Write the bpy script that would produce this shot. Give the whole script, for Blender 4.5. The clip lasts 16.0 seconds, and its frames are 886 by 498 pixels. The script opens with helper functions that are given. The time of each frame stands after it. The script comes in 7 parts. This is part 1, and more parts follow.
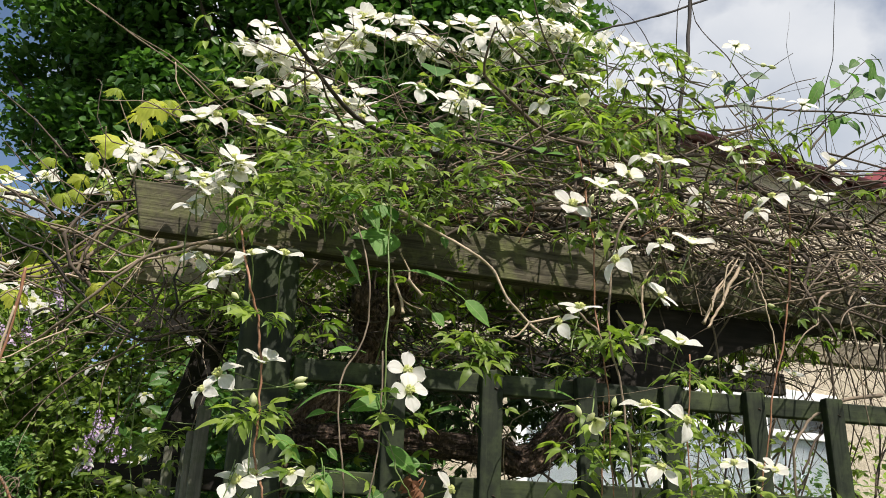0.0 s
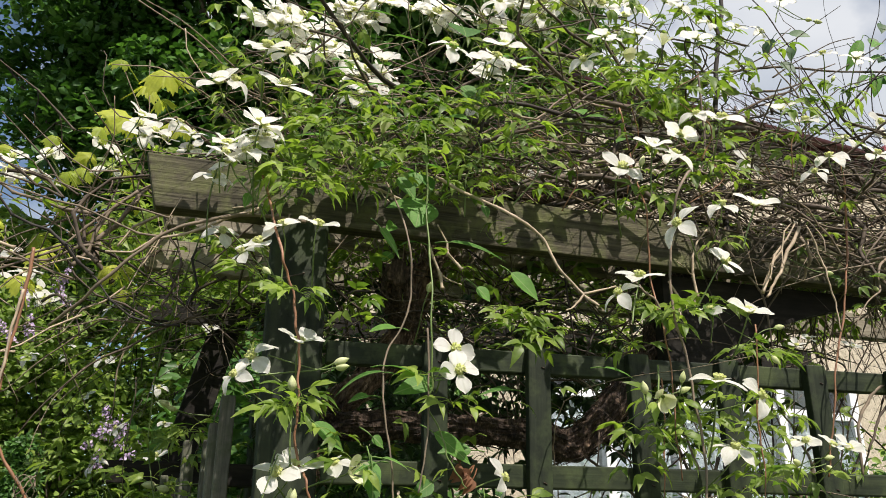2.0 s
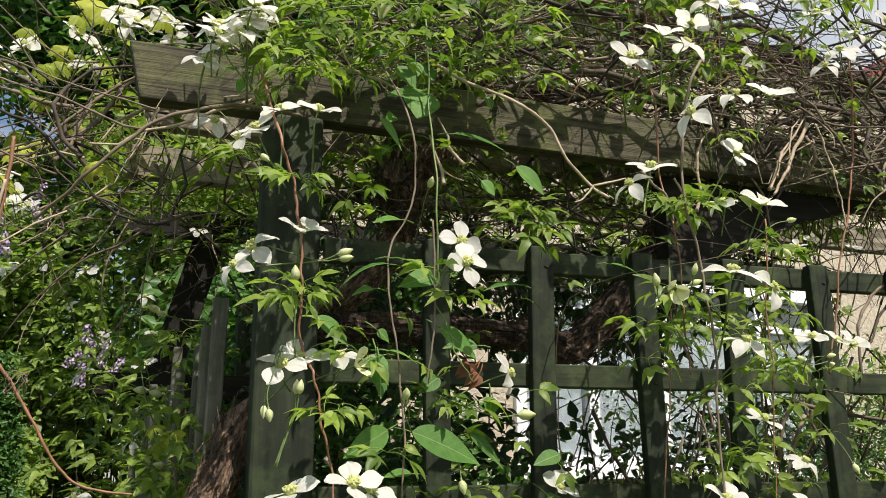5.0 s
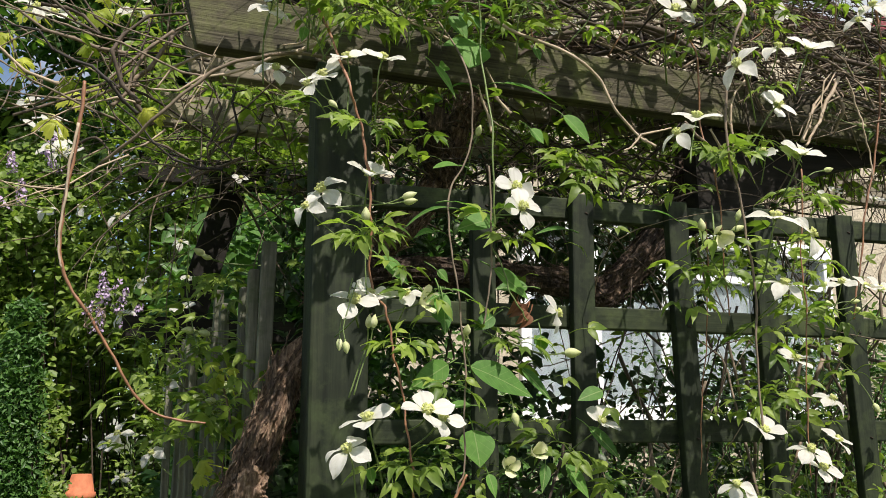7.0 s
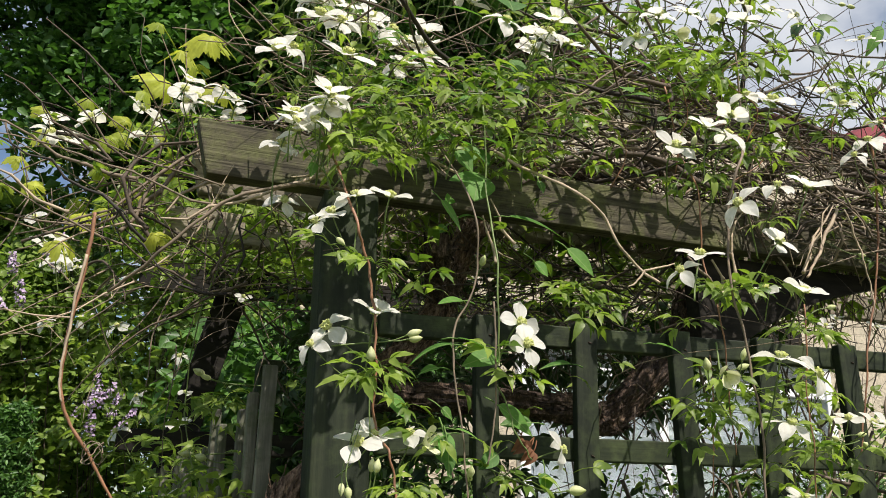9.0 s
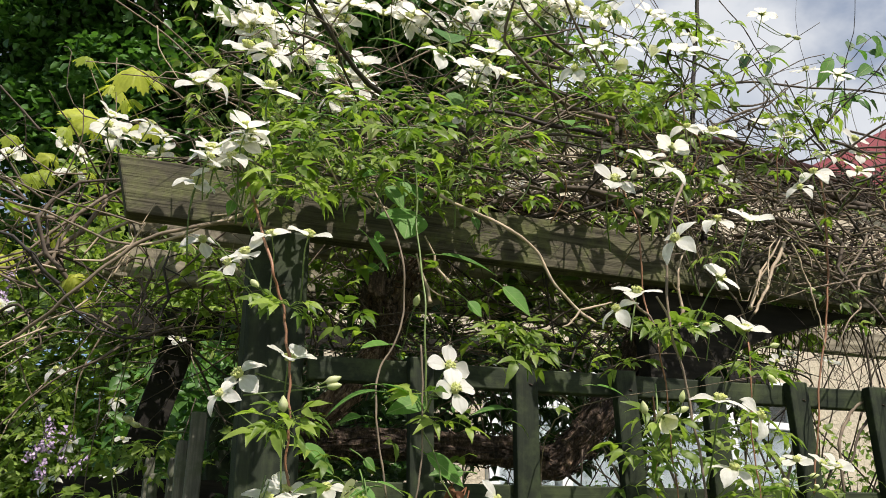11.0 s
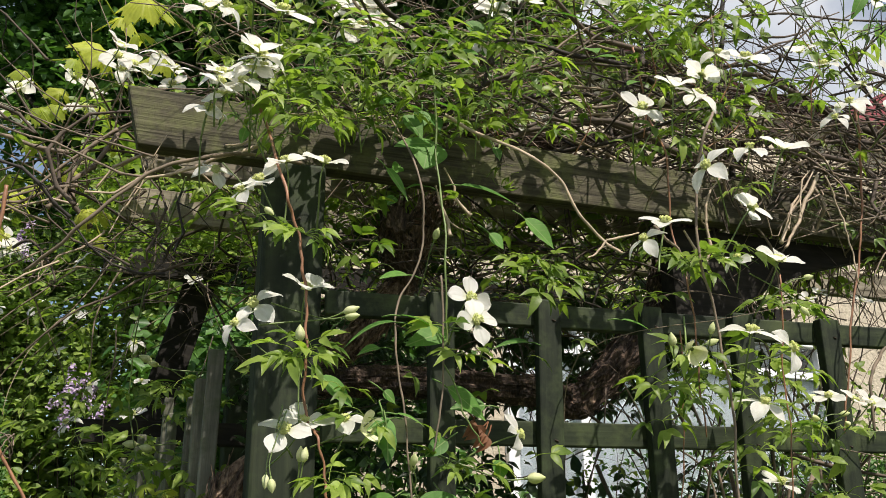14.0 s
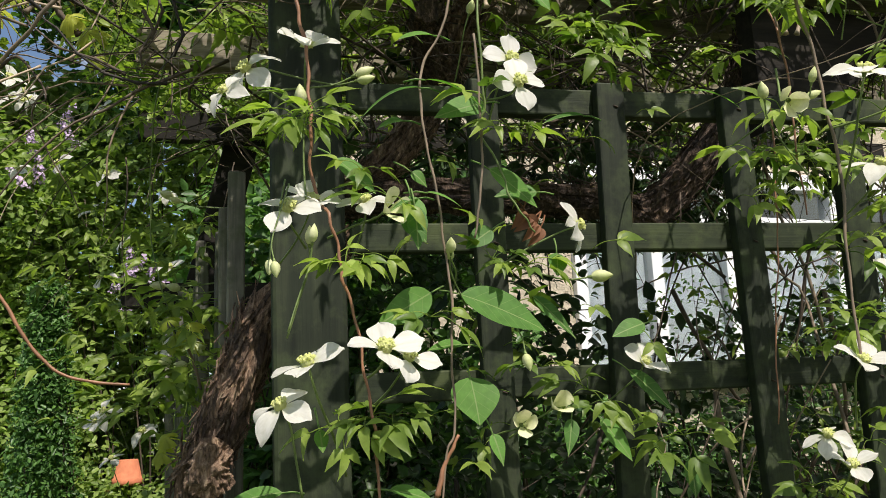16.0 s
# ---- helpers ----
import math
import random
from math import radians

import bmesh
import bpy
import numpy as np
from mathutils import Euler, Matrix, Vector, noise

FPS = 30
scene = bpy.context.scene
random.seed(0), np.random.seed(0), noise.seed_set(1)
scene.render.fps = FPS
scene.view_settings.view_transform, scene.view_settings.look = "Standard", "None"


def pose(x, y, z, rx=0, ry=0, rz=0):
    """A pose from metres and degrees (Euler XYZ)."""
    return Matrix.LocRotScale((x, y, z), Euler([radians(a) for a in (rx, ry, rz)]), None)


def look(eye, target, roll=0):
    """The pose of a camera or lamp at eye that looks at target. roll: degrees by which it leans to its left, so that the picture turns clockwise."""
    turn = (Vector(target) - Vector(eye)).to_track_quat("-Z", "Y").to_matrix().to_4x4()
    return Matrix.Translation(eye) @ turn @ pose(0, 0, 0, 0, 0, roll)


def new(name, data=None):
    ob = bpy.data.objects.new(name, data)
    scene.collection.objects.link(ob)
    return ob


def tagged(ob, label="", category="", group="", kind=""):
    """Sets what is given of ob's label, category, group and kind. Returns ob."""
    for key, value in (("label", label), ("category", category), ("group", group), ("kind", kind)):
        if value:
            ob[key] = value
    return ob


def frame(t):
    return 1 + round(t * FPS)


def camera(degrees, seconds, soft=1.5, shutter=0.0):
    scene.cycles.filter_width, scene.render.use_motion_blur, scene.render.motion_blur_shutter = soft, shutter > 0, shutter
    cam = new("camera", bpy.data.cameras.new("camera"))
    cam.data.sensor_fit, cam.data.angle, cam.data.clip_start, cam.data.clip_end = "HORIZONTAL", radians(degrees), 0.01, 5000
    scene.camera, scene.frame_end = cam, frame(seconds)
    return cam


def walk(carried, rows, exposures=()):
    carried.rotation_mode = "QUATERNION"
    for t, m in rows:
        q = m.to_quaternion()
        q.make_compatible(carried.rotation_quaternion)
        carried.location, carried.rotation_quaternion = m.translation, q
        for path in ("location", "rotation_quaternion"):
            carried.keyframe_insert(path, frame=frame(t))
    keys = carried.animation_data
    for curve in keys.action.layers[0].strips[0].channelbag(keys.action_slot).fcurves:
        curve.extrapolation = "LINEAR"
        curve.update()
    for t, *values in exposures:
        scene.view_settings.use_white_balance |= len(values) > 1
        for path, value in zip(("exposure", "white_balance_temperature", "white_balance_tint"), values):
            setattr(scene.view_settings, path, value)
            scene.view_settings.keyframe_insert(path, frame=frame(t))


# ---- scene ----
cam = camera(54.7, 16.0, soft=0.9)
METRES, EYE, TILT, LEAN, TURN = 0.95, 1.45, 20.8, -1.5, 0.0
ROWS = [
    (0.0, 0.0, 0.0, 0.0, 0.0, 0.0, -0.0),
    (0.5, -0.0223, 0.0293, -0.0194, -0.18, -0.36, -0.35),
    (1.0, -0.0549, 0.0772, -0.0374, -0.14, -1.3, 0.5),
    (1.5, -0.0671, 0.1107, -0.0455, -0.26, -1.5, 1.42),
    (2.0, -0.0759, 0.1172, -0.0353, -0.23, -0.58, 1.46),
    (2.5, -0.0882, 0.1184, -0.0391, -0.55, -0.81, 1.22),
    (3.0, -0.1281, 0.1643, -0.0749, -1.65, -2.9, 1.53),
    (3.5, -0.1241, 0.1816, -0.0713, -2.53, -5.07, 1.77),
    (4.0, -0.0978, 0.1975, -0.0848, -1.19, -5.36, 2.09),
    (6.5, -0.1929, 0.1083, -0.0883, -3.11, -7.31, 0.33),
    (7.0, -0.2146, 0.1115, -0.0958, -2.34, -8.54, 0.95),
    (7.5, -0.2281, 0.1171, -0.0983, -2.77, -8.78, 0.79),
    (8.0, -0.2377, 0.1236, -0.0953, -3.43, -7.86, -0.14),
    (8.5, -0.2511, 0.1253, -0.0674, -3.17, -5.21, -0.61),
    (9.0, -0.2257, 0.1173, -0.0338, -2.48, -2.35, 0.15),
    (9.5, -0.193, 0.1161, -0.0181, -2.26, -1.21, 0.81),
    (10.0, -0.1733, 0.1371, -0.0179, -3.7, -0.43, 0.31),
    (12.5, -0.1269, 0.1952, -0.0333, -3.74, -0.16, 1.07),
    (13.0, -0.1403, 0.2049, -0.0484, -3.51, -1.08, 0.79),
    (13.5, -0.1406, 0.2076, -0.0541, -3.05, -2.14, 0.86),
    (14.0, -0.1469, 0.2105, -0.0626, -2.68, -3.18, 0.98),
    (14.5, -0.162, 0.2087, -0.0822, -2.16, -4.71, 1.2),
    (15.0, -0.1466, 0.2441, -0.1291, -0.55, -6.92, 2.45),
    (15.5, -0.1125, 0.3383, -0.194, 2.07, -8.28, 3.82),
    (16.0, -0.1147, 0.3827, -0.231, 1.3, -10.0, 4.99),
]
walk(cam, [(t, pose(0, 0, EYE, TILT, LEAN, TURN) @ pose(METRES * x, METRES * y, METRES * z, 90 + pitch, roll, yaw)) for t, x, y, z, yaw, pitch, roll in ROWS])

# ---- world and sun ----
SUN_EL, SUN_AZ = 56.0, 150.0      # degrees; azimuth clockwise from +y
to_sun = Vector((math.sin(radians(SUN_AZ)) * math.cos(radians(SUN_EL)), math.cos(radians(SUN_AZ)) * math.cos(radians(SUN_EL)), math.sin(radians(SUN_EL))))
world = bpy.data.worlds.new("sky")
scene.world = world
world.use_nodes = True
wn, wl = world.node_tree.nodes, world.node_tree.links
wn.clear()
w_out = wn.new("ShaderNodeOutputWorld")
w_bg = wn.new("ShaderNodeBackground")
w_sky = wn.new("ShaderNodeTexSky")
w_sky.sky_type, w_sky.sun_disc = "NISHITA", False
w_sky.sun_elevation, w_sky.sun_rotation = radians(SUN_EL), radians(SUN_AZ)
w_tc = wn.new("ShaderNodeTexCoord")
w_map = wn.new("ShaderNodeMapping")
w_map.inputs["Location"].default_value = (0.55, 0.0, 0.0)
w_map.inputs["Scale"].default_value = (1.0, 1.0, 1.5)
w_noise = wn.new("ShaderNodeTexNoise")
w_noise.inputs["Scale"].default_value, w_noise.inputs["Detail"].default_value, w_noise.inputs["Roughness"].default_value = 2.6, 7.0, 0.52
w_ramp = wn.new("ShaderNodeValToRGB")
w_ramp.color_ramp.elements[0].position, w_ramp.color_ramp.elements[1].position = 0.43, 0.56
w_noise2 = wn.new("ShaderNodeTexNoise")
w_noise2.inputs["Scale"].default_value, w_noise2.inputs["Detail"].default_value = 3.0, 6.0
w_shade = wn.new("ShaderNodeValToRGB")
w_shade.color_ramp.elements[0].position, w_shade.color_ramp.elements[1].position = 0.32, 0.62
w_shade.color_ramp.elements[0].color = (4.5, 4.9, 5.6, 1)
w_shade.color_ramp.elements[1].color = (6.9, 7.0, 7.25, 1)
w_mix = wn.new("ShaderNodeMixRGB")
wl.new(w_tc.outputs["Generated"], w_map.inputs["Vector"])
wl.new(w_map.outputs["Vector"], w_noise.inputs["Vector"])
wl.new(w_map.outputs["Vector"], w_noise2.inputs["Vector"])
w_sep = wn.new("ShaderNodeSeparateXYZ")       # the cloud bank lies to the east
w_add = wn.new("ShaderNodeMath")
w_add.operation = "MULTIPLY_ADD"
w_add.inputs[1].default_value = 0.20
wl.new(w_tc.outputs["Generated"], w_sep.inputs["Vector"])
wl.new(w_sep.outputs["X"], w_add.inputs[0])
wl.new(w_noise.outputs["Fac"], w_add.inputs[2])
wl.new(w_add.outputs["Value"], w_ramp.inputs["Fac"])
wl.new(w_noise2.outputs["Fac"], w_shade.inputs["Fac"])
wl.new(w_ramp.outputs["Color"], w_mix.inputs["Fac"])
wl.new(w_sky.outputs["Color"], w_mix.inputs["Color1"])
wl.new(w_shade.outputs["Color"], w_mix.inputs["Color2"])
wl.new(w_mix.outputs["Color"], w_bg.inputs["Color"])
w_bg.inputs["Strength"].default_value = 0.102
wl.new(w_bg.outputs["Background"], w_out.inputs["Surface"])

sun_data = bpy.data.lights.new("sun", "SUN")
sun_data.energy, sun_data.angle, sun_data.color = 5.2, radians(0.53), (1.0, 0.912, 0.850)
sun = new("sun", sun_data)
sun.matrix_world = look(to_sun * 30, (0, 0, 0))
scene.view_settings.exposure = 0.28

# ---- frame of the pergola: u along the front beam, v away from the path, z up ----
ORIGIN = Vector((-0.57, 1.39, 0.0))
ALONG = Vector((math.cos(radians(18.5)), math.sin(radians(18.5)), 0.0))
BACK = Vector((-ALONG.y, ALONG.x, 0.0))
UV = Matrix(((ALONG.x, BACK.x, 0, ORIGIN.x), (ALONG.y, BACK.y, 0, ORIGIN.y), (0, 0, 1, 0), (0, 0, 0, 1)))


def at(u, v, z):
    return UV @ Vector((u, v, z))


# ---- materials ----
def material(name):
    m = bpy.data.materials.new(name)
    m.use_nodes = True
    nt = m.node_tree
    return m, nt.nodes, nt.links, nt.nodes["Principled BSDF"]


def ramp(nodes, stops):
    r = nodes.new("ShaderNodeValToRGB")
    while len(r.color_ramp.elements) < len(stops):
        r.color_ramp.elements.new(0.5)
    for e, (p, c) in zip(r.color_ramp.elements, stops):
        e.position, e.color = p, (*c, 1)
    return r


def noise_tex(nodes, links, scale, stretch=(1, 1, 1), detail=6.0, rough=0.6, coord="Object"):
    tc = nodes.new("ShaderNodeTexCoord")
    mp = nodes.new("ShaderNodeMapping")
    mp.inputs["Scale"].default_value = stretch
    nz = nodes.new("ShaderNodeTexNoise")
    nz.inputs["Scale"].default_value, nz.inputs["Detail"].default_value, nz.inputs["Roughness"].default_value = scale, detail, rough
    links.new(tc.outputs[coord], mp.inputs["Vector"])
    links.new(mp.outputs["Vector"], nz.inputs["Vector"])
    return nz


def bump(nodes, links, height, strength, distance, bsdf):
    b = nodes.new("ShaderNodeBump")
    b.inputs["Strength"].default_value, b.inputs["Distance"].default_value = strength, distance
    links.new(height, b.inputs["Height"])
    links.new(b.outputs["Normal"], bsdf.inputs["Normal"])


def blend(nodes, links, fac, a, b, kind="MIX"):
    mx = nodes.new("ShaderNodeMixRGB")
    mx.blend_type = kind
    for sock, val in (("Fac", fac), ("Color1", a), ("Color2", b)):
        if hasattr(val, "is_linked"):
            links.new(val, mx.inputs[sock])
        else:
            mx.inputs[sock].default_value = val if sock == "Fac" else (*val, 1)
    return mx.outputs["Color"]


def wood_material(name, dark, mid, light, stretch, moss=None, rough=0.85, relief=0.0016):
    """Sawn boards: grain drawn out along one axis, stains, worn patches."""
    m, n, l, b = material(name)
    grain = noise_tex(n, l, 1.0, stretch, 8.0, 0.65)
    r = ramp(n, ((0.30, dark), (0.52, mid), (0.75, light)))
    l.new(grain.outputs["Fac"], r.inputs["Fac"])
    stain = noise_tex(n, l, 9.0, (1, 1, 1), 5.0, 0.6)
    rs = ramp(n, ((0.35, (0.55, 0.55, 0.55)), (0.65, (1.12, 1.1, 1.06))))
    l.new(stain.outputs["Fac"], rs.inputs["Fac"])
    col = blend(n, l, 0.85, r.outputs["Color"], rs.outputs["Color"], "MULTIPLY")
    info = n.new("ShaderNodeObjectInfo")
    rr = ramp(n, ((0.0, (0.82, 0.82, 0.84)), (1.0, (1.15, 1.13, 1.08))))
    l.new(info.outputs["Random"], rr.inputs["Fac"])
    col = blend(n, l, 1.0, col, rr.outputs["Color"], "MULTIPLY")
    if moss:
        mn = noise_tex(n, l, 16.0, (1, 1, 1), 8.0, 0.7)
        rm = ramp(n, ((0.47, (0, 0, 0)), (0.66, (0.9, 0.9, 0.9))))
        l.new(mn.outputs["Fac"], rm.inputs["Fac"])
        col = blend(n, l, rm.outputs["Color"], col, moss)
    l.new(col, b.inputs["Base Color"])
    b.inputs["Roughness"].default_value = rough
    b.inputs["Specular IOR Level"].default_value = 0.25
    bump(n, l, grain.outputs["Fac"], 0.9, relief, b)
    return m


WOOD_GREY = wood_material("weathered board", (0.030, 0.027, 0.018), (0.095, 0.087, 0.057), (0.190, 0.176, 0.116), (4, 110, 130), (0.125, 0.135, 0.052), relief=0.004)
WOOD_PALE = wood_material("pale end board", (0.10, 0.088, 0.062), (0.26, 0.235, 0.175), (0.42, 0.385, 0.30), (5, 60, 60), relief=0.002)
PAINT_POST = wood_material("dark green stain upright", (0.008, 0.013, 0.007), (0.021, 0.029, 0.016), (0.044, 0.054, 0.029), (70, 70, 2.5), (0.042, 0.058, 0.023), rough=0.68, relief=0.0012)
PAINT_RAIL = wood_material("dark green stain level", (0.010, 0.016, 0.008), (0.026, 0.037, 0.018), (0.056, 0.070, 0.034), (2.5, 70, 70), (0.058, 0.075, 0.028), rough=0.68, relief=0.0012)
WOOD_SLAT = wood_material("silvered slat", (0.045, 0.046, 0.037), (0.18, 0.18, 0.145), (0.36, 0.36, 0.29), (60, 60, 3), (0.08, 0.10, 0.05))
# the shade under the climbers is put into this timber's colour
WOOD_DARK = wood_material("timber with shade in its colour", (0.008, 0.007, 0.006), (0.020, 0.018, 0.014), (0.042, 0.037, 0.028), (5, 45, 45))


def bark_material(name, dark, mid, light, scale, relief):
    m, n, l, b = material(name)
    nz = noise_tex(n, l, scale, (1, 1, 0.3), 9.0, 0.7)
    r = ramp(n, ((0.33, dark), (0.52, mid), (0.72, light)))
    l.new(nz.outputs["Fac"], r.inputs["Fac"])
    big = noise_tex(n, l, scale * 0.13, (1, 1, 1), 4.0)
    rb = ramp(n, ((0.35, (0.6, 0.58, 0.56)), (0.65, (1.2, 1.12, 1.0))))
    l.new(big.outputs["Fac"], rb.inputs["Fac"])
    geo = n.new("ShaderNodeNewGeometry")
    ri = ramp(n, ((0.0, (0.45, 0.42, 0.40)), (0.5, (1.0, 1.0, 1.0)), (1.0, (1.5, 1.45, 1.4))))
    l.new(geo.outputs["Random Per Island"], ri.inputs["Fac"])
    worn = blend(n, l, 1.0, r.outputs["Color"], rb.outputs["Color"], "MULTIPLY")
    l.new(blend(n, l, 1.0, worn, ri.outputs["Color"], "MULTIPLY"), b.inputs["Base Color"])
    b.inputs["Roughness"].default_value = 0.9
    bump(n, l, nz.outputs["Fac"], 1.0, relief, b)
    return m


BARK = bark_material("flaking vine bark", (0.030, 0.020, 0.014), (0.24, 0.170, 0.120), (0.56, 0.45, 0.345), 170.0, 0.012)
# darker copy of the trunk bark, the limbs' shade put into its colour
BARK_LIMB = bark_material("vine limb bark with shade in its colour", (0.014, 0.010, 0.007), (0.060, 0.042, 0.030), (0.24, 0.18, 0.135), 150.0, 0.010)
BARK_TREE = bark_material("tree bark", (0.03, 0.026, 0.02), (0.09, 0.075, 0.055), (0.17, 0.15, 0.12), 25.0, 0.02)


def stem_material(name, dark, light, rough=0.6):
    m, n, l, b = material(name)
    geo = n.new("ShaderNodeNewGeometry")
    r = ramp(n, ((0.0, dark), (1.0, light)))
    l.new(geo.outputs["Random Per Island"], r.inputs["Fac"])
    nz = noise_tex(n, l, 60.0, (1, 1, 1), 5.0)
    rn = ramp(n, ((0.3, (0.6, 0.6, 0.6)), (0.7, (1.2, 1.15, 1.1))))
    l.new(nz.outputs["Fac"], rn.inputs["Fac"])
    l.new(blend(n, l, 1.0, r.outputs["Color"], rn.outputs["Color"], "MULTIPLY"), b.inputs["Base Color"])
    b.inputs["Roughness"].default_value = rough
    bump(n, l, nz.outputs["Fac"], 0.6, 0.001, b)
    return m


STEM_WOODY = stem_material("old brown vine stems", (0.070, 0.052, 0.037), (0.30, 0.240, 0.168), 0.75)
# darker twin of the brown stems; shade is mixed into its colour
STEM_DARK = stem_material("dark vine stems with shade in the colour", (0.030, 0.023, 0.017), (0.13, 0.10, 0.07), 0.8)
STEM_RED = stem_material("red-brown young stem", (0.20, 0.092, 0.048), (0.33, 0.17, 0.09), 0.5)
STEM_TAN = stem_material("pale tan twig", (0.36, 0.28, 0.19), (0.50, 0.41, 0.29), 0.6)
STEM_GREEN = stem_material("green stalk", (0.10, 0.16, 0.04), (0.17, 0.24, 0.07), 0.5)
STEM_BLACK = stem_material("dry black stem", (0.020, 0.018, 0.016), (0.05, 0.042, 0.036), 0.8)


def leaf_material(name, dark, light, back, translucent=0.35, island=True, rough=0.42, vein=None):
    m, n, l, b = material(name)
    if island:
        src = n.new("ShaderNodeNewGeometry").outputs["Random Per Island"]
    else:
        src = n.new("ShaderNodeObjectInfo").outputs["Random"]
    r = ramp(n, ((0.0, dark), (0.75, light), (1.0, tuple(c * 1.25 for c in light))))
    l.new(src, r.inputs["Fac"])
    nz = noise_tex(n, l, 70.0, (1, 1, 1), 4.0)
    rn = ramp(n, ((0.3, (0.78, 0.80, 0.75)), (0.7, (1.12, 1.1, 1.1))))
    l.new(nz.outputs["Fac"], rn.inputs["Fac"])
    col = blend(n, l, 1.0, r.outputs["Color"], rn.outputs["Color"], "MULTIPLY")
    if vein:
        tc = n.new("ShaderNodeTexCoord")
        sx = n.new("ShaderNodeSeparateXYZ")
        l.new(tc.outputs["Object"], sx.inputs["Vector"])

        def calc(op, a, c):
            q = n.new("ShaderNodeMath")
            q.operation = op
            for i, val in enumerate((a, c)):
                if hasattr(val, "is_linked"):
                    l.new(val, q.inputs[i])
                else:
                    q.inputs[i].default_value = val
            return q.outputs[0]
        ay = calc("ABSOLUTE", sx.outputs["Y"], 0.0)
        mid = calc("LESS_THAN", ay, 0.0007)
        run = calc("SUBTRACT", sx.outputs["X"], calc("MULTIPLY", ay, 0.9))
        rib = calc("LESS_THAN", calc("FRACT", calc("MULTIPLY", run, 80.0), 0.0), 0.07)
        col = blend(n, l, calc("MAXIMUM", calc("MULTIPLY", mid, 0.75), calc("MULTIPLY", rib, 0.28)), col, vein)
    l.new(col, b.inputs["Base Color"])
    b.inputs["Roughness"].default_value = rough
    b.inputs["Specular IOR Level"].default_value = 0.3
    bump(n, l, nz.outputs["Fac"], 0.35, 0.002, b)
    tr = n.new("ShaderNodeBsdfTranslucent")
    l.new(blend(n, l, 1.0, col, back, "MULTIPLY"), tr.inputs["Color"])
    ms = n.new("ShaderNodeMixShader")
    ms.inputs["Fac"].default_value = translucent
    l.new(b.outputs["BSDF"], ms.inputs[1])
    l.new(tr.outputs["BSDF"], ms.inputs[2])
    l.new(ms.outputs["Shader"], n["Material Output"].inputs["Surface"])
    return m


LEAF = leaf_material("clematis leaf", (0.086, 0.150, 0.026), (0.228, 0.302, 0.060), (1.58, 1.78, 0.8), 0.42)
LEAF_ONE = leaf_material("clematis leaf single", (0.090, 0.158, 0.027), (0.228, 0.306, 0.060), (1.58, 1.78, 0.8), 0.42, island=False)
LEAF_BROAD = leaf_material("broad leaf", (0.058, 0.150, 0.028), (0.105, 0.230, 0.042), (1.5, 1.8, 0.7), 0.34, island=False, rough=0.58, vein=(0.22, 0.30, 0.11))
# shade is put into this leaf colour, for growth under the pergola
LEAF_SHADE = leaf_material("leaf with shade in its colour", (0.016, 0.038, 0.012), (0.045, 0.082, 0.026), (1.4, 1.6, 0.8), 0.15)
LEAF_SPRAY = leaf_material("dull dark leaf", (0.030, 0.070, 0.026), (0.060, 0.120, 0.045), (1.4, 1.6, 0.8), 0.2, island=False, rough=0.5)
LEAF_GRAPE = leaf_material("young grape leaf", (0.28, 0.36, 0.05), (0.44, 0.48, 0.08), (1.5, 1.5, 0.7), 0.5, island=False, rough=0.5)
LEAF_TREE = leaf_material("tree leaf", (0.034, 0.088, 0.020), (0.092, 0.190, 0.045), (1.6, 1.9, 0.8), 0.25)
LEAF_SHRUB = leaf_material("shrub leaf", (0.105, 0.178, 0.040), (0.245, 0.335, 0.085), (1.5, 1.65, 0.8), 0.42)
GRASS = leaf_material("grass blades", (0.05, 0.12, 0.02), (0.11, 0.20, 0.04), (1.5, 1.7, 0.8), 0.25)
LEAF_DRY = leaf_material("withered leaf", (0.14, 0.060, 0.030), (0.24, 0.11, 0.055), (1.4, 1.2, 0.9), 0.2, island=False, rough=0.7)


def petal_material(name, tip, base, translucent):
    m, n, l, b = material(name)
    tc = n.new("ShaderNodeTexCoord")
    sx = n.new("ShaderNodeSeparateXYZ")
    l.new(tc.outputs["Object"], sx.inputs["Vector"])
    mr = n.new("ShaderNodeMapRange")
    mr.inputs["From Min"].default_value, mr.inputs["From Max"].default_value = 0.0, 0.009
    l.new(sx.outputs["X"], mr.inputs["Value"])
    col = blend(n, l, mr.outputs["Result"], base, tip)
    nz = noise_tex(n, l, 260.0, (0.12, 1, 1), 3.0)
    rn = ramp(n, ((0.28, (0.84, 0.84, 0.80)), (0.62, (1.0, 1.0, 1.0))))
    l.new(nz.outputs["Fac"], rn.inputs["Fac"])
    col = blend(n, l, 1.0, col, rn.outputs["Color"], "MULTIPLY")
    l.new(col, b.inputs["Base Color"])
    b.inputs["Roughness"].default_value = 0.55
    bump(n, l, nz.outputs["Fac"], 0.5, 0.0008, b)
    tr = n.new("ShaderNodeBsdfTranslucent")
    l.new(col, tr.inputs["Color"])
    ms = n.new("ShaderNodeMixShader")
    ms.inputs["Fac"].default_value = translucent
    l.new(b.outputs["BSDF"], ms.inputs[1])
    l.new(tr.outputs["BSDF"], ms.inputs[2])
    l.new(ms.outputs["Shader"], n["Material Output"].inputs["Surface"])
    return m


PETAL = petal_material("white petal", (0.91, 0.90, 0.83), (0.84, 0.85, 0.55), 0.54)
BUD = petal_material("cream bud", (0.80, 0.80, 0.52), (0.62, 0.68, 0.32), 0.25)
STAMEN = petal_material("yellow stamens", (0.88, 0.90, 0.46), (0.84, 0.88, 0.40), 0.55)
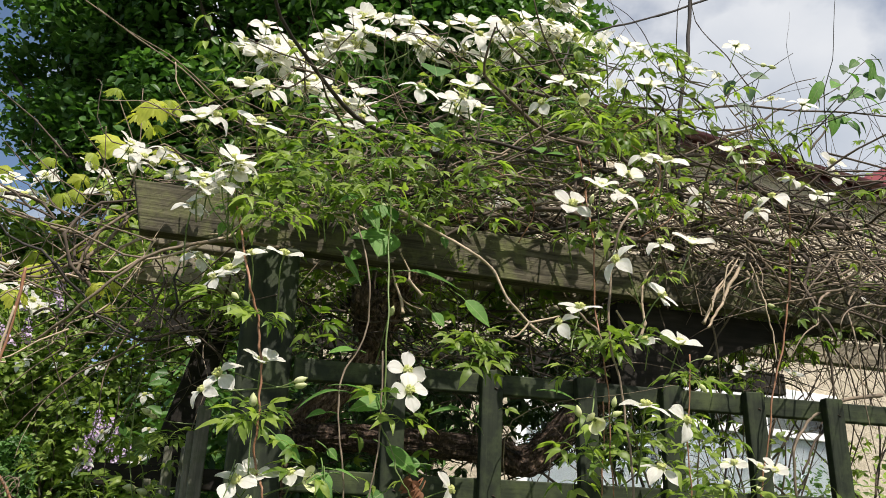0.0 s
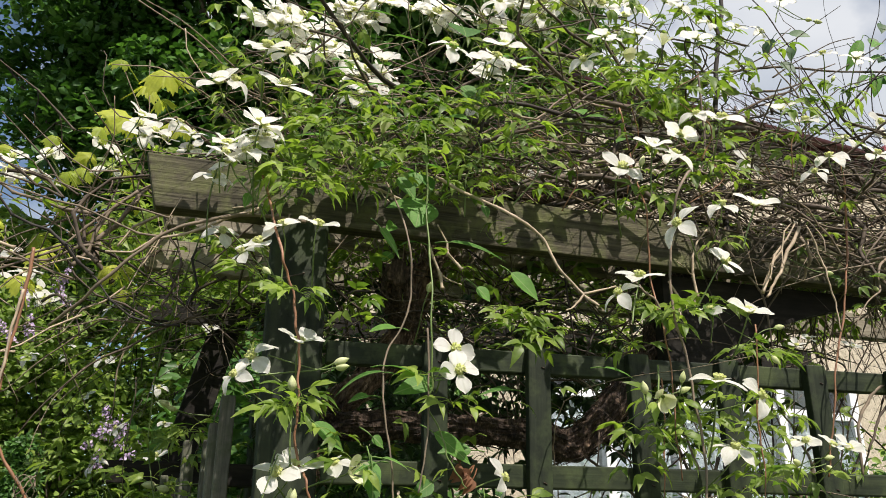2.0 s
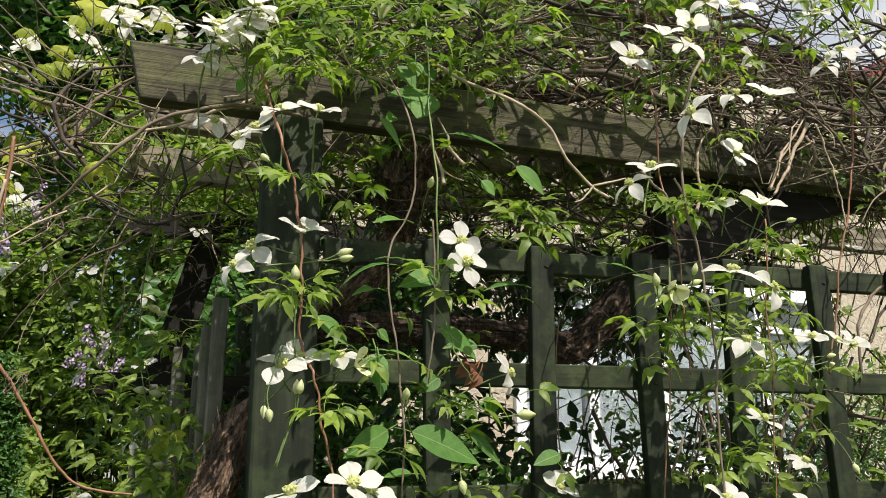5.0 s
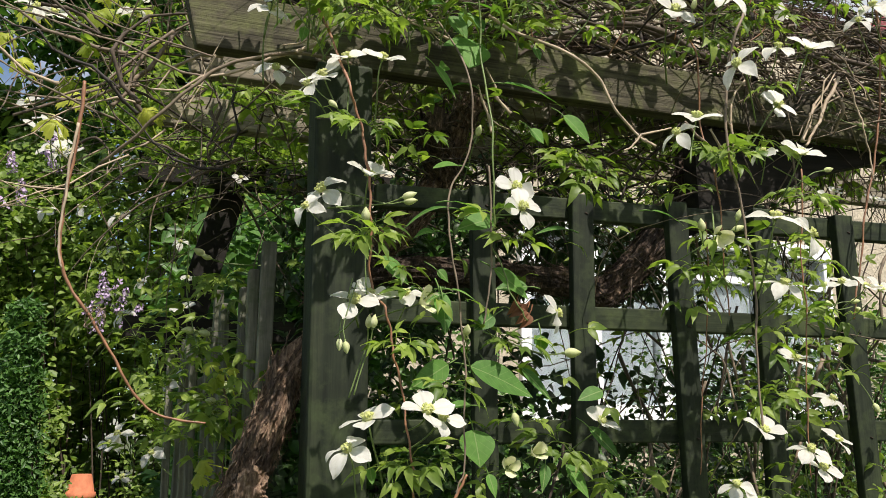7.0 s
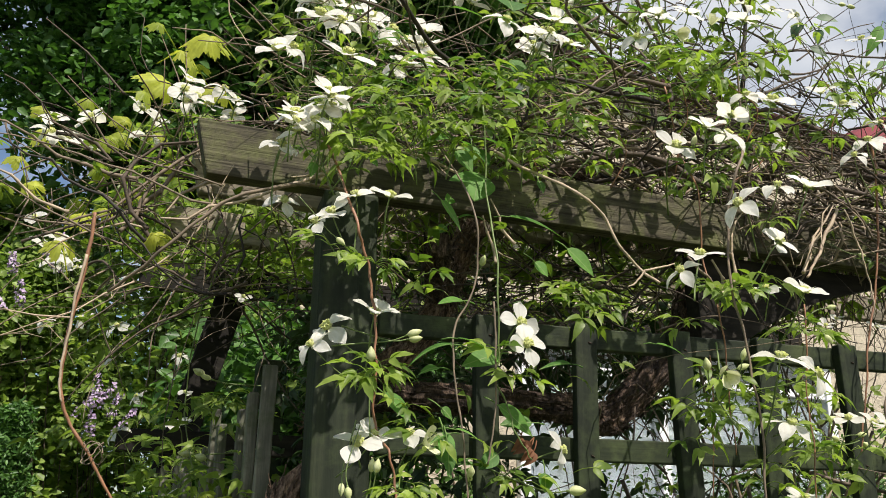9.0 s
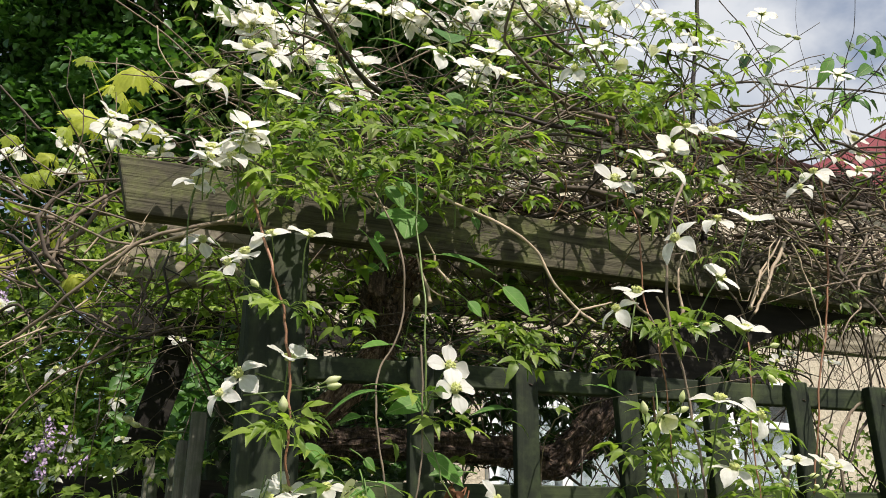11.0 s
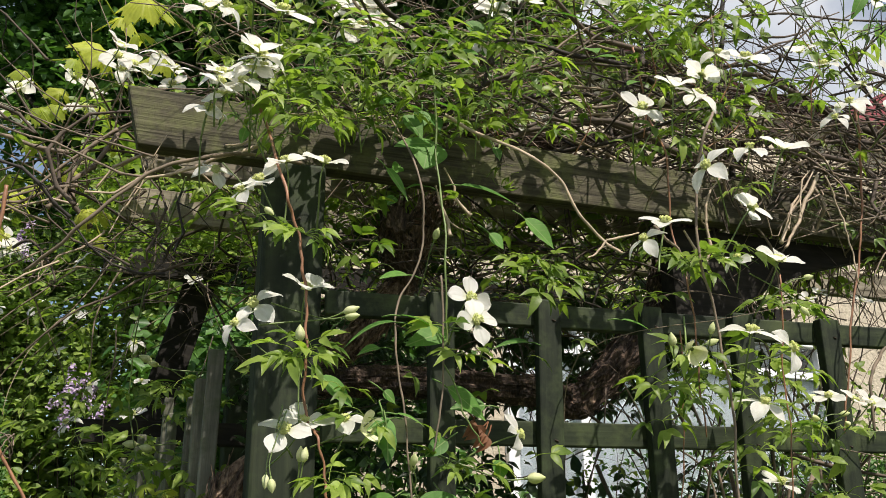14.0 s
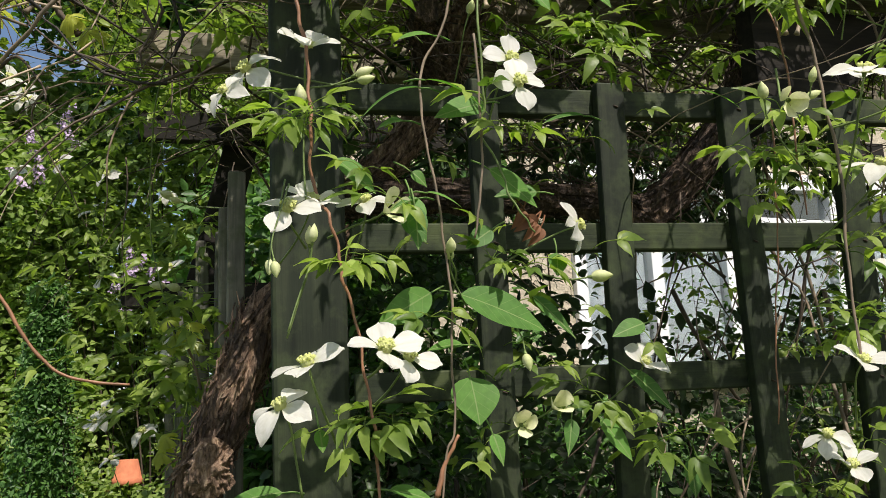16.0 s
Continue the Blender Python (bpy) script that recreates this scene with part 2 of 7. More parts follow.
LILAC = leaf_material("lilac florets", (0.34, 0.25, 0.40), (0.54, 0.42, 0.58), (1.0, 1.0, 1.0), 0.25)


def plain_material(name, colour, rough, scale=30.0, spread=0.15, relief=0.0, metal=0.0):
    m, n, l, b = material(name)
    nz = noise_tex(n, l, scale, (1, 1, 1), 6.0)
    lo, hi = 1 - spread, 1 + spread
    rn = ramp(n, ((0.3, tuple(c * lo for c in colour)), (0.7, tuple(min(1, c * hi) for c in colour))))
    l.new(nz.outputs["Fac"], rn.inputs["Fac"])
    l.new(rn.outputs["Color"], b.inputs["Base Color"])
    b.inputs["Roughness"].default_value, b.inputs["Metallic"].default_value = rough, metal
    if relief:
        bump(n, l, nz.outputs["Fac"], 0.7, relief, b)
    return m


STUCCO = plain_material("cream roughcast", (0.50, 0.44, 0.33), 0.95, 45.0, 0.22, 0.02)
WHITE_PAINT = plain_material("white gloss paint", (0.78, 0.79, 0.79), 0.35, 6.0, 0.05)
WHITE_WALL = plain_material("white painted render", (0.72, 0.74, 0.76), 0.8, 8.0, 0.07, 0.003)
ROOF_RED = plain_material("dark red roof", (0.17, 0.030, 0.030), 0.6, 12.0, 0.25, 0.004)
FASCIA = plain_material("maroon gutter paint", (0.075, 0.018, 0.020), 0.4, 8.0, 0.2)
SOFFIT = plain_material("brown soffit", (0.14, 0.10, 0.075), 0.7, 10.0, 0.2)
TERRACOTTA = plain_material("terracotta", (0.52, 0.175, 0.085), 0.85, 30.0, 0.2, 0.002)
METAL = plain_material("grey aluminium", (0.35, 0.36, 0.37), 0.4, 20.0, 0.1, 0.0, 0.9)
NAIL = plain_material("rusty nail", (0.05, 0.035, 0.028), 0.6, 40.0, 0.2, 0.0, 0.6)
SOIL = plain_material("turf and soil", (0.07, 0.085, 0.03), 0.95, 5.0, 0.4, 0.03)

GLASS, g_n, g_l, g_b = material("window glass")
g_b.inputs["Base Color"].default_value = (0.9, 0.95, 0.95, 1)
g_b.inputs["Roughness"].default_value, g_b.inputs["Transmission Weight"].default_value, g_b.inputs["IOR"].default_value = 0.03, 1.0, 1.45


# ---- mesh helpers ----
def mesh_of(name, verts, faces, mat, smooth=True):
    me = bpy.data.meshes.new(name)
    me.from_pydata([tuple(v) for v in verts], [], [tuple(int(i) for i in f) for f in faces])
    me.materials.append(mat)
    if smooth:
        me.polygons.foreach_set("use_smooth", [True] * len(me.polygons))
    me.update()
    return me


class Heap:
    """Gathers many small pieces for one mesh."""

    def __init__(self):
        self.v, self.f, self.n = [], [], 0

    def add(self, verts, faces):
        self.v.append(np.asarray(verts, float))
        self.f.extend([tuple(i + self.n for i in f) for f in faces])
        self.n += len(verts)

    def mesh(self, name, mat, smooth=True):
        return mesh_of(name, np.concatenate(self.v), self.f, mat, smooth)


def part(name, me, parent, label="", m=None, kind=""):
    ob = new(name, me)
    ob.parent = parent
    if m is not None:
        ob.matrix_basis = m
    return tagged(ob, label=label, kind=kind)


def empty(name, m, label, category, group="", kind=""):
    return tagged(new(name), label, category, group, kind) if m is None else place(tagged(new(name), label, category, group, kind), m)


def place(ob, m):
    ob.matrix_basis = m
    return ob


def box_mesh(name, size, mat, bevel=0.003, shear=0.0, segments=2):
    """A board about its centre; shear leans its left end outward at the top."""
    bm = bmesh.new()
    bmesh.ops.create_cube(bm, size=1.0)
    for v in bm.verts:
        v.co = Vector((v.co.x * size[0], v.co.y * size[1], v.co.z * size[2]))
        if shear and v.co.x < 0 and v.co.z < 0:
            v.co.x += shear
    if bevel:
        bmesh.ops.bevel(bm, geom=bm.edges[:], offset=bevel, segments=segments, affect="EDGES", profile=0.5)
    me = bpy.data.meshes.new(name)
    bm.to_mesh(me)
    bm.free()
    me.materials.append(mat)
    return me


def smooth_path(points, steps=6):
    """A Catmull-Rom line through the points."""
    p = [np.array(q, float) for q in points]
    p = [2 * p[0] - p[1]] + p + [2 * p[-1] - p[-2]]
    out = []
    for a, b, c, d in zip(p, p[1:], p[2:], p[3:]):
        for i in range(steps):
            t = i / steps
            out.append(0.5 * (2 * b + (c - a) * t + (2 * a - 5 * b + 4 * c - d) * t * t + (3 * b - a - 3 * c + d) * t ** 3))
    out.append(p[-2])
    return np.array(out)


def tube(points, r0, r1, sides=6, lumps=0.0, rng=None):
    """Verts and faces of a tapered stem along the points."""
    pts = np.asarray(points, float)
    n = len(pts)
    tan = np.gradient(pts, axis=0)
    tan /= np.linalg.norm(tan, axis=1)[:, None] + 1e-9
    ref = np.array([0.31, 0.87, 0.38])
    side = np.cross(tan, ref)
    side /= np.linalg.norm(side, axis=1)[:, None] + 1e-9
    other = np.cross(tan, side)
    rad = np.linspace(r0, r1, n)
    if lumps and rng is not None:
        rad = rad * (1 + lumps * rng.standard_normal(n))
    ang = np.linspace(0, 2 * np.pi, sides, endpoint=False)
    verts = (pts[:, None] + rad[:, None, None] * (np.cos(ang)[None, :, None] * side[:, None] + np.sin(ang)[None, :, None] * other[:, None])).reshape(-1, 3)
    faces = [(i * sides + j, i * sides + (j + 1) % sides, (i + 1) * sides + (j + 1) % sides, (i + 1) * sides + j) for i in range(n - 1) for j in range(sides)]
    faces += [tuple(range(sides - 1, -1, -1)), tuple((n - 1) * sides + j for j in range(sides))]
    return verts, faces


def blade(length, width, shape, fold=0.25, droop=0.3, rows=5, tip=1.0, wave=0.0):
    """A leaf blade along +x, folded at its midrib: verts and faces. shape(t) gives the half width, 0 to 1."""
    verts, faces = [], []
    for i in range(rows + 1):
        t = i / rows
        w = width * 0.5 * shape(t)
        x, z = length * t * (1 - 0.12 * droop * t), -droop * length * t * t * 0.6
        wv = wave * width * math.sin(t * 9.0)
        verts += [(x, -w, z + w * fold + wv), (x, 0, z), (x, w, z + w * fold - wv)]
    for i in range(rows):
        a = i * 3
        faces += [(a, a + 1, a + 4, a + 3), (a + 1, a + 2, a + 5, a + 4)]
    return np.array(verts), faces


def turn(points, m):
    a = np.array(m)
    return np.asarray(points) @ a[:3, :3].T + a[:3, 3]


def frames_of(normals, headings):
    """Rotation matrices whose z is the normal and whose x lies near the heading."""
    z = normals / np.linalg.norm(normals, axis=1)[:, None]
    y = np.cross(z, headings)
    y /= np.linalg.norm(y, axis=1)[:, None] + 1e-9
    x = np.cross(y, z)
    return np.stack([x, y, z], axis=2)


def scatter(name, template, places, normals, headings, sizes, mat, parent=None, label="", kind="stuff"):
    """Many copies of one small template joined to one mesh."""
    tv, tf = template
    rot = frames_of(normals, headings)
    v = np.einsum("nij,kj->nki", rot, tv) * sizes[:, None, None] + places[:, None]
    k = len(tv)
    v = v.reshape(-1, 3)
    me = bpy.data.meshes.new(name)
    tf_np = [np.array([f for f in tf if len(f) == q], int) for q in (3, 4)]
    loops, starts, total = [], [], 0
    for arr in tf_np:
        if not len(arr):
            continue
        full = (arr[None] + (np.arange(len(places)) * k)[:, None, None]).reshape(-1, arr.shape[1])
        loops.append(full.ravel())
        starts.append(total + np.arange(len(full)) * arr.shape[1])
        total += full.size
    loops, starts = np.concatenate(loops), np.concatenate(starts)
    me.vertices.add(len(v))
    me.vertices.foreach_set("co", v.ravel())
    me.loops.add(len(loops))
    me.loops.foreach_set("vertex_index", loops)
    me.polygons.add(len(starts))
    me.polygons.foreach_set("loop_start", starts)
    me.polygons.foreach_set("use_smooth", np.ones(len(starts), bool))
    me.materials.append(mat)
    me.update()
    me.validate()
    if parent is None:
        return tagged(new(name, me), label=label, kind=kind)
    return part(name, me, parent, label, kind=kind)


OVATE = lambda t: math.sin(math.pi * min(1, t ** 0.72)) ** 0.9 if 0 < t < 1 else 0.02
LANCE = lambda t: math.sin(math.pi * t ** 0.62) ** 1.0 * (1 - 0.15 * t) if 0 < t < 1 else 0.02
rng = np.random.default_rng(7)


def unit(v):
    v = np.asarray(v, float)
    return v / (np.linalg.norm(v) + 1e-9)


def facing(place_, normal, spin=0.0, size=1.0):
    """A matrix at a place whose z is the normal."""
    z = Vector(normal).normalized()
    x = z.orthogonal().normalized()
    y = z.cross(x)
    m = Matrix((x, y, z)).transposed().to_4x4()
    return Matrix.Translation(place_) @ m @ Matrix.Rotation(spin, 4, "Z") @ Matrix.Scale(size, 4)


# ---- ground ----
def ground_sheet():
    n, size = 60, 400.0
    xs = np.sign(np.linspace(-1, 1, n)) * np.abs(np.linspace(-1, 1, n)) ** 3 * size
    verts = [(x, y, 0.04 * noise.noise((x * 0.4, y * 0.4, 0.0)) if abs(x) < 30 and abs(y) < 30 else 0.0) for x in xs for y in xs]
    faces = [(i * n + j, (i + 1) * n + j, (i + 1) * n + j + 1, i * n + j + 1) for i in range(n - 1) for j in range(n - 1)]
    tagged(new("ground", mesh_of("ground", verts, faces, SOIL)), "garden turf with bare soil under the climbers", "ground", kind="structure")


ground_sheet()

# ---- pergola ----
pergola = empty("pergola", UV, "weathered timber pergola with dark green posts under climbers", "pergola")


def board(name, u0, u1, v0, v1, z0, z1, mat, parent, label="", bevel=0.003, shear=0.0):
    me = box_mesh(name, (u1 - u0, v1 - v0, z1 - z0), mat, bevel, shear)
    return part(name, me, parent, label, Matrix.Translation(((u0 + u1) / 2, (v0 + v1) / 2, (z0 + z1) / 2)))


board("beam", 0.0, 2.6, 0.0, 0.035, 2.004, 2.099, WOOD_GREY, pergola, "grey weathered front beam with slanted end", 0.003, 0.022)
board("beam", 0.015, 2.6, 0.345, 0.38, 2.104, 2.190, WOOD_PALE, pergola, "pale weathered second beam", 0.003, 0.02)
board("beam", -0.012, 2.6, 0.83, 0.87, 2.166, 2.248, WOOD_PALE, pergola, "pale weathered third beam", 0.003, 0.0)
FRONT = Matrix.Rotation(radians(-4.0), 4, "Z")      # post and trellis stand a little proud of the beam
post_me = box_mesh("post", (0.093, 0.093, 2.002), PAINT_POST, 0.006)
part("post", post_me, pergola, "dark green square post", FRONT @ Matrix.Translation((0.2600, 0.0480, 1.0005)))
part("post", post_me, pergola, "dark green square post", Matrix.Translation((2.45, 0.0860, 1.0005)))
part("post", post_me, pergola, "dark green square post", Matrix.Translation((0.40, 1.55, 1.0005)))
part("post", post_me, pergola, "dark green square post", Matrix.Translation((2.45, 0.70, 1.0005)))
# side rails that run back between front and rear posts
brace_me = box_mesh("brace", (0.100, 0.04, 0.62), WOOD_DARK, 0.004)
part("brace", brace_me, pergola, "leaning brace under the rear beam, darkened for shade", Matrix.Translation((0.168, 1.53, 1.895)) @ Matrix.Rotation(0.249, 4, "Y"))
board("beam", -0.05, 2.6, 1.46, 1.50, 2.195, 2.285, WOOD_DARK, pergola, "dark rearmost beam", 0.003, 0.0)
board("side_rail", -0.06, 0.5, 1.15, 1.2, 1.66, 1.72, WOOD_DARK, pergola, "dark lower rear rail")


def arch_board():
    """The shaped board under the beam whose lower edge rises in an arch."""
    verts, n = [], 24
    for i in range(n + 1):
        u = 0.992 + 1.408 * i / n
        low = float(np.interp(u, (0.992, 1.087, 1.203, 1.325, 1.516, 1.713, 2.400), (1.785, 1.823, 1.892, 1.942, 1.992, 2.017, 1.987)))
        for v in (0.045, 0.085):
            verts += [(u, v, low), (u, v, 2.002)]
    faces = []
    for i in range(n):
        a, b = i * 4, i * 4 + 4
        faces += [(a, b, b + 1, a + 1), (a + 2, a + 3, b + 3, b + 2), (a, a + 2, b + 2, b), (a + 1, b + 1, b + 3, a + 3)]
    faces += [(0, 1, 3, 2), (n * 4, n * 4 + 2, n * 4 + 3, n * 4 + 1)]
    part("arch_board", mesh_of("arch_board", verts, faces, WOOD_DARK, False), pergola, "arched board under the beam, darkened for shade")


arch_board()

# ---- trellis panel beside the post ----
trellis = empty("trellis", UV @ FRONT, "dark green square trellis panel nailed beside the post", "trellis")
batten_me = box_mesh("batten", (0.0395, 0.02, 1.5), PAINT_POST, 0.0025)
nail_me = box_mesh("nail", (0.007, 0.003, 0.0022), NAIL, 0.0008, 0, 1)
RAILS = [1.777 - 0.187 * i for i in range(7)]
LEANS = (0.0, 0.022, -0.012, 0.018, -0.006, 0.008, 0.0)
for i, lean in enumerate(LEANS):
    b = part("batten", batten_me, trellis, m=Matrix.Translation((0.487 + 0.1785 * i + 0.004 * (i == 2) - 0.728 * lean, -0.02, 1.049)) @ Matrix.Rotation(lean, 4, "Y"))
    for z in RAILS[:4]:
        part("nail", nail_me, b, m=Matrix.Translation((0.006, -0.0105, z - 1.049 - 0.012)) @ Matrix.Rotation(0.35, 4, "Y"))
rail_me = box_mesh("rail", (1.40, 0.02, 0.0375), PAINT_RAIL, 0.0025)
for z in RAILS:
    part("rail", rail_me, trellis, m=Matrix.Translation((1.012, 0.0005, z)))

# side trellis of silvered slats that runs back from the post
side = empty("side_trellis", UV, "silvered wooden slats of the side trellis behind the post", "trellis")
for i in range(9):
    v = 0.285 + 0.085 * i
    top = 1.70 - 0.02 * (i % 3) - 0.05 * (i > 3)
    part("slat", box_mesh("slat", (0.018, 0.034, top - 0.1), WOOD_SLAT, 0.003), side, m=Matrix.Translation((0.165 - 0.012 * i, v, 0.05 + top / 2)) @ Matrix.Rotation(0.012 * math.sin(i * 2.1), 4, "Y"))
part("slat", box_mesh("slat", (0.026, 0.016, 1.68), WOOD_SLAT, 0.003), side, m=Matrix.Translation((0.171, 0.21, 0.90)) @ Matrix.Rotation(0.012, 4, "Y"))
for z in (1.18, 1.52):
    part("rail", box_mesh("side_cross", (0.02, 0.62, 0.035), WOOD_SLAT, 0.003), side, m=Matrix.Translation((0.135, 0.66, z)))


# ---- climbers: shared shapes ----
def petal_mesh(name, length, width, cup, mat, curl=0.1, hollow=0.16, wave=0.045):
    """A broad petal along +x, rounded at its tip, hollowed along its length."""
    rows, cols, verts, faces = 8, 4, [], []
    for i in range(rows + 1):
        t = i / rows
        side = max(0.2 * (1 - t), 1 - abs((t - 0.58) / (0.58 if t < 0.58 else 0.43)) ** (1.7 if t < 0.58 else 2.5))
        w = width * 0.5 * side
        for j in range(cols + 1):
            s = j / cols * 2 - 1
            x = length * t * (0.97 + 0.03 * (1 - s * s)) - 0.035 * length * (abs(s) < 0.3) * (t > 0.9)
            z = length * (cup * t - curl * t * t * t) + s * s * w * hollow + wave * length * math.sin(6 * t + 5 * s) * t
            verts.append((x, s * w, z))
    for i in range(rows):
        for j in range(cols):
            a = i * (cols + 1) + j
            faces.append((a, a + 1, a + cols + 2, a + cols + 1))
    return mesh_of(name, verts, faces, mat)


def stamen_mesh(name, r):
    h = Heap()
    g = np.random.default_rng(5)
    for i in range(40):
        tilt = 0.05 + 0.75 * math.sqrt((i + 0.5) / 40)
        a, ln = i * 2.39996 + g.normal(0, 0.15), r * g.uniform(0.85, 1.15)
        d = np.array([math.cos(a) * math.sin(tilt), math.sin(a) * math.sin(tilt), math.cos(tilt)])
        base = d * np.array([0.30, 0.30, 0.0]) * r
        h.add(*tube([base, base + d * ln * 0.6, base + d * ln * 0.68, base + d * ln], 0.0007, 0.0011, 3))
    h.add(*tube([(0, 0, -0.0005), (0, 0, 0.0022), (0, 0, 0.0048), (0, 0, 0.0064)], 0.0058, 0.0040, 9))
    return h.mesh(name, STAMEN)


def stalk_mesh(name, length, bend):
    h = Heap()
    pts = smooth_path([(0, 0, 0), (0, 0, -0.25 * length), (bend * 0.45, 0, -0.62 * length), (bend, 0.1 * bend, -length)], 4)
    h.add(*tube(pts, 0.0009, 0.0012, 5))
    h.add(*tube([(0, 0, -0.003), (0, 0, 0.0), (0, 0, 0.002)], 0.0014, 0.0024, 6))
    return h.mesh(name, STEM_GREEN)


PETALS_FLAT = [petal_mesh("petal", 0.0275, 0.0225, 0.10, PETAL, 0.10), petal_mesh("petal", 0.0285, 0.0215, 0.02, PETAL, 0.0, 0.2, 0.045), petal_mesh("petal", 0.0265, 0.0230, 0.20, PETAL, 0.22, 0.12, 0.04), petal_mesh("petal", 0.0280, 0.0220, -0.02, PETAL, 0.16, 0.22)]
PETALS_CUP = [petal_mesh("petal", 0.0270, 0.0225, 0.42, PETAL, 0.18, 0.3), petal_mesh("petal", 0.0280, 0.0218, 0.30, PETAL, 0.05, 0.35, 0.04)]
PETALS_BACK = [petal_mesh("petal", 0.0275, 0.0212, -0.28, PETAL, 0.12, 0.25), petal_mesh("petal", 0.0290, 0.0205, -0.10, PETAL, 0.45, 0.3, 0.05)]
PETALS_SHUT = [petal_mesh("petal", 0.0110, 0.0150, 2.4, BUD, 0.5, 0.6), petal_mesh("petal", 0.0120, 0.0145, 1.9, BUD, 0.1, 0.6, 0.05)]
STAMENS = stamen_mesh("stamen_tuft", 0.0072)
STALKS = [stalk_mesh("flower", 0.075, 0.02), stalk_mesh("flower", 0.055, -0.025), stalk_mesh("flower", 0.095, 0.03)]


def bud_mesh():
    n, s, verts = 9, 8, []
    for i in range(n):
        t = i / (n - 1)
        r = 0.0056 * math.sin(math.pi * min(0.985, max(0.03, t ** 0.8))) ** 0.8
        for j in range(s):
            a = 2 * math.pi * j / s
            rr = r * (1 + 0.10 * math.cos(4 * a))
            verts.append((math.cos(a) * rr, math.sin(a) * rr, 0.021 * t))
    faces = [(i * s + j, i * s + (j + 1) % s, (i + 1) * s + (j + 1) % s, (i + 1) * s + j) for i in range(n - 1) for j in range(s)]
    return mesh_of("bud", verts, faces, BUD)


BUD_MESH = bud_mesh()


def leaf_trio(name, g, mat, big=0.036):
    """Three narrow, lightly toothed leaflets on one arching stalk that grows along +x."""
    h = Heap()
    h.add(*tube(smooth_path([(0, 0, 0), (0.018, 0, 0.007), (0.040, 0, 0.002)], 3), 0.0008, 0.0006, 4))
    for ang, off, k in ((0.0, 0.040, 1.2), (0.85, 0.036, 0.95), (-0.85, 0.036, 0.95)):
        ang += g.uniform(-0.3, 0.3)
        v, f = blade(big * k, big * k * g.uniform(0.34, 0.48), LANCE, g.uniform(0.2, 0.6), g.uniform(0.35, 1.0), 7, wave=0.04)
        for i in range(1, 7):
            s = 1.07 if i in (2, 4, 5) else 0.96
            v[i * 3, 1] *= s
            v[i * 3 + 2, 1] *= s
        m = Matrix.Translation((off, 0, 0.002)) @ Matrix.Rotation(ang, 4, "Z") @ Matrix.Rotation(g.uniform(-0.5, 0.5), 4, "X") @ Matrix.Rotation(g.uniform(-0.3, 0.4), 4, "Y")
        h.add(turn(v, m), f)
    return h


LEAF_VARIANTS = [leaf_trio("leaf", np.random.default_rng(20 + i), LEAF_ONE).mesh("leaf", LEAF_ONE) for i in range(8)]


def trio_template(seed, big):
    h = leaf_trio("t", np.random.default_rng(seed), LEAF, big)
    return np.concatenate(h.v), h.f


# ---- white clematis ----
clematis = empty("clematis", UV, "white-flowered clematis in full bloom rambling over the pergola", "climbing plant")
FLOWERS = []


def flower(u, v, z, n, size=1.0, petals=PETALS_FLAT, spin=None):
    """One open flower; n is the way it faces (u, v, z)."""
    i = len(FLOWERS)
    s = spin if spin is not None else rng.uniform(0, 6.28)
    f = part("flower", STALKS[i % 3], clematis, m=facing((u, v, z), n, s, size * 1.12))
    for k in range(4):
        m = Matrix.Rotation(k * math.pi / 2 + rng.uniform(-0.16, 0.16), 4, "Z") @ Matrix.Translation((0.0022, 0, 0.0012 * (k % 2))) @ Matrix.Rotation(rng.uniform(-0.30, 0.18), 4, "Y") @ Matrix.Rotation(rng.uniform(-0.38, 0.38), 4, "X")
        part("petal", petals[int(rng.integers(len(petals)))], f, m=m)
    part("stamen_tuft", STAMENS, f, m=Matrix.Translation((0, 0, 0.001)))
    FLOWERS.append(f)


def half_open(u, v, z, n, size=1.0):
    f = part("flower", STALKS[1], clematis, "half-open cream flower", facing((u, v, z), n, rng.uniform(0, 6), size))
    for k in range(4):
        part("petal", PETALS_SHUT[k % 2], f, m=Matrix.Rotation(k * math.pi / 2 + rng.uniform(-0.15, 0.15), 4, "Z") @ Matrix.Translation((0.0015, 0, 0)) @ Matrix.Rotation(rng.uniform(-0.25, 0.25), 4, "Y"))
    FLOWERS.append(f)


def bud(u, v, z, n, size=1.0):
    b = part("bud", BUD_MESH, clematis, "pale green bud", facing((u, v, z), n, rng.uniform(0, 6), size))
    part("stalk", STALKS[len(FLOWERS) % 3], b)


def bunch(u, v, z, count, wide, high, size=1.0, lean=0.62):
    """A loose cluster whose flowers face the sky and a little outward."""
    for _ in range(count):
        n = (rng.normal(0.05, 0.34), -lean + rng.normal(0, 0.28), 0.85)
        kind = rng.random()
        flower(u + rng.normal(0, wide), v + rng.normal(0, 0.03), z + rng.normal(0, high), n, size * rng.uniform(0.86, 1.08), PETALS_FLAT if kind < 0.5 else PETALS_CUP if kind < 0.72 else PETALS_BACK)


def crown_bunch(u, v, z, count, wide, high):
    far = 0.82 * (1.32 + 0.95 * v + 0.3 * u)      # the crown leans away; blossom farther back is enlarged to fit the camera's view
    bunch(u, v, z, count, wide * far, high * far, 1.02 * far, 0.74)


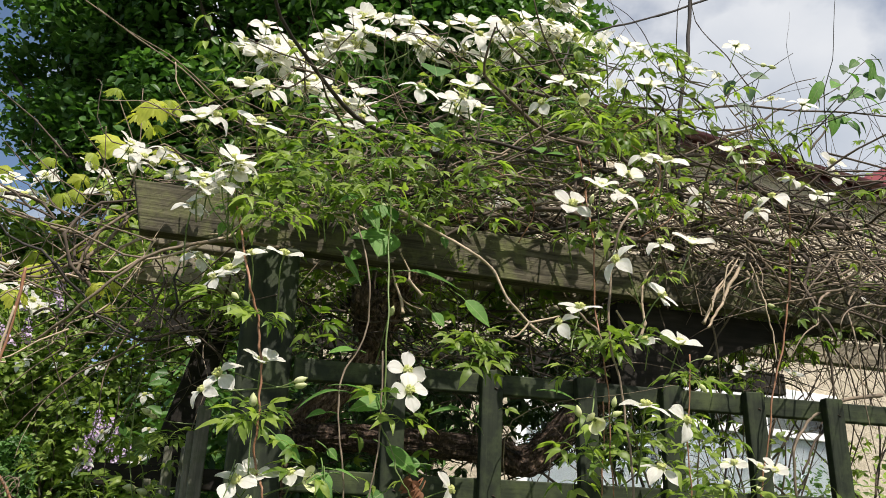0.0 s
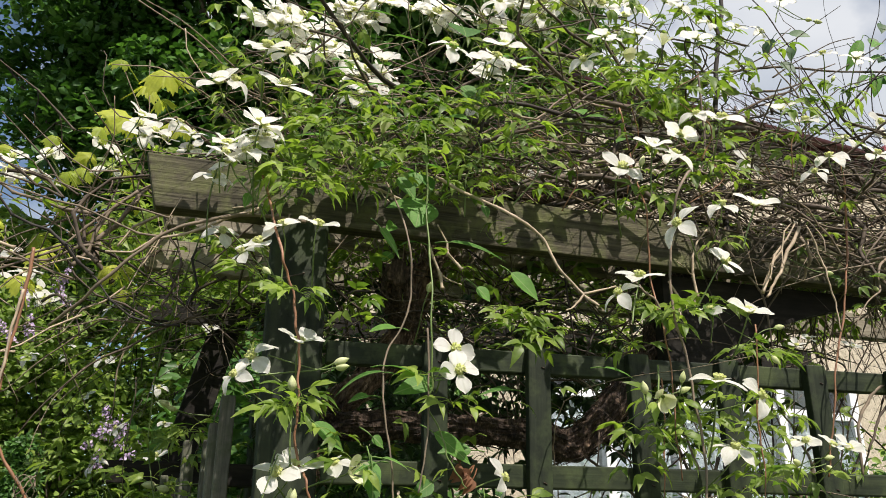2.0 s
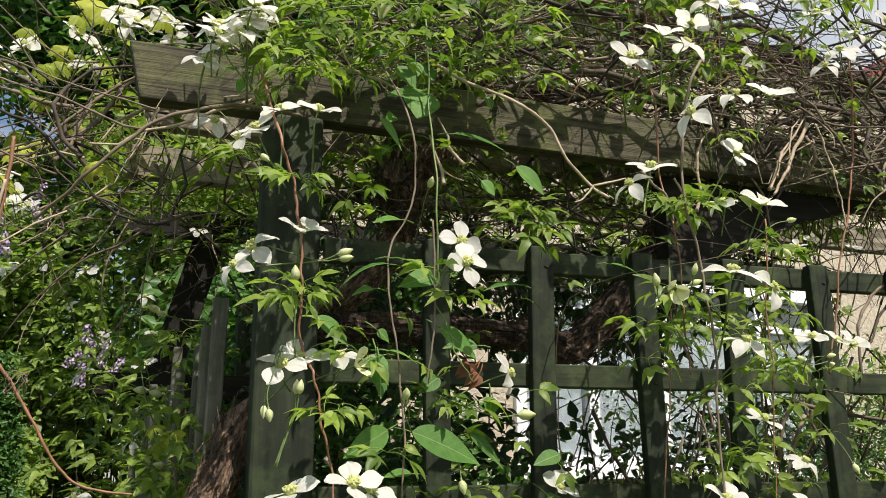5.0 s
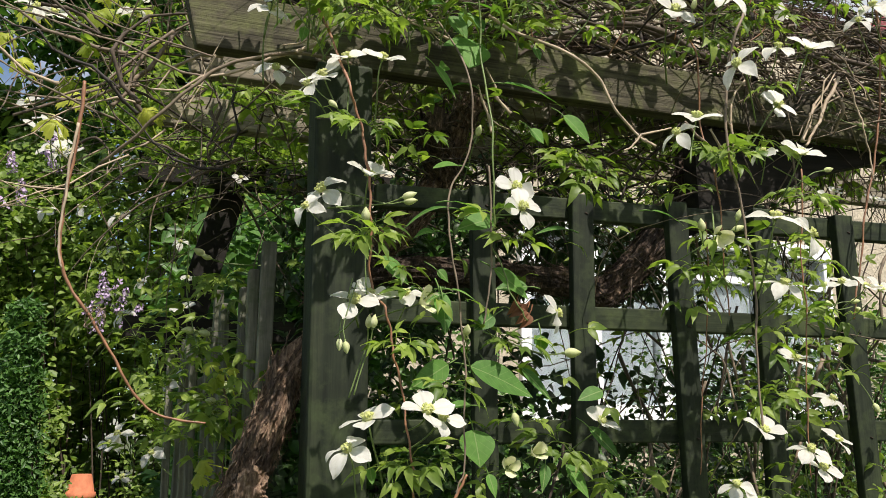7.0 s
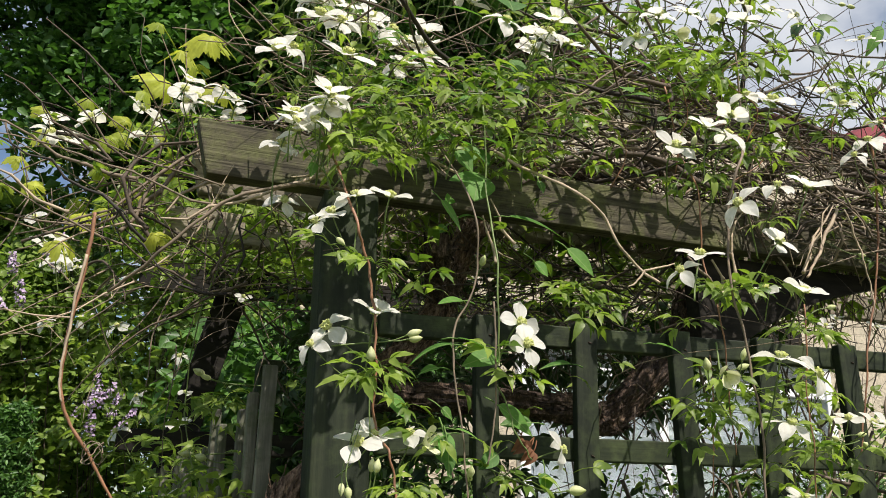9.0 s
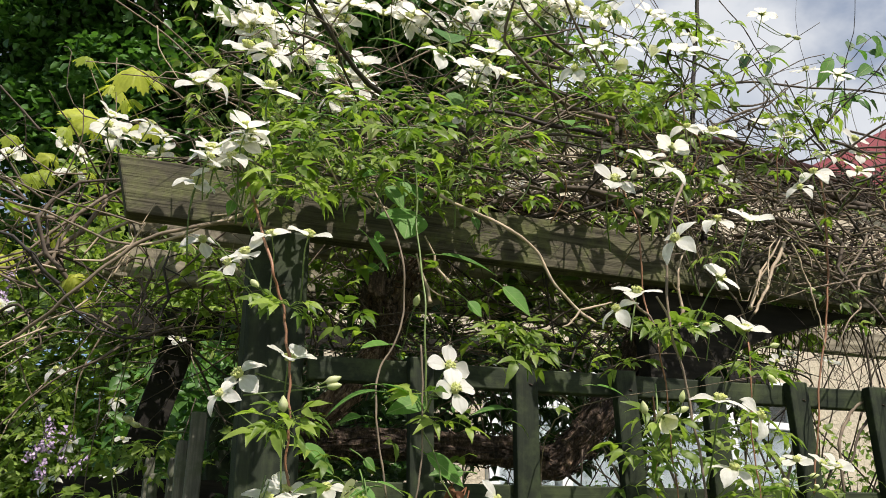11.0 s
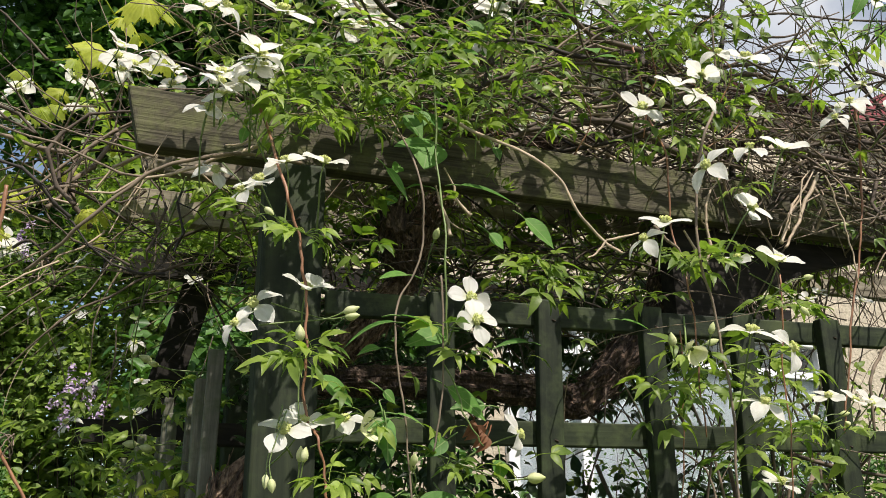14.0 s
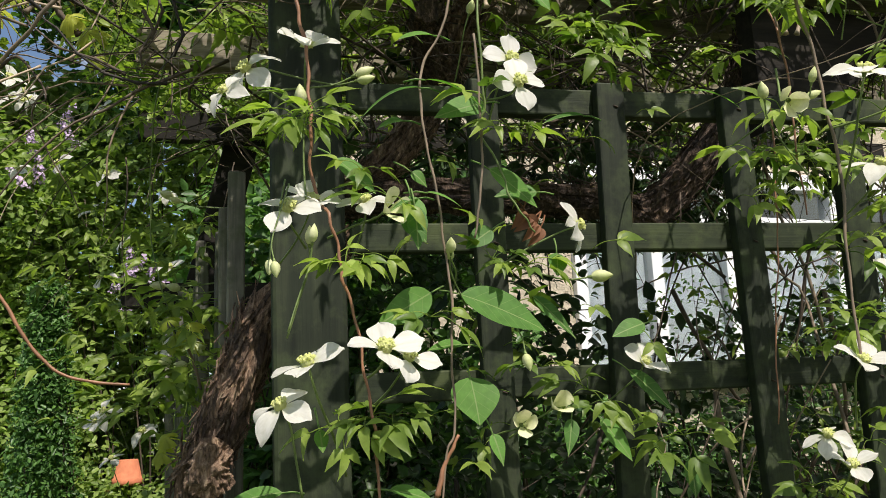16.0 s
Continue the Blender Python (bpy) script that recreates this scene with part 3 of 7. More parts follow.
# along the red stem in front of the post
flower(0.168, -0.275, 1.858, (-0.5, -0.42, 0.8), 0.95)
flower(0.148, -0.275, 1.842, (-0.6, -0.3, 0.8), 0.80, PETALS_BACK)
flower(0.196, -0.290, 1.880, (-0.25, -0.4, 1.0), 0.95)
flower(0.243, -0.290, 1.886, (0.14, -0.32, 1.0), 1.02, PETALS_FLAT, 0.0)
flower(0.172, -0.270, 1.705, (-0.75, -0.55, 0.55), 1.0, PETALS_BACK)
flower(0.151, -0.275, 1.679, (-0.6, -0.3, 0.5), 0.72, PETALS_BACK)
flower(0.227, -0.290, 1.722, (0.05, -0.42, 1.0), 1.0, PETALS_CUP, 0.3)
flower(0.206, -0.310, 1.557, (-0.15, -0.78, 0.75), 1.02, PETALS_FLAT, 0.1)
flower(0.229, -0.295, 1.569, (0.2, -0.75, 0.8), 0.86, PETALS_CUP)
flower(0.282, -0.276, 1.574, (-0.12, -0.62, 0.9), 0.86, PETALS_FLAT)
half_open(0.301, -0.276, 1.564, (0.35, -0.7, 0.15), 1.1)
flower(0.218, -0.336, 1.415, (-0.3, -0.22, 1.0), 1.06, PETALS_FLAT, 0.45)
flower(0.195, -0.336, 1.381, (-0.45, -0.4, 0.9), 0.92, PETALS_BACK)
flower(0.276, -0.375, 1.424, (0.0, -0.75, 0.7), 1.0, PETALS_FLAT, 0.75)
flower(0.298, -0.365, 1.417, (0.25, -0.75, 0.65), 0.86, PETALS_FLAT)
# the pair that faces outward, and those beside it
flower(0.447, -0.262, 1.737, (0.05, -1, 0.30), 1.02, PETALS_FLAT, 0.75)
flower(0.445, -0.285, 1.702, (0.1, -1, 0.35), 1.04, PETALS_FLAT, 0.85)
flower(0.544, -0.190, 1.573, (0.75, -0.5, 0.25), 0.95, PETALS_BACK)
flower(0.637, -0.147, 1.417, (0.1, -0.72, 0.7), 0.95, PETALS_CUP)
half_open(0.507, -0.170, 1.370, (0.2, -0.8, 0.35), 1.1)
half_open(0.468, -0.170, 1.353, (-0.1, -0.8, 0.2), 1.1)
# before the right part of the trellis
flower(0.844, -0.360, 1.969, (-0.12, -0.5, 1.0), 0.92, PETALS_BACK)
flower(0.904, -0.360, 1.976, (0.1, -0.5, 1.0), 1.1, PETALS_CUP, 0.0)
flower(0.750, -0.380, 1.919, (-0.85, -0.4, 0.3), 1.0, PETALS_BACK)
flower(0.851, -0.340, 1.885, (0.62, -0.15, 0.75), 1.05, PETALS_FLAT, 0.0)
flower(0.702, -0.340, 1.845, (0.05, -0.3, 1.0), 1.1, PETALS_FLAT, 0.1)
flower(0.668, -0.340, 1.818, (-0.7, -0.3, 0.5), 0.85, PETALS_BACK)
flower(0.860, -0.370, 1.798, (0.08, -0.55, 0.9), 1.02, PETALS_CUP, 0.2)
flower(0.818, -0.340, 1.807, (-0.5, -0.3, 0.7), 0.72, PETALS_BACK)
flower(0.774, -0.400, 1.687, (0.0, -0.42, 1.0), 1.15, PETALS_FLAT, 0.0)
flower(0.852, -0.380, 1.675, (0.6, -0.6, 0.35), 1.05, PETALS_BACK)
half_open(0.711, -0.360, 1.670, (-0.15, -0.6, -0.3), 1.2)
flower(0.824, -0.350, 1.607, (0.0, -0.62, 0.8), 1.0, PETALS_BACK)
flower(1.023, -0.260, 1.635, (-0.2, -0.5, 0.9), 0.85, PETALS_FLAT)
flower(1.072, -0.260, 1.631, (0.2, -0.6, 0.8), 0.8, PETALS_CUP)
flower(1.102, -0.260, 1.628, (0.1, -0.8, 0.7), 0.85, PETALS_CUP)
flower(0.777, -0.340, 1.401, (0.0, -0.65, 0.8), 0.92, PETALS_CUP)
flower(0.934, -0.240, 1.511, (-0.05, -0.5, 0.9), 0.98, PETALS_FLAT)
flower(0.892, -0.300, 1.375, (-0.1, -0.6, 0.8), 0.95, PETALS_BACK)
flower(0.962, -0.280, 1.388, (0.3, -0.7, 0.7), 0.90)
flower(0.911, -0.300, 1.348, (0.0, -0.6, 0.8), 0.95)
flower(0.999, -0.240, 1.451, (0.3, -0.6, 0.8), 0.85, PETALS_BACK)
flower(0.798, -0.280, 1.294, (-0.1, -0.6, 0.8), 0.9, PETALS_CUP)
flower(0.789, -0.260, 1.326, (-0.3, -0.5, 0.7), 0.85, PETALS_BACK)
for u, v, z in ((1.215, -0.050, 1.851), (1.348, -0.050, 1.859), (1.522, -0.100, 2.022), (1.244, -0.050, 1.866)):
    flower(u, v, z, (rng.normal(0, 0.35), -0.6, 0.8), rng.uniform(0.55, 0.7), PETALS_CUP)
# above the beam, right
flower(0.902, -0.310, 2.152, (0.05, -0.5, 1.0), 1.25, PETALS_FLAT, 0.1)
flower(0.868, -0.290, 2.166, (-0.3, -0.5, 0.8), 0.85, PETALS_BACK)
flower(0.810, -0.300, 2.077, (0.3, -0.55, 0.8), 1.05, PETALS_BACK)
flower(0.770, -0.300, 2.084, (-0.2, -0.5, 0.8), 1.0, PETALS_CUP)
flower(0.840, -0.280, 2.127, (0.35, -0.3, 0.9), 1.05, PETALS_FLAT)
flower(0.736, -0.260, 2.060, (-0.1, -0.75, 0.4), 1.2, PETALS_FLAT)
flower(1.117, -0.100, 2.204, (0.2, -0.7, 0.3), 1.0, PETALS_BACK)
flower(0.908, -0.260, 2.341, (0.05, -0.55, 1.0), 1.05, PETALS_CUP)
flower(1.161, -0.220, 2.241, (-0.3, -0.5, 0.8), 1.0)
flower(1.109, -0.220, 2.254, (-0.2, -0.5, 0.9), 0.9, PETALS_CUP)
flower(1.174, -0.250, 2.153, (-0.3, -0.4, 0.9), 1.05, PETALS_BACK)
flower(1.136, -0.250, 2.117, (-0.5, -0.4, 0.7), 0.8, PETALS_BACK)
flower(1.298, -0.240, 2.183, (0.1, -0.5, 0.9), 1.05)
flower(1.532, -0.050, 2.388, (0.0, -0.8, 0.4), 1.1)
flower(1.537, -0.050, 2.353, (0.1, -0.8, 0.4), 1.0)
flower(1.271, -0.200, 2.231, (0.1, -0.5, 0.9), 0.85, PETALS_BACK)
flower(1.187, -0.180, 2.548, (0.1, -0.35, 1.0), 0.95, PETALS_FLAT, 0.0)
flower(1.271, -0.260, 2.375, (0.1, -0.42, 1.0), 1.0, PETALS_FLAT, 0.0)
flower(1.202, -0.250, 2.376, (-0.35, -0.4, 0.9), 0.9)
flower(0.760, 0.120, 2.232, (0.0, -0.8, 0.5), 0.95, PETALS_BACK)
flower(0.731, 0.120, 2.209, (-0.2, -0.7, 0.5), 0.8)
flower(0.687, -0.250, 2.260, (-0.7, -0.5, 0.4), 0.95, PETALS_BACK)
flower(0.718, -0.270, 2.299, (-0.1, -0.45, 1.0), 1.05)
flower(0.780, -0.270, 2.318, (0.15, -0.45, 1.0), 0.95, PETALS_FLAT)
half_open(0.748, -0.270, 2.272, (0.1, -0.6, -0.4), 1.1)
half_open(0.851, -0.240, 2.330, (-0.1, -0.6, 0.6), 0.9)
flower(0.964, -0.100, 2.545, (0.2, -0.6, 0.8), 1.15, PETALS_CUP)
flower(0.999, -0.100, 2.539, (0.4, -0.5, 0.8), 0.9)
flower(1.062, -0.100, 2.516, (0.1, -0.6, 0.7), 0.75, PETALS_BACK)
flower(1.135, -0.100, 2.522, (0.2, -0.6, 0.8), 0.75)
flower(1.178, -0.120, 2.505, (0.5, -0.6, 0.5), 0.8, PETALS_BACK)
# over the beam's left end and on the stems beyond it
for u, v, z, count, wide, high in ((0.145, -0.240, 2.043, 3, 0.018, 0.014), (0.125, -0.250, 2.001, 4, 0.018, 0.014), (0.112, -0.250, 1.975, 2, 0.010, 0.008), (-0.025, 0.120, 2.192, 5, 0.026, 0.012), (0.020, 0.120, 2.187, 3, 0.02, 0.012), (-0.089, 0.160, 2.180, 3, 0.02, 0.008), (-0.199, 0.200, 2.117, 5, 0.03, 0.014), (-0.165, 0.200, 2.154, 2, 0.02, 0.01), (-0.221, 0.500, 1.989, 4, 0.05, 0.02)):
    bunch(u, v, z, count, wide, high, 0.95)
flower(0.159, -0.260, 2.040, (0.2, -0.5, 0.95), 1.2, PETALS_CUP)
flower(0.100, -0.140, 2.167, (-0.3, -0.6, 0.6), 1.15, PETALS_CUP)
flower(0.122, -0.140, 2.176, (0.3, -0.6, 0.6), 1.0, PETALS_BACK)
flower(0.193, -0.220, 2.133, (0.05, -0.6, 1.0), 1.3)
flower(0.173, -0.080, 2.285, (0.1, -0.68, 1.0), 1.4, PETALS_FLAT, 0.1)
flower(0.210, -0.080, 2.281, (0.2, -0.7, 0.8), 1.2, PETALS_BACK)
flower(0.303, 0.130, 2.428, (-0.05, -0.6, 1.0), 1.4)
flower(0.368, 0.150, 2.439, (0.3, -0.8, 0.5), 1.55, PETALS_BACK)
flower(0.126, -0.140, 1.919, (0.0, -0.6, 0.3), 0.85, PETALS_BACK)
# crown of blossom along the top
for u, v, z, count, wide, high in ((0.209, 0.450, 2.720, 7, 0.016, 0.014), (0.246, 0.420, 2.668, 7, 0.022, 0.012), (0.321, 0.450, 2.703, 7, 0.024, 0.014), (0.314, 0.150, 2.452, 4, 0.01, 0.01), (0.420, 0.600, 2.882, 7, 0.020, 0.014), (0.486, 0.600, 2.892, 8, 0.022, 0.012), (0.543, 0.650, 3.005, 4, 0.016, 0.006), (0.686, 0.550, 2.895, 8, 0.024, 0.012), (0.808, 0.500, 2.920, 8, 0.030, 0.008), (0.891, 0.400, 2.843, 9, 0.026, 0.014)):
    crown_bunch(u, v, z, count, wide, high)
for u, v, z, count, wide, high in ((0.952, 0.400, 2.905, 8, 0.022, 0.012), (1.017, 0.350, 2.889, 9, 0.026, 0.014), (1.052, 0.300, 2.837, 6, 0.02, 0.014), (1.064, 0.200, 2.740, 4, 0.02, 0.012), (1.094, 0.500, 3.114, 7, 0.022, 0.008), (0.424, 0.100, 2.377, 5, 0.02, 0.014), (0.380, 0.050, 2.321, 4, 0.014, 0.012), (0.527, -0.140, 2.281, 4, 0.03, 0.008), (0.594, -0.110, 2.318, 4, 0.02, 0.008)):
    crown_bunch(u, v, z, count, wide, high)
flower(0.655, 0.600, 3.003, (0.05, -0.72, 1.0), 1.8, PETALS_FLAT, 0.0)
flower(0.659, 0.600, 2.988, (0.1, -0.66, 1.0), 1.7, PETALS_BACK)
flower(0.896, 0.500, 2.979, (0.05, -0.72, 1.0), 1.35, PETALS_FLAT, 0.0)
flower(1.117, 0.400, 3.018, (0.3, -0.6, 0.9), 1.4)
flower(0.544, -0.100, 2.220, (0.1, -0.7, 0.6), 0.75, PETALS_BACK)
half_open(0.360, -0.160, 2.111, (0.05, -0.7, 0.6), 1.35)
half_open(0.524, -0.050, 2.189, (0.5, -0.7, -0.3), 1.0)
# on the side trellis and the shrubs behind it
for u, v, z, size in ((0.069, 0.750, 1.688, 1.3), (0.055, 0.750, 1.523, 1.25), (-0.062, 0.750, 1.667, 1.2), (-0.092, 1.100, 1.981, 1.3), (-0.249, 0.800, 2.057, 1.2), (-0.213, 0.800, 2.055, 1.1), (-0.076, 0.800, 2.041, 1.1), (-0.174, 0.900, 1.948, 1.1), (-0.050, 0.750, 1.403, 1.3), (-0.065, 0.750, 1.385, 1.1), (0.023, 0.750, 1.361, 1.2), (-0.036, 0.750, 1.312, 0.9), (-0.253, 0.900, 1.932, 1.0), (-0.279, 0.600, 2.093, 1.0), (0.080, 0.800, 1.770, 0.8), (-0.026, 0.800, 1.755, 1.0), (0.058, 0.800, 1.856, 0.9), (-0.111, 0.900, 1.843, 1.0), (-0.226, 0.800, 2.053, 1.1), (0.147, 0.400, 1.911, 0.7)):
    flower(u, v, z, (-0.45 + rng.normal(0, 0.3), -0.55 + rng.normal(0, 0.2), 0.6), size * 0.82, PETALS_BACK if rng.random() < 0.5 else PETALS_FLAT)

for u, v, z, n in ((0.277, -0.280, 1.696, (0.8, -0.3, 0.1)), (0.219, -0.310, 1.656, (-0.1, -0.3, 0.9)), (0.189, -0.310, 1.511, (-0.1, -0.3, -1)), (0.224, -0.310, 1.524, (0.0, -0.3, 0.9)), (0.175, -0.280, 1.823, (0.6, -0.3, -0.6)), (0.368, -0.270, 1.525, (-0.1, -0.5, 0.6)), (0.191, -0.330, 1.506, (0.1, -0.2, -1)), (0.224, -0.330, 1.522, (0.1, -0.2, 0.9)), (0.371, -0.260, 1.521, (-0.3, -0.5, 0.4)), (0.467, -0.200, 1.429, (0.1, -0.3, -1))):
    bud(u, v, z, n, rng.uniform(0.72, 0.98))
for u, v, z, n in ((0.565, -0.170, 1.517, (1, -0.3, 0.05)), (0.275, -0.280, 1.701, (0.8, -0.3, 0.3)), (0.098, 0.400, 1.740, (-0.9, -0.3, 0.2)), (0.099, 0.350, 1.584, (-0.9, -0.2, 0.2)), (0.113, 0.300, 1.491, (0.7, -0.3, -0.5)), (0.089, 0.300, 1.464, (-0.9, -0.3, 0.1)), (0.085, 0.400, 1.747, (-0.8, -0.3, 0.3)), (0.075, 0.400, 1.597, (-0.9, -0.2, 0.0)), (0.137, 0.300, 1.483, (-0.7, -0.3, 0.5)), (0.111, 0.300, 1.459, (-0.9, -0.3, 0.1)), (0.109, 0.300, 1.436, (-0.9, -0.3, -0.1))):
    bud(u, v, z, n, rng.uniform(1.0, 1.3))
for u, v, z, n in ((0.898, -0.360, 1.740, (0.4, -0.2, -0.6)), (0.910, -0.360, 1.782, (0.8, -0.2, 0.2)), (0.743, -0.360, 1.690, (0, -0.4, 0.8)), (1.057, -0.200, 1.609, (-0.8, -0.3, 0.2)), (1.016, -0.200, 1.635, (0.7, -0.3, 0.2)), (1.217, -0.150, 1.968, (0.9, -0.2, -0.1)), (1.118, -0.200, 1.602, (-0.6, -0.3, 0.2)), (1.325, -0.150, 1.952, (0.5, -0.2, -0.6)), (1.272, -0.150, 2.538, (0.9, -0.2, 0.0)), (1.295, -0.150, 2.539, (0.9, -0.2, -0.1))):
    bud(u, v, z, n, rng.uniform(0.72, 0.98))
for u, v, z, n in ((1.263, -0.200, 2.357, (0.4, -0.2, 0.8)), (1.207, -0.200, 2.328, (0.6, -0.2, -0.4)), (1.517, -0.150, 2.246, (0.3, -0.3, 0.8)), (0.772, -0.260, 2.069, (0.2, -0.2, 0.9)), (0.691, -0.350, 1.673, (-0.3, -0.3, 0.8)), (0.750, -0.340, 1.682, (0.8, -0.3, 0.3)), (1.038, -0.200, 1.641, (0.8, -0.3, 0.3)), (1.152, -0.150, 1.627, (0.9, -0.3, 0.1)), (1.180, -0.150, 1.450, (0.2, -0.3, -0.8)), (0.458, -0.100, 1.869, (0.2, -0.3, 0.8))):
    bud(u, v, z, n, rng.uniform(0.72, 0.98))


def stem(name, points, r0, r1, mat, parent, label="", sides=7, wobble=0.0):
    pts = smooth_path(points, 9)
    r0, r1, wobble = r0 * 0.78, r1 * 0.72, max(wobble * 0.5, 0.0006)
    k = np.linspace(0, len(points) * 2.2, len(pts))
    pts[:, 0] += wobble * np.sin(k * 1.7) + wobble * 0.6 * np.sin(k * 3.9 + 1)
    pts[:, 1] += wobble * np.cos(k * 1.3 + 2)
    return part(name, mesh_of(name, *tube(pts, r0, r1, sides, 0.09, rng), mat), parent, label), pts


LEAVES = [0]


def leaf(parent, place_, heading, normal=None, size=1.0):
    """One three-fold leaf as a part of its own."""
    n = unit(normal if normal is not None else (rng.normal(0, 0.35), -0.45 + rng.normal(0, 0.3), 1.0))
    hd = unit(heading)
    y = unit(np.cross(n, hd))
    x = np.cross(y, n)
    m = Matrix(((x[0], y[0], n[0], place_[0]), (x[1], y[1], n[1], place_[1]), (x[2], y[2], n[2], place_[2]), (0, 0, 0, 1)))
    part("leaf", LEAF_VARIANTS[LEAVES[0] % 8], parent, m=m @ Matrix.Scale(size, 4))
    LEAVES[0] += 1


def whorl(u, v, z, count=5, size=0.8):
    """Leaves that spring from one joint of a stem and arch over."""
    ang = rng.uniform(0, 6.28)
    for k in range(count):
        q = ang + k * 6.28 / count + rng.uniform(-0.4, 0.4)
        leaf(clematis, (u, v, z), (math.cos(q), math.sin(q) * 0.7 - 0.2, rng.uniform(-0.45, 0.45)), size=size * rng.uniform(0.7, 1.1))


def leafy(pts, every, size=1.0, start=0, pairs=2):
    """Leaves in opposite pairs along a stem."""
    run = 0.0
    for a, b in zip(pts[start:], pts[start + 1:]):
        run += float(np.linalg.norm(b - a))
        if run > every:
            run = 0.0
            ang = rng.uniform(0, 6.28)
            for k in range(pairs + int(rng.integers(1, 3))):
                q = ang + k * 2.2 + rng.uniform(-0.5, 0.5)
                leaf(clematis, a, (math.cos(q), math.sin(q) * 0.8 - 0.25, rng.uniform(-0.7, 0.35)), size=size * rng.uniform(0.52, 0.92))


def hanging(points, r, mat, every=0.0, pairs=2):
    """A stem that hangs from the beams, with leaves along it."""
    _, line = stem("stem", points, r, r * 0.7, mat, clematis, wobble=0.003)
    if every:
        leafy(line, every, 1.0, pairs=pairs)


def gnarled(points, r, mat, twigs=2, label=""):
    """An old crooked stem: kinks at its joints, swollen nodes and short forked side twigs, all of one piece."""
    line = smooth_path(points, 12)
    far = np.concatenate([[0], np.cumsum(np.linalg.norm(np.diff(line, axis=0), axis=1))])
    joints = np.arange(0, far[-1], 0.032 + 0.02 * rng.random())
    if len(joints) < 3:
        joints = np.linspace(0, far[-1], 4)
    node = np.stack([np.interp(joints, far, line[:, k]) for k in range(3)], 1)
    node[1:-1] += rng.normal(0, 0.0034, (len(node) - 2, 3))
    pts = np.concatenate([a + (b - a) * np.array([[0.0], [0.14], [0.5], [0.86]]) for a, b in zip(node, node[1:])] + [node[-1:]])
    v, f = tube(pts, r * 0.4, r, 7, 0.05, rng)
    v = v.reshape(len(pts), 7, 3)
    v[::4] = pts[::4, None] + (v[::4] - pts[::4, None]) * 1.35
    h = Heap()
    h.add(v.reshape(-1, 3), f)
    for _ in range(twigs):
        i = int(rng.integers(1, len(node) - 1))
        d = unit(unit(node[i + 1] - node[i]) * 0.8 + rng.normal(0, 0.55, 3))
        ln = rng.uniform(0.03, 0.10)
        a = node[i] + d * ln * 0.5 + rng.normal(0, 0.004, 3)
        e = a + unit(d + rng.normal(0, 0.35, 3)) * ln * 0.5
        h.add(*tube(np.array([node[i], (node[i] + a) * 0.5 + rng.normal(0, 0.0015, 3), a, e]), r * 0.5, r * 0.28, 5, 0.05, rng))
        if rng.random() < 0.6:
            e = a + unit(d + rng.normal(0, 0.7, 3)) * ln * 0.4
            h.add(*tube(np.array([a, (a + e) * 0.5 + rng.normal(0, 0.001, 3), e]), r * 0.36, r * 0.22, 5, 0.0, rng))
    return part("stem", h.mesh("stem", mat), clematis, label)


# the red stem before the post, with its leafy joints
hanging(((0.16, -0.05, 2.10), (0.172, -0.2, 2.0), (0.191, -0.300, 1.851), (0.207, -0.300, 1.807), (0.218, -0.300, 1.763), (0.224, -0.300, 1.719), (0.229, -0.300, 1.668), (0.227, -0.300, 1.618), (0.235, -0.300, 1.566), (0.240, -0.330, 1.548), (0.247, -0.330, 1.510), (0.254, -0.330, 1.477), (0.267, -0.330, 1.417), (0.273, -0.330, 1.359), (0.278, -0.330, 1.307), (0.285, -0.34, 1.1)), 0.0025, STEM_RED)
whorl(0.220, -0.310, 1.784, 6, 0.8)
whorl(0.164, -0.290, 1.808, 4, 0.75)
whorl(0.223, -0.310, 1.645, 7, 0.85)
whorl(0.222, -0.310, 1.783, 5, 0.7)
whorl(0.222, -0.310, 1.637, 5, 0.75)
whorl(0.215, -0.320, 1.637, 7, 0.85)
whorl(0.231, -0.320, 1.646, 3, 0.7)
whorl(0.253, -0.330, 1.502, 6, 0.8)
whorl(0.268, -0.330, 1.512, 3, 0.8)
whorl(0.271, -0.330, 1.369, 6, 0.85)
whorl(0.244, -0.330, 1.361, 4, 0.85)
whorl(0.293, -0.330, 1.370, 4, 0.8)
whorl(0.305, -0.280, 1.790, 3, 0.7)
# the green stem that the facing pair grows on
hanging(((0.419, -0.200, 2.101), (0.426, -0.200, 1.966), (0.413, -0.260, 1.821), (0.416, -0.260, 1.698), (0.413, -0.250, 1.662), (0.435, -0.250, 1.613), (0.449, -0.250, 1.576), (0.469, -0.250, 1.552)), 0.0020, STEM_GREEN)
whorl(0.421, -0.250, 1.693, 4, 0.8)
whorl(0.448, -0.250, 1.663, 5, 0.75)
whorl(0.579, -0.200, 1.817, 6, 0.8)
whorl(0.549, -0.200, 1.824, 4, 0.75)
whorl(0.566, -0.200, 1.807, 6, 0.8)
whorl(0.306, -0.280, 1.578, 4, 0.8)
whorl(0.285, -0.250, 1.614, 4, 0.6)
whorl(0.474, -0.200, 1.525, 5, 0.85)
whorl(0.428, -0.220, 1.528, 4, 0.7)
whorl(0.551, -0.170, 1.388, 5, 0.9)
whorl(0.574, -0.170, 1.374, 4, 0.9)
whorl(0.494, -0.180, 1.415, 4, 0.8)
whorl(0.696, -0.120, 1.330, 5, 1.0)
whorl(0.649, -0.120, 1.313, 3, 1.0)
whorl(0.341, -0.280, 1.461, 4, 0.75)
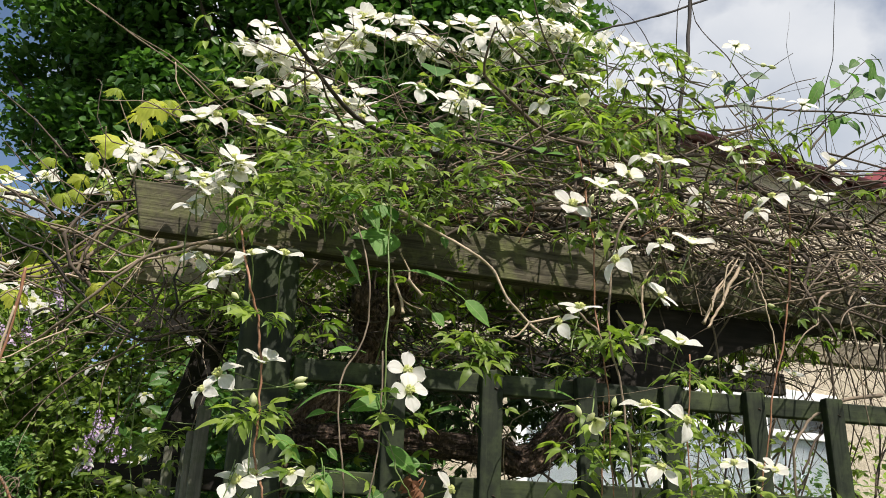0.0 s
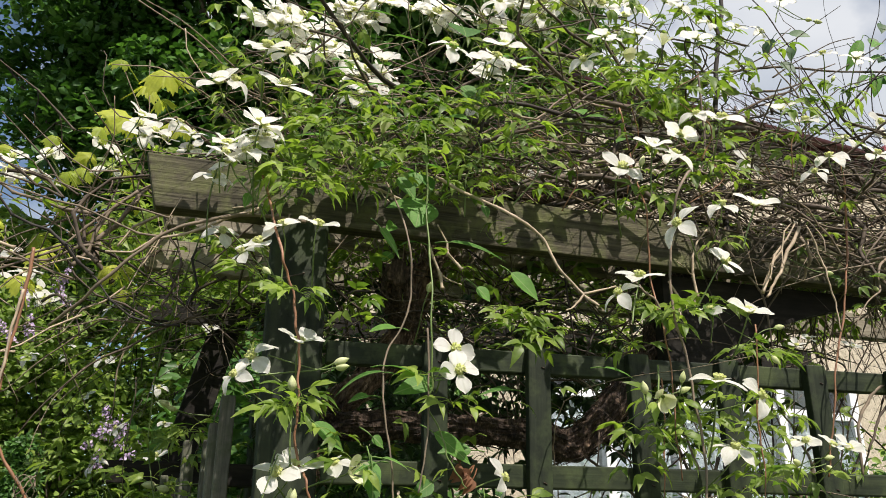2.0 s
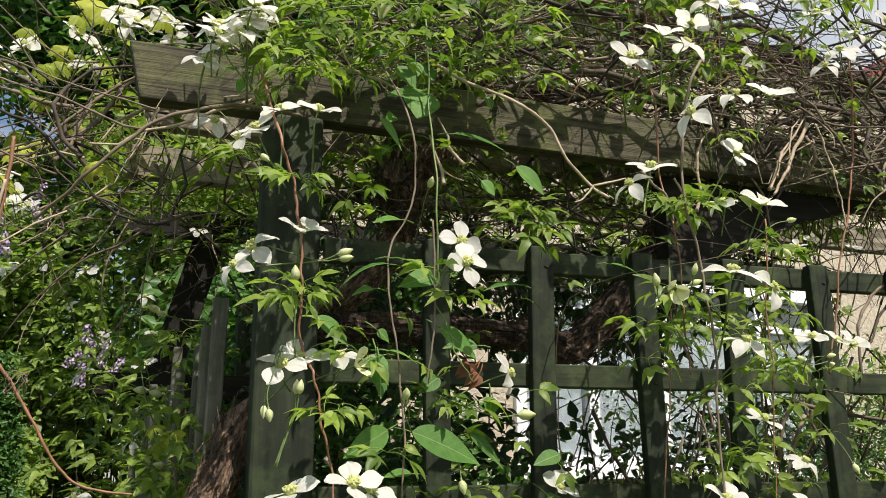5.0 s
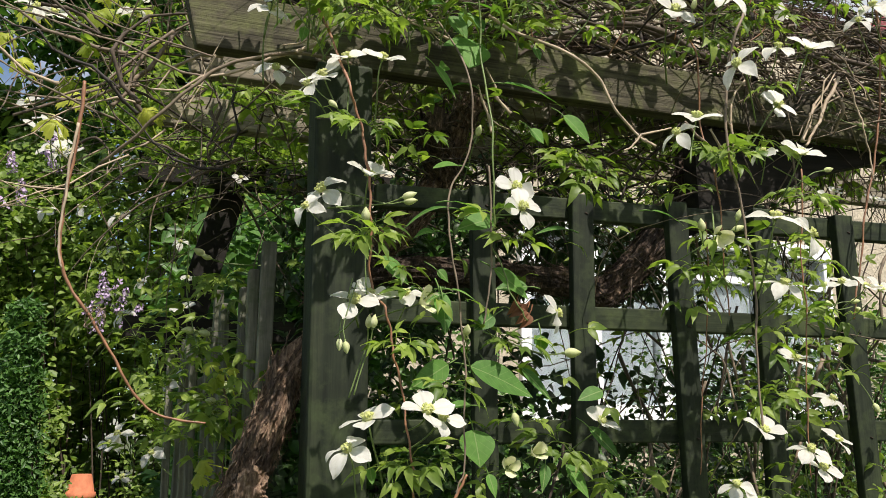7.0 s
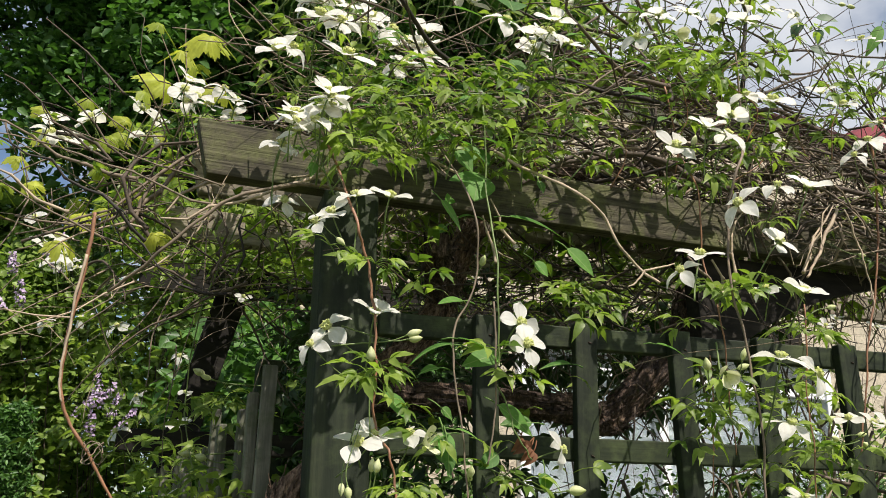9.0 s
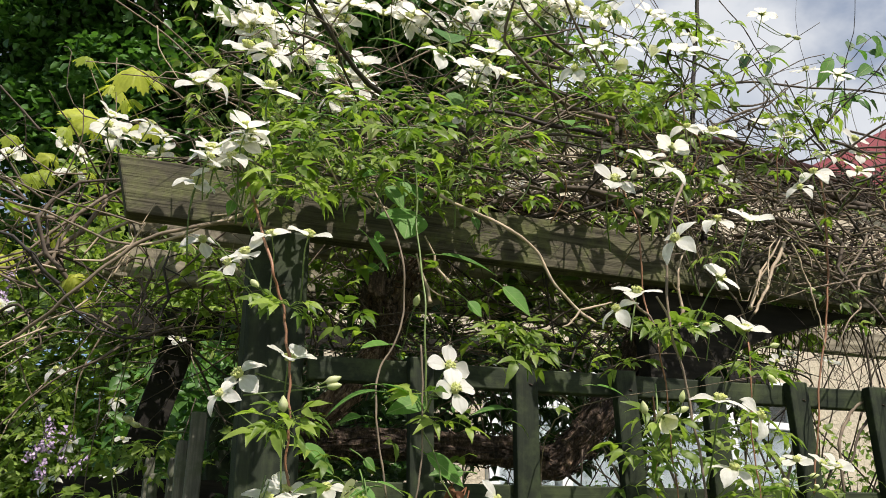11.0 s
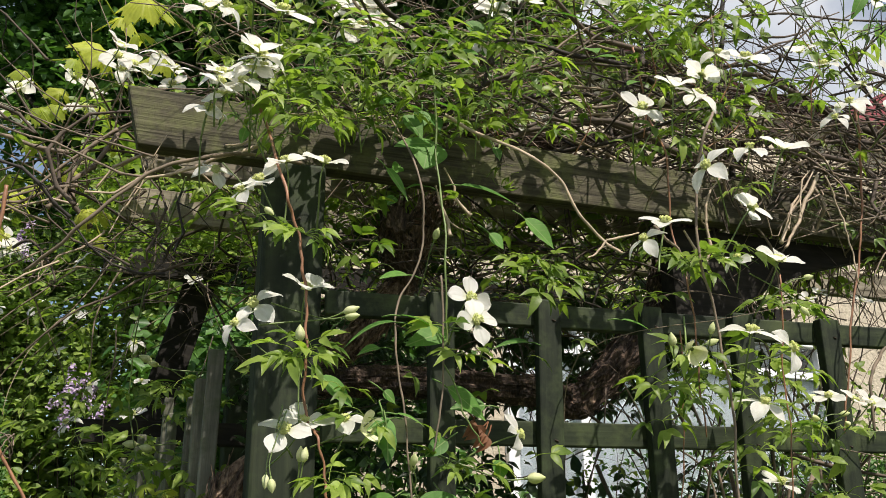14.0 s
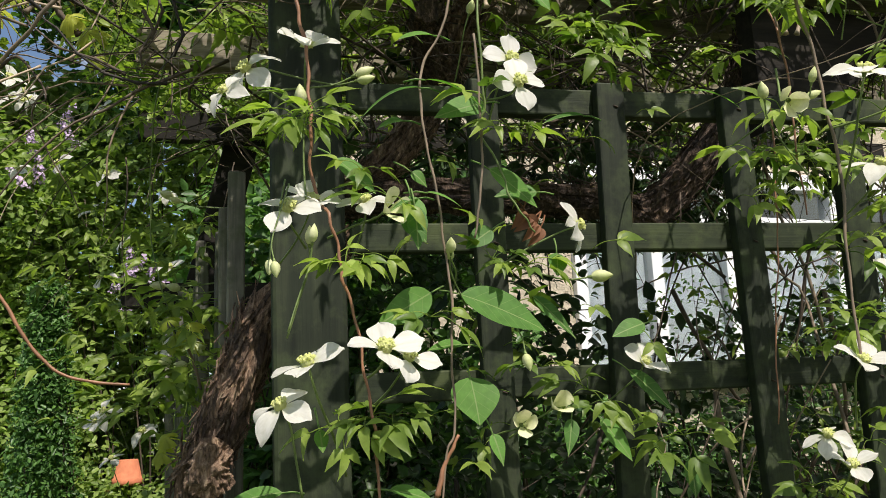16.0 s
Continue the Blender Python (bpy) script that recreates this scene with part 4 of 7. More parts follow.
# before the right part of the trellis
hanging(((0.806, -0.150, 2.243), (0.826, -0.150, 2.125), (0.780, -0.250, 1.990), (0.780, -0.250, 1.867), (0.776, -0.280, 1.781), (0.781, -0.280, 1.672), (0.781, -0.280, 1.568)), 0.0022, STEM_RED)
hanging(((1.024, -0.100, 2.391), (1.017, -0.100, 2.190), (0.798, -0.340, 2.022), (0.763, -0.340, 1.923), (0.754, -0.340, 1.807), (0.771, -0.340, 1.715), (0.779, -0.340, 1.632), (0.779, -0.340, 1.520), (0.772, -0.340, 1.397)), 0.0030, STEM_WOODY)
hanging(((1.296, -0.150, 2.216), (1.297, -0.150, 2.126), (1.272, -0.150, 1.999), (1.249, -0.150, 1.902), (1.207, -0.150, 1.787), (1.181, -0.150, 1.679), (1.154, -0.150, 1.596),), 0.0030, STEM_RED)
hanging(((0.924, -0.300, 1.804), (0.911, -0.300, 1.667), (0.906, -0.300, 1.563), (0.893, -0.300, 1.430), (0.888, -0.300, 1.334),), 0.0016, STEM_RED)
hanging(((0.813, -0.200, 1.733), (0.809, -0.200, 1.605), (0.789, -0.200, 1.481), (0.773, -0.200, 1.339),), 0.0016, STEM_RED)
hanging(((1.127, -0.200, 2.029), (1.093, -0.200, 1.973), (1.063, -0.200, 1.924), (1.038, -0.200, 1.889),), 0.0046, STEM_TAN)
hanging(((1.144, -0.200, 2.031), (1.164, -0.200, 1.982), (1.172, -0.200, 1.943), (1.182, -0.200, 1.894), (1.184, -0.200, 1.839),), 0.0026, STEM_TAN)
hanging(((1.379, -0.060, 2.078), (1.410, -0.060, 1.992), (1.436, -0.060, 1.920), (1.435, -0.060, 1.822), (1.387, -0.060, 1.748),), 0.0040, STEM_DARK)
hanging(((1.522, -0.100, 1.823), (1.432, -0.100, 1.806), (1.356, -0.100, 1.774), (1.317, -0.100, 1.743), (1.283, -0.100, 1.691), (1.277, -0.100, 1.606),), 0.0052, STEM_WOODY)
hanging(((1.383, -0.100, 1.765), (1.332, -0.100, 1.705), (1.297, -0.100, 1.649),), 0.0040, STEM_DARK)
hanging(((1.433, -0.100, 1.898), (1.482, -0.100, 1.843), (1.527, -0.100, 1.788),), 0.0026, STEM_TAN)
for u, v, z, count in ((0.777, -0.330, 1.804, 7), (0.745, -0.330, 1.791, 5), (0.827, -0.330, 1.828, 5), (0.734, -0.320, 1.674, 5), (0.707, -0.300, 1.634, 5), (0.746, -0.300, 1.620, 5), (0.714, -0.280, 1.588, 4), (0.879, -0.280, 1.624, 5), (0.908, -0.280, 1.698, 4), (0.929, -0.280, 1.575, 5), (1.082, -0.200, 1.593, 5), (0.827, -0.280, 1.527, 4), (0.835, -0.280, 1.453, 5), (0.884, -0.280, 1.463, 4), (1.006, -0.220, 1.540, 5), (1.094, -0.200, 1.499, 5), (0.812, -0.250, 2.027, 5), (0.941, -0.250, 2.093, 5), (0.784, -0.250, 2.032, 4)):
    whorl(u, v, z, count, rng.uniform(0.75, 0.95))
for u, v, z, count in ((0.726, -0.300, 1.818, 6), (0.809, -0.300, 1.823, 6), (0.893, -0.280, 1.943, 5), (0.916, -0.300, 1.762, 6), (0.956, -0.280, 1.761, 4), (0.900, -0.250, 2.096, 7), (0.875, -0.250, 2.081, 5), (0.762, -0.200, 2.027, 6), (0.819, -0.200, 2.030, 4), (0.827, -0.250, 1.634, 6), (0.797, -0.250, 1.650, 4), (0.990, -0.200, 1.660, 5), (1.019, -0.200, 1.614, 5), (1.226, -0.050, 1.829, 5), (1.366, -0.100, 1.927, 4), (1.286, -0.150, 1.953, 3), (1.098, -0.150, 1.694, 5), (1.505, -0.050, 1.967, 4)):
    whorl(u, v, z, count, rng.uniform(0.7, 0.95))
for u, v, z, count in ((0.877, -0.200, 1.442, 6), (0.921, -0.200, 1.462, 5), (0.938, -0.200, 1.561, 4), (0.880, -0.200, 1.677, 5), (0.871, -0.150, 1.639, 5), (0.936, -0.050, 1.432, 4), (0.896, -0.200, 1.314, 5), (0.810, -0.200, 1.268, 5), (0.735, -0.250, 1.767, 5), (0.605, -0.220, 1.785, 6), (0.568, -0.220, 1.775, 5), (0.954, -0.200, 1.703, 5)):
    whorl(u, v, z, count, rng.uniform(0.75, 1.0))
# beside the post, on the side trellis
hanging(((0.10, 0.10, 2.0), (0.06, 0.28, 1.85), (0.05, 0.36, 1.70), (0.08, 0.34, 1.55), (0.12, 0.28, 1.45), (0.13, 0.25, 1.30)), 0.0018, STEM_GREEN)
for u, v, z, count in ((0.126, 0.400, 1.699, 6), (0.098, 0.350, 1.551, 5), (0.144, 0.300, 1.448, 6), (0.163, 0.250, 1.418, 5), (0.173, 0.300, 1.550, 3), (-0.031, 0.600, 1.602, 5), (0.014, 0.550, 1.497, 5), (0.059, 0.500, 1.563, 4), (0.134, 0.350, 1.558, 5), (0.118, 0.300, 1.448, 6), (0.092, 0.350, 1.425, 5), (0.124, 0.450, 1.710, 5), (0.067, 0.500, 1.599, 5), (0.056, 0.500, 1.700, 4)):
    whorl(u, v, z, count, rng.uniform(0.9, 1.25))
# pale bare twig that hangs across the beam, with its forks
stem("stem", ((0.438, -0.200, 2.028), (0.479, -0.200, 2.010), (0.523, -0.280, 1.947), (0.576, -0.280, 1.917), (0.605, -0.280, 1.868), (0.641, -0.280, 1.833), (0.650, -0.310, 1.806)), 0.0034, 0.0028, STEM_TAN, clematis, "pale bare woody twig")
stem("stem", ((0.633, -0.300, 1.825), (0.662, -0.300, 1.834), (0.687, -0.300, 1.842),), 0.0022, 0.0015, STEM_TAN, clematis)
stem("stem", ((0.633, -0.300, 1.825), (0.618, -0.300, 1.806), (0.603, -0.300, 1.797),), 0.0022, 0.0015, STEM_TAN, clematis)
stem("stem", ((0.726, -0.280, 1.864), (0.748, -0.280, 1.845), (0.768, -0.280, 1.828), (0.778, -0.280, 1.782),), 0.0030, 0.0022, STEM_WOODY, clematis)
stem("stem", ((0.26, -0.04, 1.99), (0.163, -0.1, 1.967), (0.088, -0.12, 1.936), (0.026, -0.12, 1.898), (-0.036, -0.1, 1.831), (-0.1, -0.05, 1.78)), 0.0042, 0.003, STEM_WOODY, clematis, wobble=0.004)
# upright dry stem and wiry shoots against the sky
stem("stem", ((1.339, 0.100, 3.135), (1.294, 0.100, 2.896), (1.256, 0.100, 2.695), (1.225, 0.100, 2.516), (1.209, 0.100, 2.381), (1.19, 0.08, 2.1)), 0.0055, 0.0085, STEM_BLACK, clematis, "dark upright dry stem", wobble=0.006)
stem("stem", ((1.630, 0.280, 3.175), (1.421, 0.280, 3.037), (1.185, 0.280, 2.909), (1.094, 0.280, 2.862), (1.024, 0.280, 2.804), (0.95, 0.2, 2.66)), 0.004, 0.004, STEM_BLACK, clematis, wobble=0.006)
stem("stem", ((1.062, 0.100, 2.522), (1.222, 0.100, 2.547), (1.393, 0.100, 2.594), (1.572, 0.100, 2.620), (1.761, 0.100, 2.650), (1.939, 0.100, 2.673),), 0.0045, 0.003, STEM_DARK, clematis, "bare wiry shoot", wobble=0.004)
stem("stem", ((1.390, 0.100, 2.565), (1.466, 0.100, 2.623), (1.583, 0.100, 2.700), (1.672, 0.100, 2.741),), 0.0026, 0.0014, STEM_DARK, clematis)
stem("stem", ((1.283, -0.100, 2.323), (1.268, -0.100, 2.384), (1.229, -0.100, 2.426), (1.196, -0.100, 2.470),), 0.0026, 0.0014, STEM_WOODY, clematis)
stem("stem", ((0.857, 0.050, 2.473), (0.745, 0.050, 2.471), (0.600, 0.050, 2.376), (0.538, 0.050, 2.336),), 0.0055, 0.0045, STEM_DARK, clematis, wobble=0.004)
stem("stem", ((-0.156, 0.100, 2.513), (-0.050, 0.100, 2.452), (0.058, 0.100, 2.390), (0.132, 0.100, 2.327), (0.181, 0.100, 2.297),), 0.0018, 0.0022, STEM_WOODY, clematis, "thin bare shoot")
stem("stem", ((0.033, 0.100, 2.411), (0.045, 0.100, 2.360), (0.085, 0.100, 2.304),), 0.0018, 0.0014, STEM_TAN, clematis)
for x in range(8):
    u = 1.30 + 0.085 * x
    _, line = stem("stem", ((u, 0.0, 2.15), (u + 0.04, -0.02, 2.30), (u + rng.uniform(-0.05, 0.1), -0.04, 2.42), (u + rng.uniform(-0.1, 0.14), -0.05, 2.50 + rng.uniform(0, 0.12))), 0.0018, 0.001, STEM_DARK, clematis)
    leafy(line, 0.10, 0.9, 8, 1)
for u, v, z, count in ((1.197, -0.200, 2.306, 5), (1.286, -0.200, 2.337, 6), (1.237, -0.200, 2.288, 4), (1.181, -0.150, 2.453, 4), (1.481, -0.150, 2.260, 4), (1.037, -0.050, 2.552, 6), (1.099, -0.050, 2.589, 6), (1.070, -0.050, 2.598, 5), (1.124, -0.050, 2.527, 4)):
    whorl(u, v, z, count, 0.9)
# crooked stems that reach past the beam ends
gnarled(((-0.304, 0.000, 2.019), (-0.259, 0.000, 2.020), (-0.158, 0.000, 1.997), (-0.098, 0.000, 1.986), (-0.018, 0.000, 1.962), (0.063, 0.000, 1.949),), 0.0021, STEM_WOODY, 3)
gnarled(((-0.296, 0.000, 1.970), (-0.247, 0.000, 1.948), (-0.221, 0.000, 1.929), (-0.162, 0.000, 1.906), (-0.125, 0.000, 1.907),), 0.0028, STEM_TAN, 2)
gnarled(((-0.249, 0.100, 1.896), (-0.174, 0.100, 1.928), (-0.112, 0.100, 1.956), (-0.077, 0.100, 1.996), (-0.043, 0.100, 2.037), (0.015, 0.100, 2.091),), 0.0030, STEM_WOODY, 3)
gnarled(((-0.254, 0.100, 1.926), (-0.204, 0.100, 1.919), (-0.138, 0.100, 1.931), (-0.077, 0.100, 1.962), (-0.037, 0.100, 1.959),), 0.0030, STEM_WOODY, 2)
gnarled(((-0.031, 0.080, 1.955), (-0.012, 0.080, 1.987), (0.023, 0.080, 2.013), (0.076, 0.080, 2.028),), 0.0036, STEM_TAN, 2)
gnarled(((-0.040, -0.030, 1.907), (-0.004, -0.030, 1.919), (0.061, -0.030, 1.943), (0.109, -0.030, 1.968), (0.165, -0.030, 1.997), (0.220, -0.030, 2.027),), 0.0036, STEM_TAN, 2, "pale bare stem lying across the beam end")
gnarled(((-0.003, 0.000, 1.858), (0.017, 0.000, 1.910), (0.037, 0.000, 1.960), (0.061, 0.000, 2.006),), 0.0017, STEM_TAN, 1)
gnarled(((-0.284, 0.050, 1.954), (-0.257, 0.050, 1.978), (-0.217, 0.050, 2.010), (-0.174, 0.050, 2.023),), 0.0016, STEM_WOODY, 1)
gnarled(((-0.235, 0.050, 2.159), (-0.173, 0.050, 2.097), (-0.138, 0.050, 2.068), (-0.093, 0.050, 2.020),), 0.0019, STEM_DARK, 2)
gnarled(((-0.289, 0.000, 2.117), (-0.263, 0.000, 2.097), (-0.213, 0.000, 2.067), (-0.173, 0.000, 2.028), (-0.134, 0.000, 2.000),), 0.0022, STEM_DARK, 3)
gnarled(((-0.212, 0.100, 2.184), (-0.137, 0.100, 2.115), (-0.083, 0.100, 2.094), (-0.016, 0.100, 2.110),), 0.0016, STEM_WOODY, 2)
gnarled(((0.026, 0.160, 2.132), (-0.020, 0.160, 2.065), (-0.065, 0.160, 1.994), (-0.069, 0.160, 1.957),), 0.0052, STEM_WOODY, 2)
gnarled(((-0.332, 0.120, 2.096), (-0.281, 0.120, 2.089), (-0.233, 0.120, 2.060), (-0.163, 0.120, 2.034), (-0.125, 0.120, 2.024), (-0.061, 0.120, 2.024),), 0.0036, STEM_WOODY, 3)
gnarled(((-0.126, 0.100, 1.995), (-0.117, 0.100, 1.955), (-0.088, 0.100, 1.906), (-0.063, 0.100, 1.881), (-0.010, 0.100, 1.857), (0.061, 0.100, 1.831),), 0.0021, STEM_DARK, 3)
gnarled(((-0.002, 0.000, 1.910), (0.023, 0.000, 1.917), (0.041, 0.000, 1.931),), 0.0022, STEM_DARK, 1)
gnarled(((0.069, 0.060, 1.862), (0.045, 0.060, 1.831), (0.069, 0.060, 1.891), (0.053, 0.060, 1.919),), 0.0024, STEM_DARK, 2)
gnarled(((-0.241, 0.100, 1.842), (-0.191, 0.100, 1.884), (-0.145, 0.100, 1.916), (-0.082, 0.100, 1.930), (-0.024, 0.100, 1.930),), 0.0020, STEM_TAN, 3)
gnarled(((-0.136, 0.120, 1.783), (-0.094, 0.120, 1.815), (-0.072, 0.120, 1.850), (-0.025, 0.120, 1.879), (0.004, 0.120, 1.932),), 0.0019, STEM_TAN, 2)
gnarled(((-0.184, 0.150, 1.814), (-0.117, 0.150, 1.822), (-0.040, 0.150, 1.846), (0.042, 0.150, 1.844),), 0.0015, STEM_WOODY, 3)
gnarled(((-0.089, 0.120, 2.065), (-0.097, 0.120, 2.019), (-0.081, 0.120, 1.972), (-0.054, 0.120, 1.925), (-0.027, 0.120, 1.898),), 0.0044, STEM_DARK, 2)
gnarled(((-0.058, 0.140, 2.152), (-0.043, 0.140, 2.102), (-0.055, 0.140, 2.054), (-0.082, 0.140, 2.005), (-0.110, 0.140, 1.965),), 0.0024, STEM_DARK, 2)
gnarled(((-0.249, 0.020, 2.238), (-0.184, 0.020, 2.188), (-0.124, 0.020, 2.137), (-0.103, 0.020, 2.096),), 0.0021, STEM_DARK, 2)
gnarled(((-0.244, 0.050, 2.052), (-0.183, 0.050, 2.040), (-0.116, 0.050, 2.024), (-0.163, 0.050, 2.052), (-0.218, 0.050, 2.056),), 0.0030, STEM_DARK, 2)
gnarled(((0.295, -0.150, 2.073), (0.304, -0.150, 2.048), (0.324, -0.150, 2.025), (0.374, -0.150, 2.018), (0.407, -0.150, 1.999),), 0.0026, STEM_TAN, 2)
gnarled(((0.467, -0.120, 1.981), (0.478, -0.120, 1.959), (0.494, -0.120, 1.934), (0.510, -0.120, 1.907),), 0.0030, STEM_TAN, 0)
gnarled(((0.453, -0.120, 1.949), (0.459, -0.120, 1.929), (0.471, -0.120, 1.904), (0.476, -0.120, 1.871),), 0.0032, STEM_TAN, 1)
gnarled(((0.179, -0.160, 2.007), (0.204, -0.160, 2.007), (0.254, -0.160, 2.013), (0.313, -0.160, 2.021), (0.356, -0.160, 2.014),), 0.0013, STEM_TAN, 1)
gnarled(((0.138, -0.120, 1.967), (0.148, -0.120, 1.971), (0.171, -0.120, 1.981), (0.202, -0.120, 1.983),), 0.0028, STEM_TAN, 0)
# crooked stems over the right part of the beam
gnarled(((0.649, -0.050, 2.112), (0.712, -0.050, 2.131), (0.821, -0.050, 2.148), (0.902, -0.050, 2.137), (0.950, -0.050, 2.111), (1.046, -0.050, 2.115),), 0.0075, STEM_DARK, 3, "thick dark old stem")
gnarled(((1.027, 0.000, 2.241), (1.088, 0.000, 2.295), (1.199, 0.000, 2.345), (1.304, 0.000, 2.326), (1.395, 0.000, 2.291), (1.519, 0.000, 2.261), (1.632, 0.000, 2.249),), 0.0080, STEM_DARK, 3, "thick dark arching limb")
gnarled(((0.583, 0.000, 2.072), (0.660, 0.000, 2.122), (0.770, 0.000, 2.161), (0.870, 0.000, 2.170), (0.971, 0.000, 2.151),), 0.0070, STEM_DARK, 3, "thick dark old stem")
gnarled(((1.168, 0.050, 2.249), (1.276, 0.050, 2.279), (1.393, 0.050, 2.250), (1.598, 0.050, 2.249),), 0.0050, STEM_DARK, 4)
gnarled(((1.001, 0.020, 2.304), (1.094, 0.020, 2.281), (1.187, 0.020, 2.237), (1.296, 0.020, 2.192), (1.410, 0.020, 2.158),), 0.0040, STEM_DARK, 4)
gnarled(((0.902, 0.020, 2.390), (0.901, 0.020, 2.312), (0.885, 0.020, 2.221),), 0.0040, STEM_DARK, 1)
gnarled(((1.226, 0.050, 2.412), (1.305, 0.050, 2.385), (1.413, 0.050, 2.333), (1.549, 0.050, 2.285),), 0.0060, STEM_DARK, 3, "thick dark old stem")
gnarled(((1.048, -0.150, 2.215), (1.072, -0.150, 2.186), (1.183, -0.150, 2.099), (1.237, -0.150, 2.047), (1.280, -0.150, 1.978),), 0.0023, STEM_WOODY, 2)
gnarled(((1.123, -0.200, 2.039), (1.101, -0.200, 2.007), (1.067, -0.200, 1.959), (1.031, -0.200, 1.898), (1.008, -0.200, 1.870),), 0.0032, STEM_TAN, 1)
gnarled(((1.113, -0.200, 2.036), (1.082, -0.200, 1.988), (1.053, -0.200, 1.936), (1.045, -0.200, 1.904),), 0.0024, STEM_TAN, 1)
gnarled(((1.004, -0.100, 2.046), (0.973, -0.100, 2.008), (0.961, -0.100, 1.962), (0.968, -0.100, 1.925), (0.952, -0.100, 1.875),), 0.0034, STEM_TAN, 1)
gnarled(((0.877, -0.150, 1.916), (0.891, -0.150, 1.897), (0.896, -0.150, 1.865), (0.882, -0.150, 1.826),), 0.0036, STEM_TAN, 1)
gnarled(((0.887, 0.000, 2.356), (0.884, 0.000, 2.277), (0.871, 0.000, 2.198), (0.859, 0.000, 2.159),), 0.0040, STEM_DARK, 2)
gnarled(((0.554, 0.000, 2.206), (0.636, 0.000, 2.190), (0.724, 0.000, 2.221), (0.811, 0.000, 2.201), (0.907, 0.000, 2.245),), 0.0034, STEM_WOODY, 4)
gnarled(((0.603, 0.020, 2.152), (0.670, 0.020, 2.184), (0.758, 0.020, 2.189), (0.852, 0.020, 2.236), (0.983, 0.020, 2.317),), 0.0042, STEM_DARK, 4)
gnarled(((0.940, 0.000, 2.172), (1.043, 0.000, 2.226), (1.157, 0.000, 2.218), (1.301, 0.000, 2.267), (1.422, 0.000, 2.238),), 0.0032, STEM_WOODY, 4)
gnarled(((0.993, 0.000, 2.105), (1.105, 0.000, 2.158), (1.238, 0.000, 2.171), (1.370, 0.000, 2.217), (1.530, 0.000, 2.219),), 0.0042, STEM_DARK, 4)
gnarled(((0.982, -0.050, 2.038), (1.094, -0.050, 2.070), (1.221, -0.050, 2.068), (1.347, -0.050, 2.109), (1.451, -0.050, 2.103),), 0.0034, STEM_DARK, 4)
gnarled(((1.078, -0.150, 1.917), (1.162, -0.150, 1.947), (1.265, -0.150, 1.983), (1.355, -0.150, 2.003),), 0.0017, STEM_WOODY, 2)
gnarled(((0.493, 0.050, 2.159), (0.552, 0.050, 2.215), (0.613, 0.050, 2.259), (0.689, 0.050, 2.282), (0.770, 0.050, 2.326),), 0.0030, STEM_WOODY, 4)
gnarled(((0.378, 0.050, 2.253), (0.470, 0.050, 2.227), (0.551, 0.050, 2.187), (0.646, 0.050, 2.141),), 0.0032, STEM_DARK, 4)
# leafy shoots over the beam
for i in range(22):
    u, v = (rng.uniform(0.15, 0.60), rng.uniform(-0.24, -0.02)) if i % 3 else (rng.uniform(0.6, 1.15), rng.uniform(-0.24, 0.12))
    z = 1.45 + rng.uniform(0.465, 0.51 if u < 0.5 else 0.57) * (1.32 + 0.95 * v + 0.3 * u)      # the mound follows sight lines from the camera's eye level
    _, line = stem("stem", ((u, v, z - 0.10), (u + rng.normal(0, 0.03), v - 0.02, z - 0.04), (u + rng.normal(0, 0.05), v - 0.03, z), (u + rng.normal(0, 0.08), v - 0.05, z + 0.04)), 0.0015, 0.001, STEM_GREEN if i % 3 else STEM_RED, clematis)
    leafy(line, 0.045, 0.95)
for u, v, z, count in ((0.253, -0.220, 2.072, 6), (0.238, -0.220, 2.029, 5), (0.211, -0.250, 1.987, 6), (0.328, -0.190, 2.154, 6), (0.368, -0.190, 2.156, 6), (0.292, -0.190, 2.115, 5), (0.423, -0.170, 2.194, 6), (0.456, -0.170, 2.166, 6), (0.371, -0.250, 2.039, 6), (0.409, -0.250, 2.035, 4), (0.221, -0.270, 1.947, 4), (0.241, -0.270, 1.960, 4), (0.504, -0.150, 2.197, 5), (0.669, 0.030, 2.487, 5), (0.737, 0.030, 2.502, 5), (0.756, -0.270, 2.233, 6), (0.790, -0.270, 2.216, 6), (0.866, -0.220, 2.245, 6), (0.931, -0.220, 2.295, 6)):
    whorl(u, v, z, count, rng.uniform(0.85, 1.1))


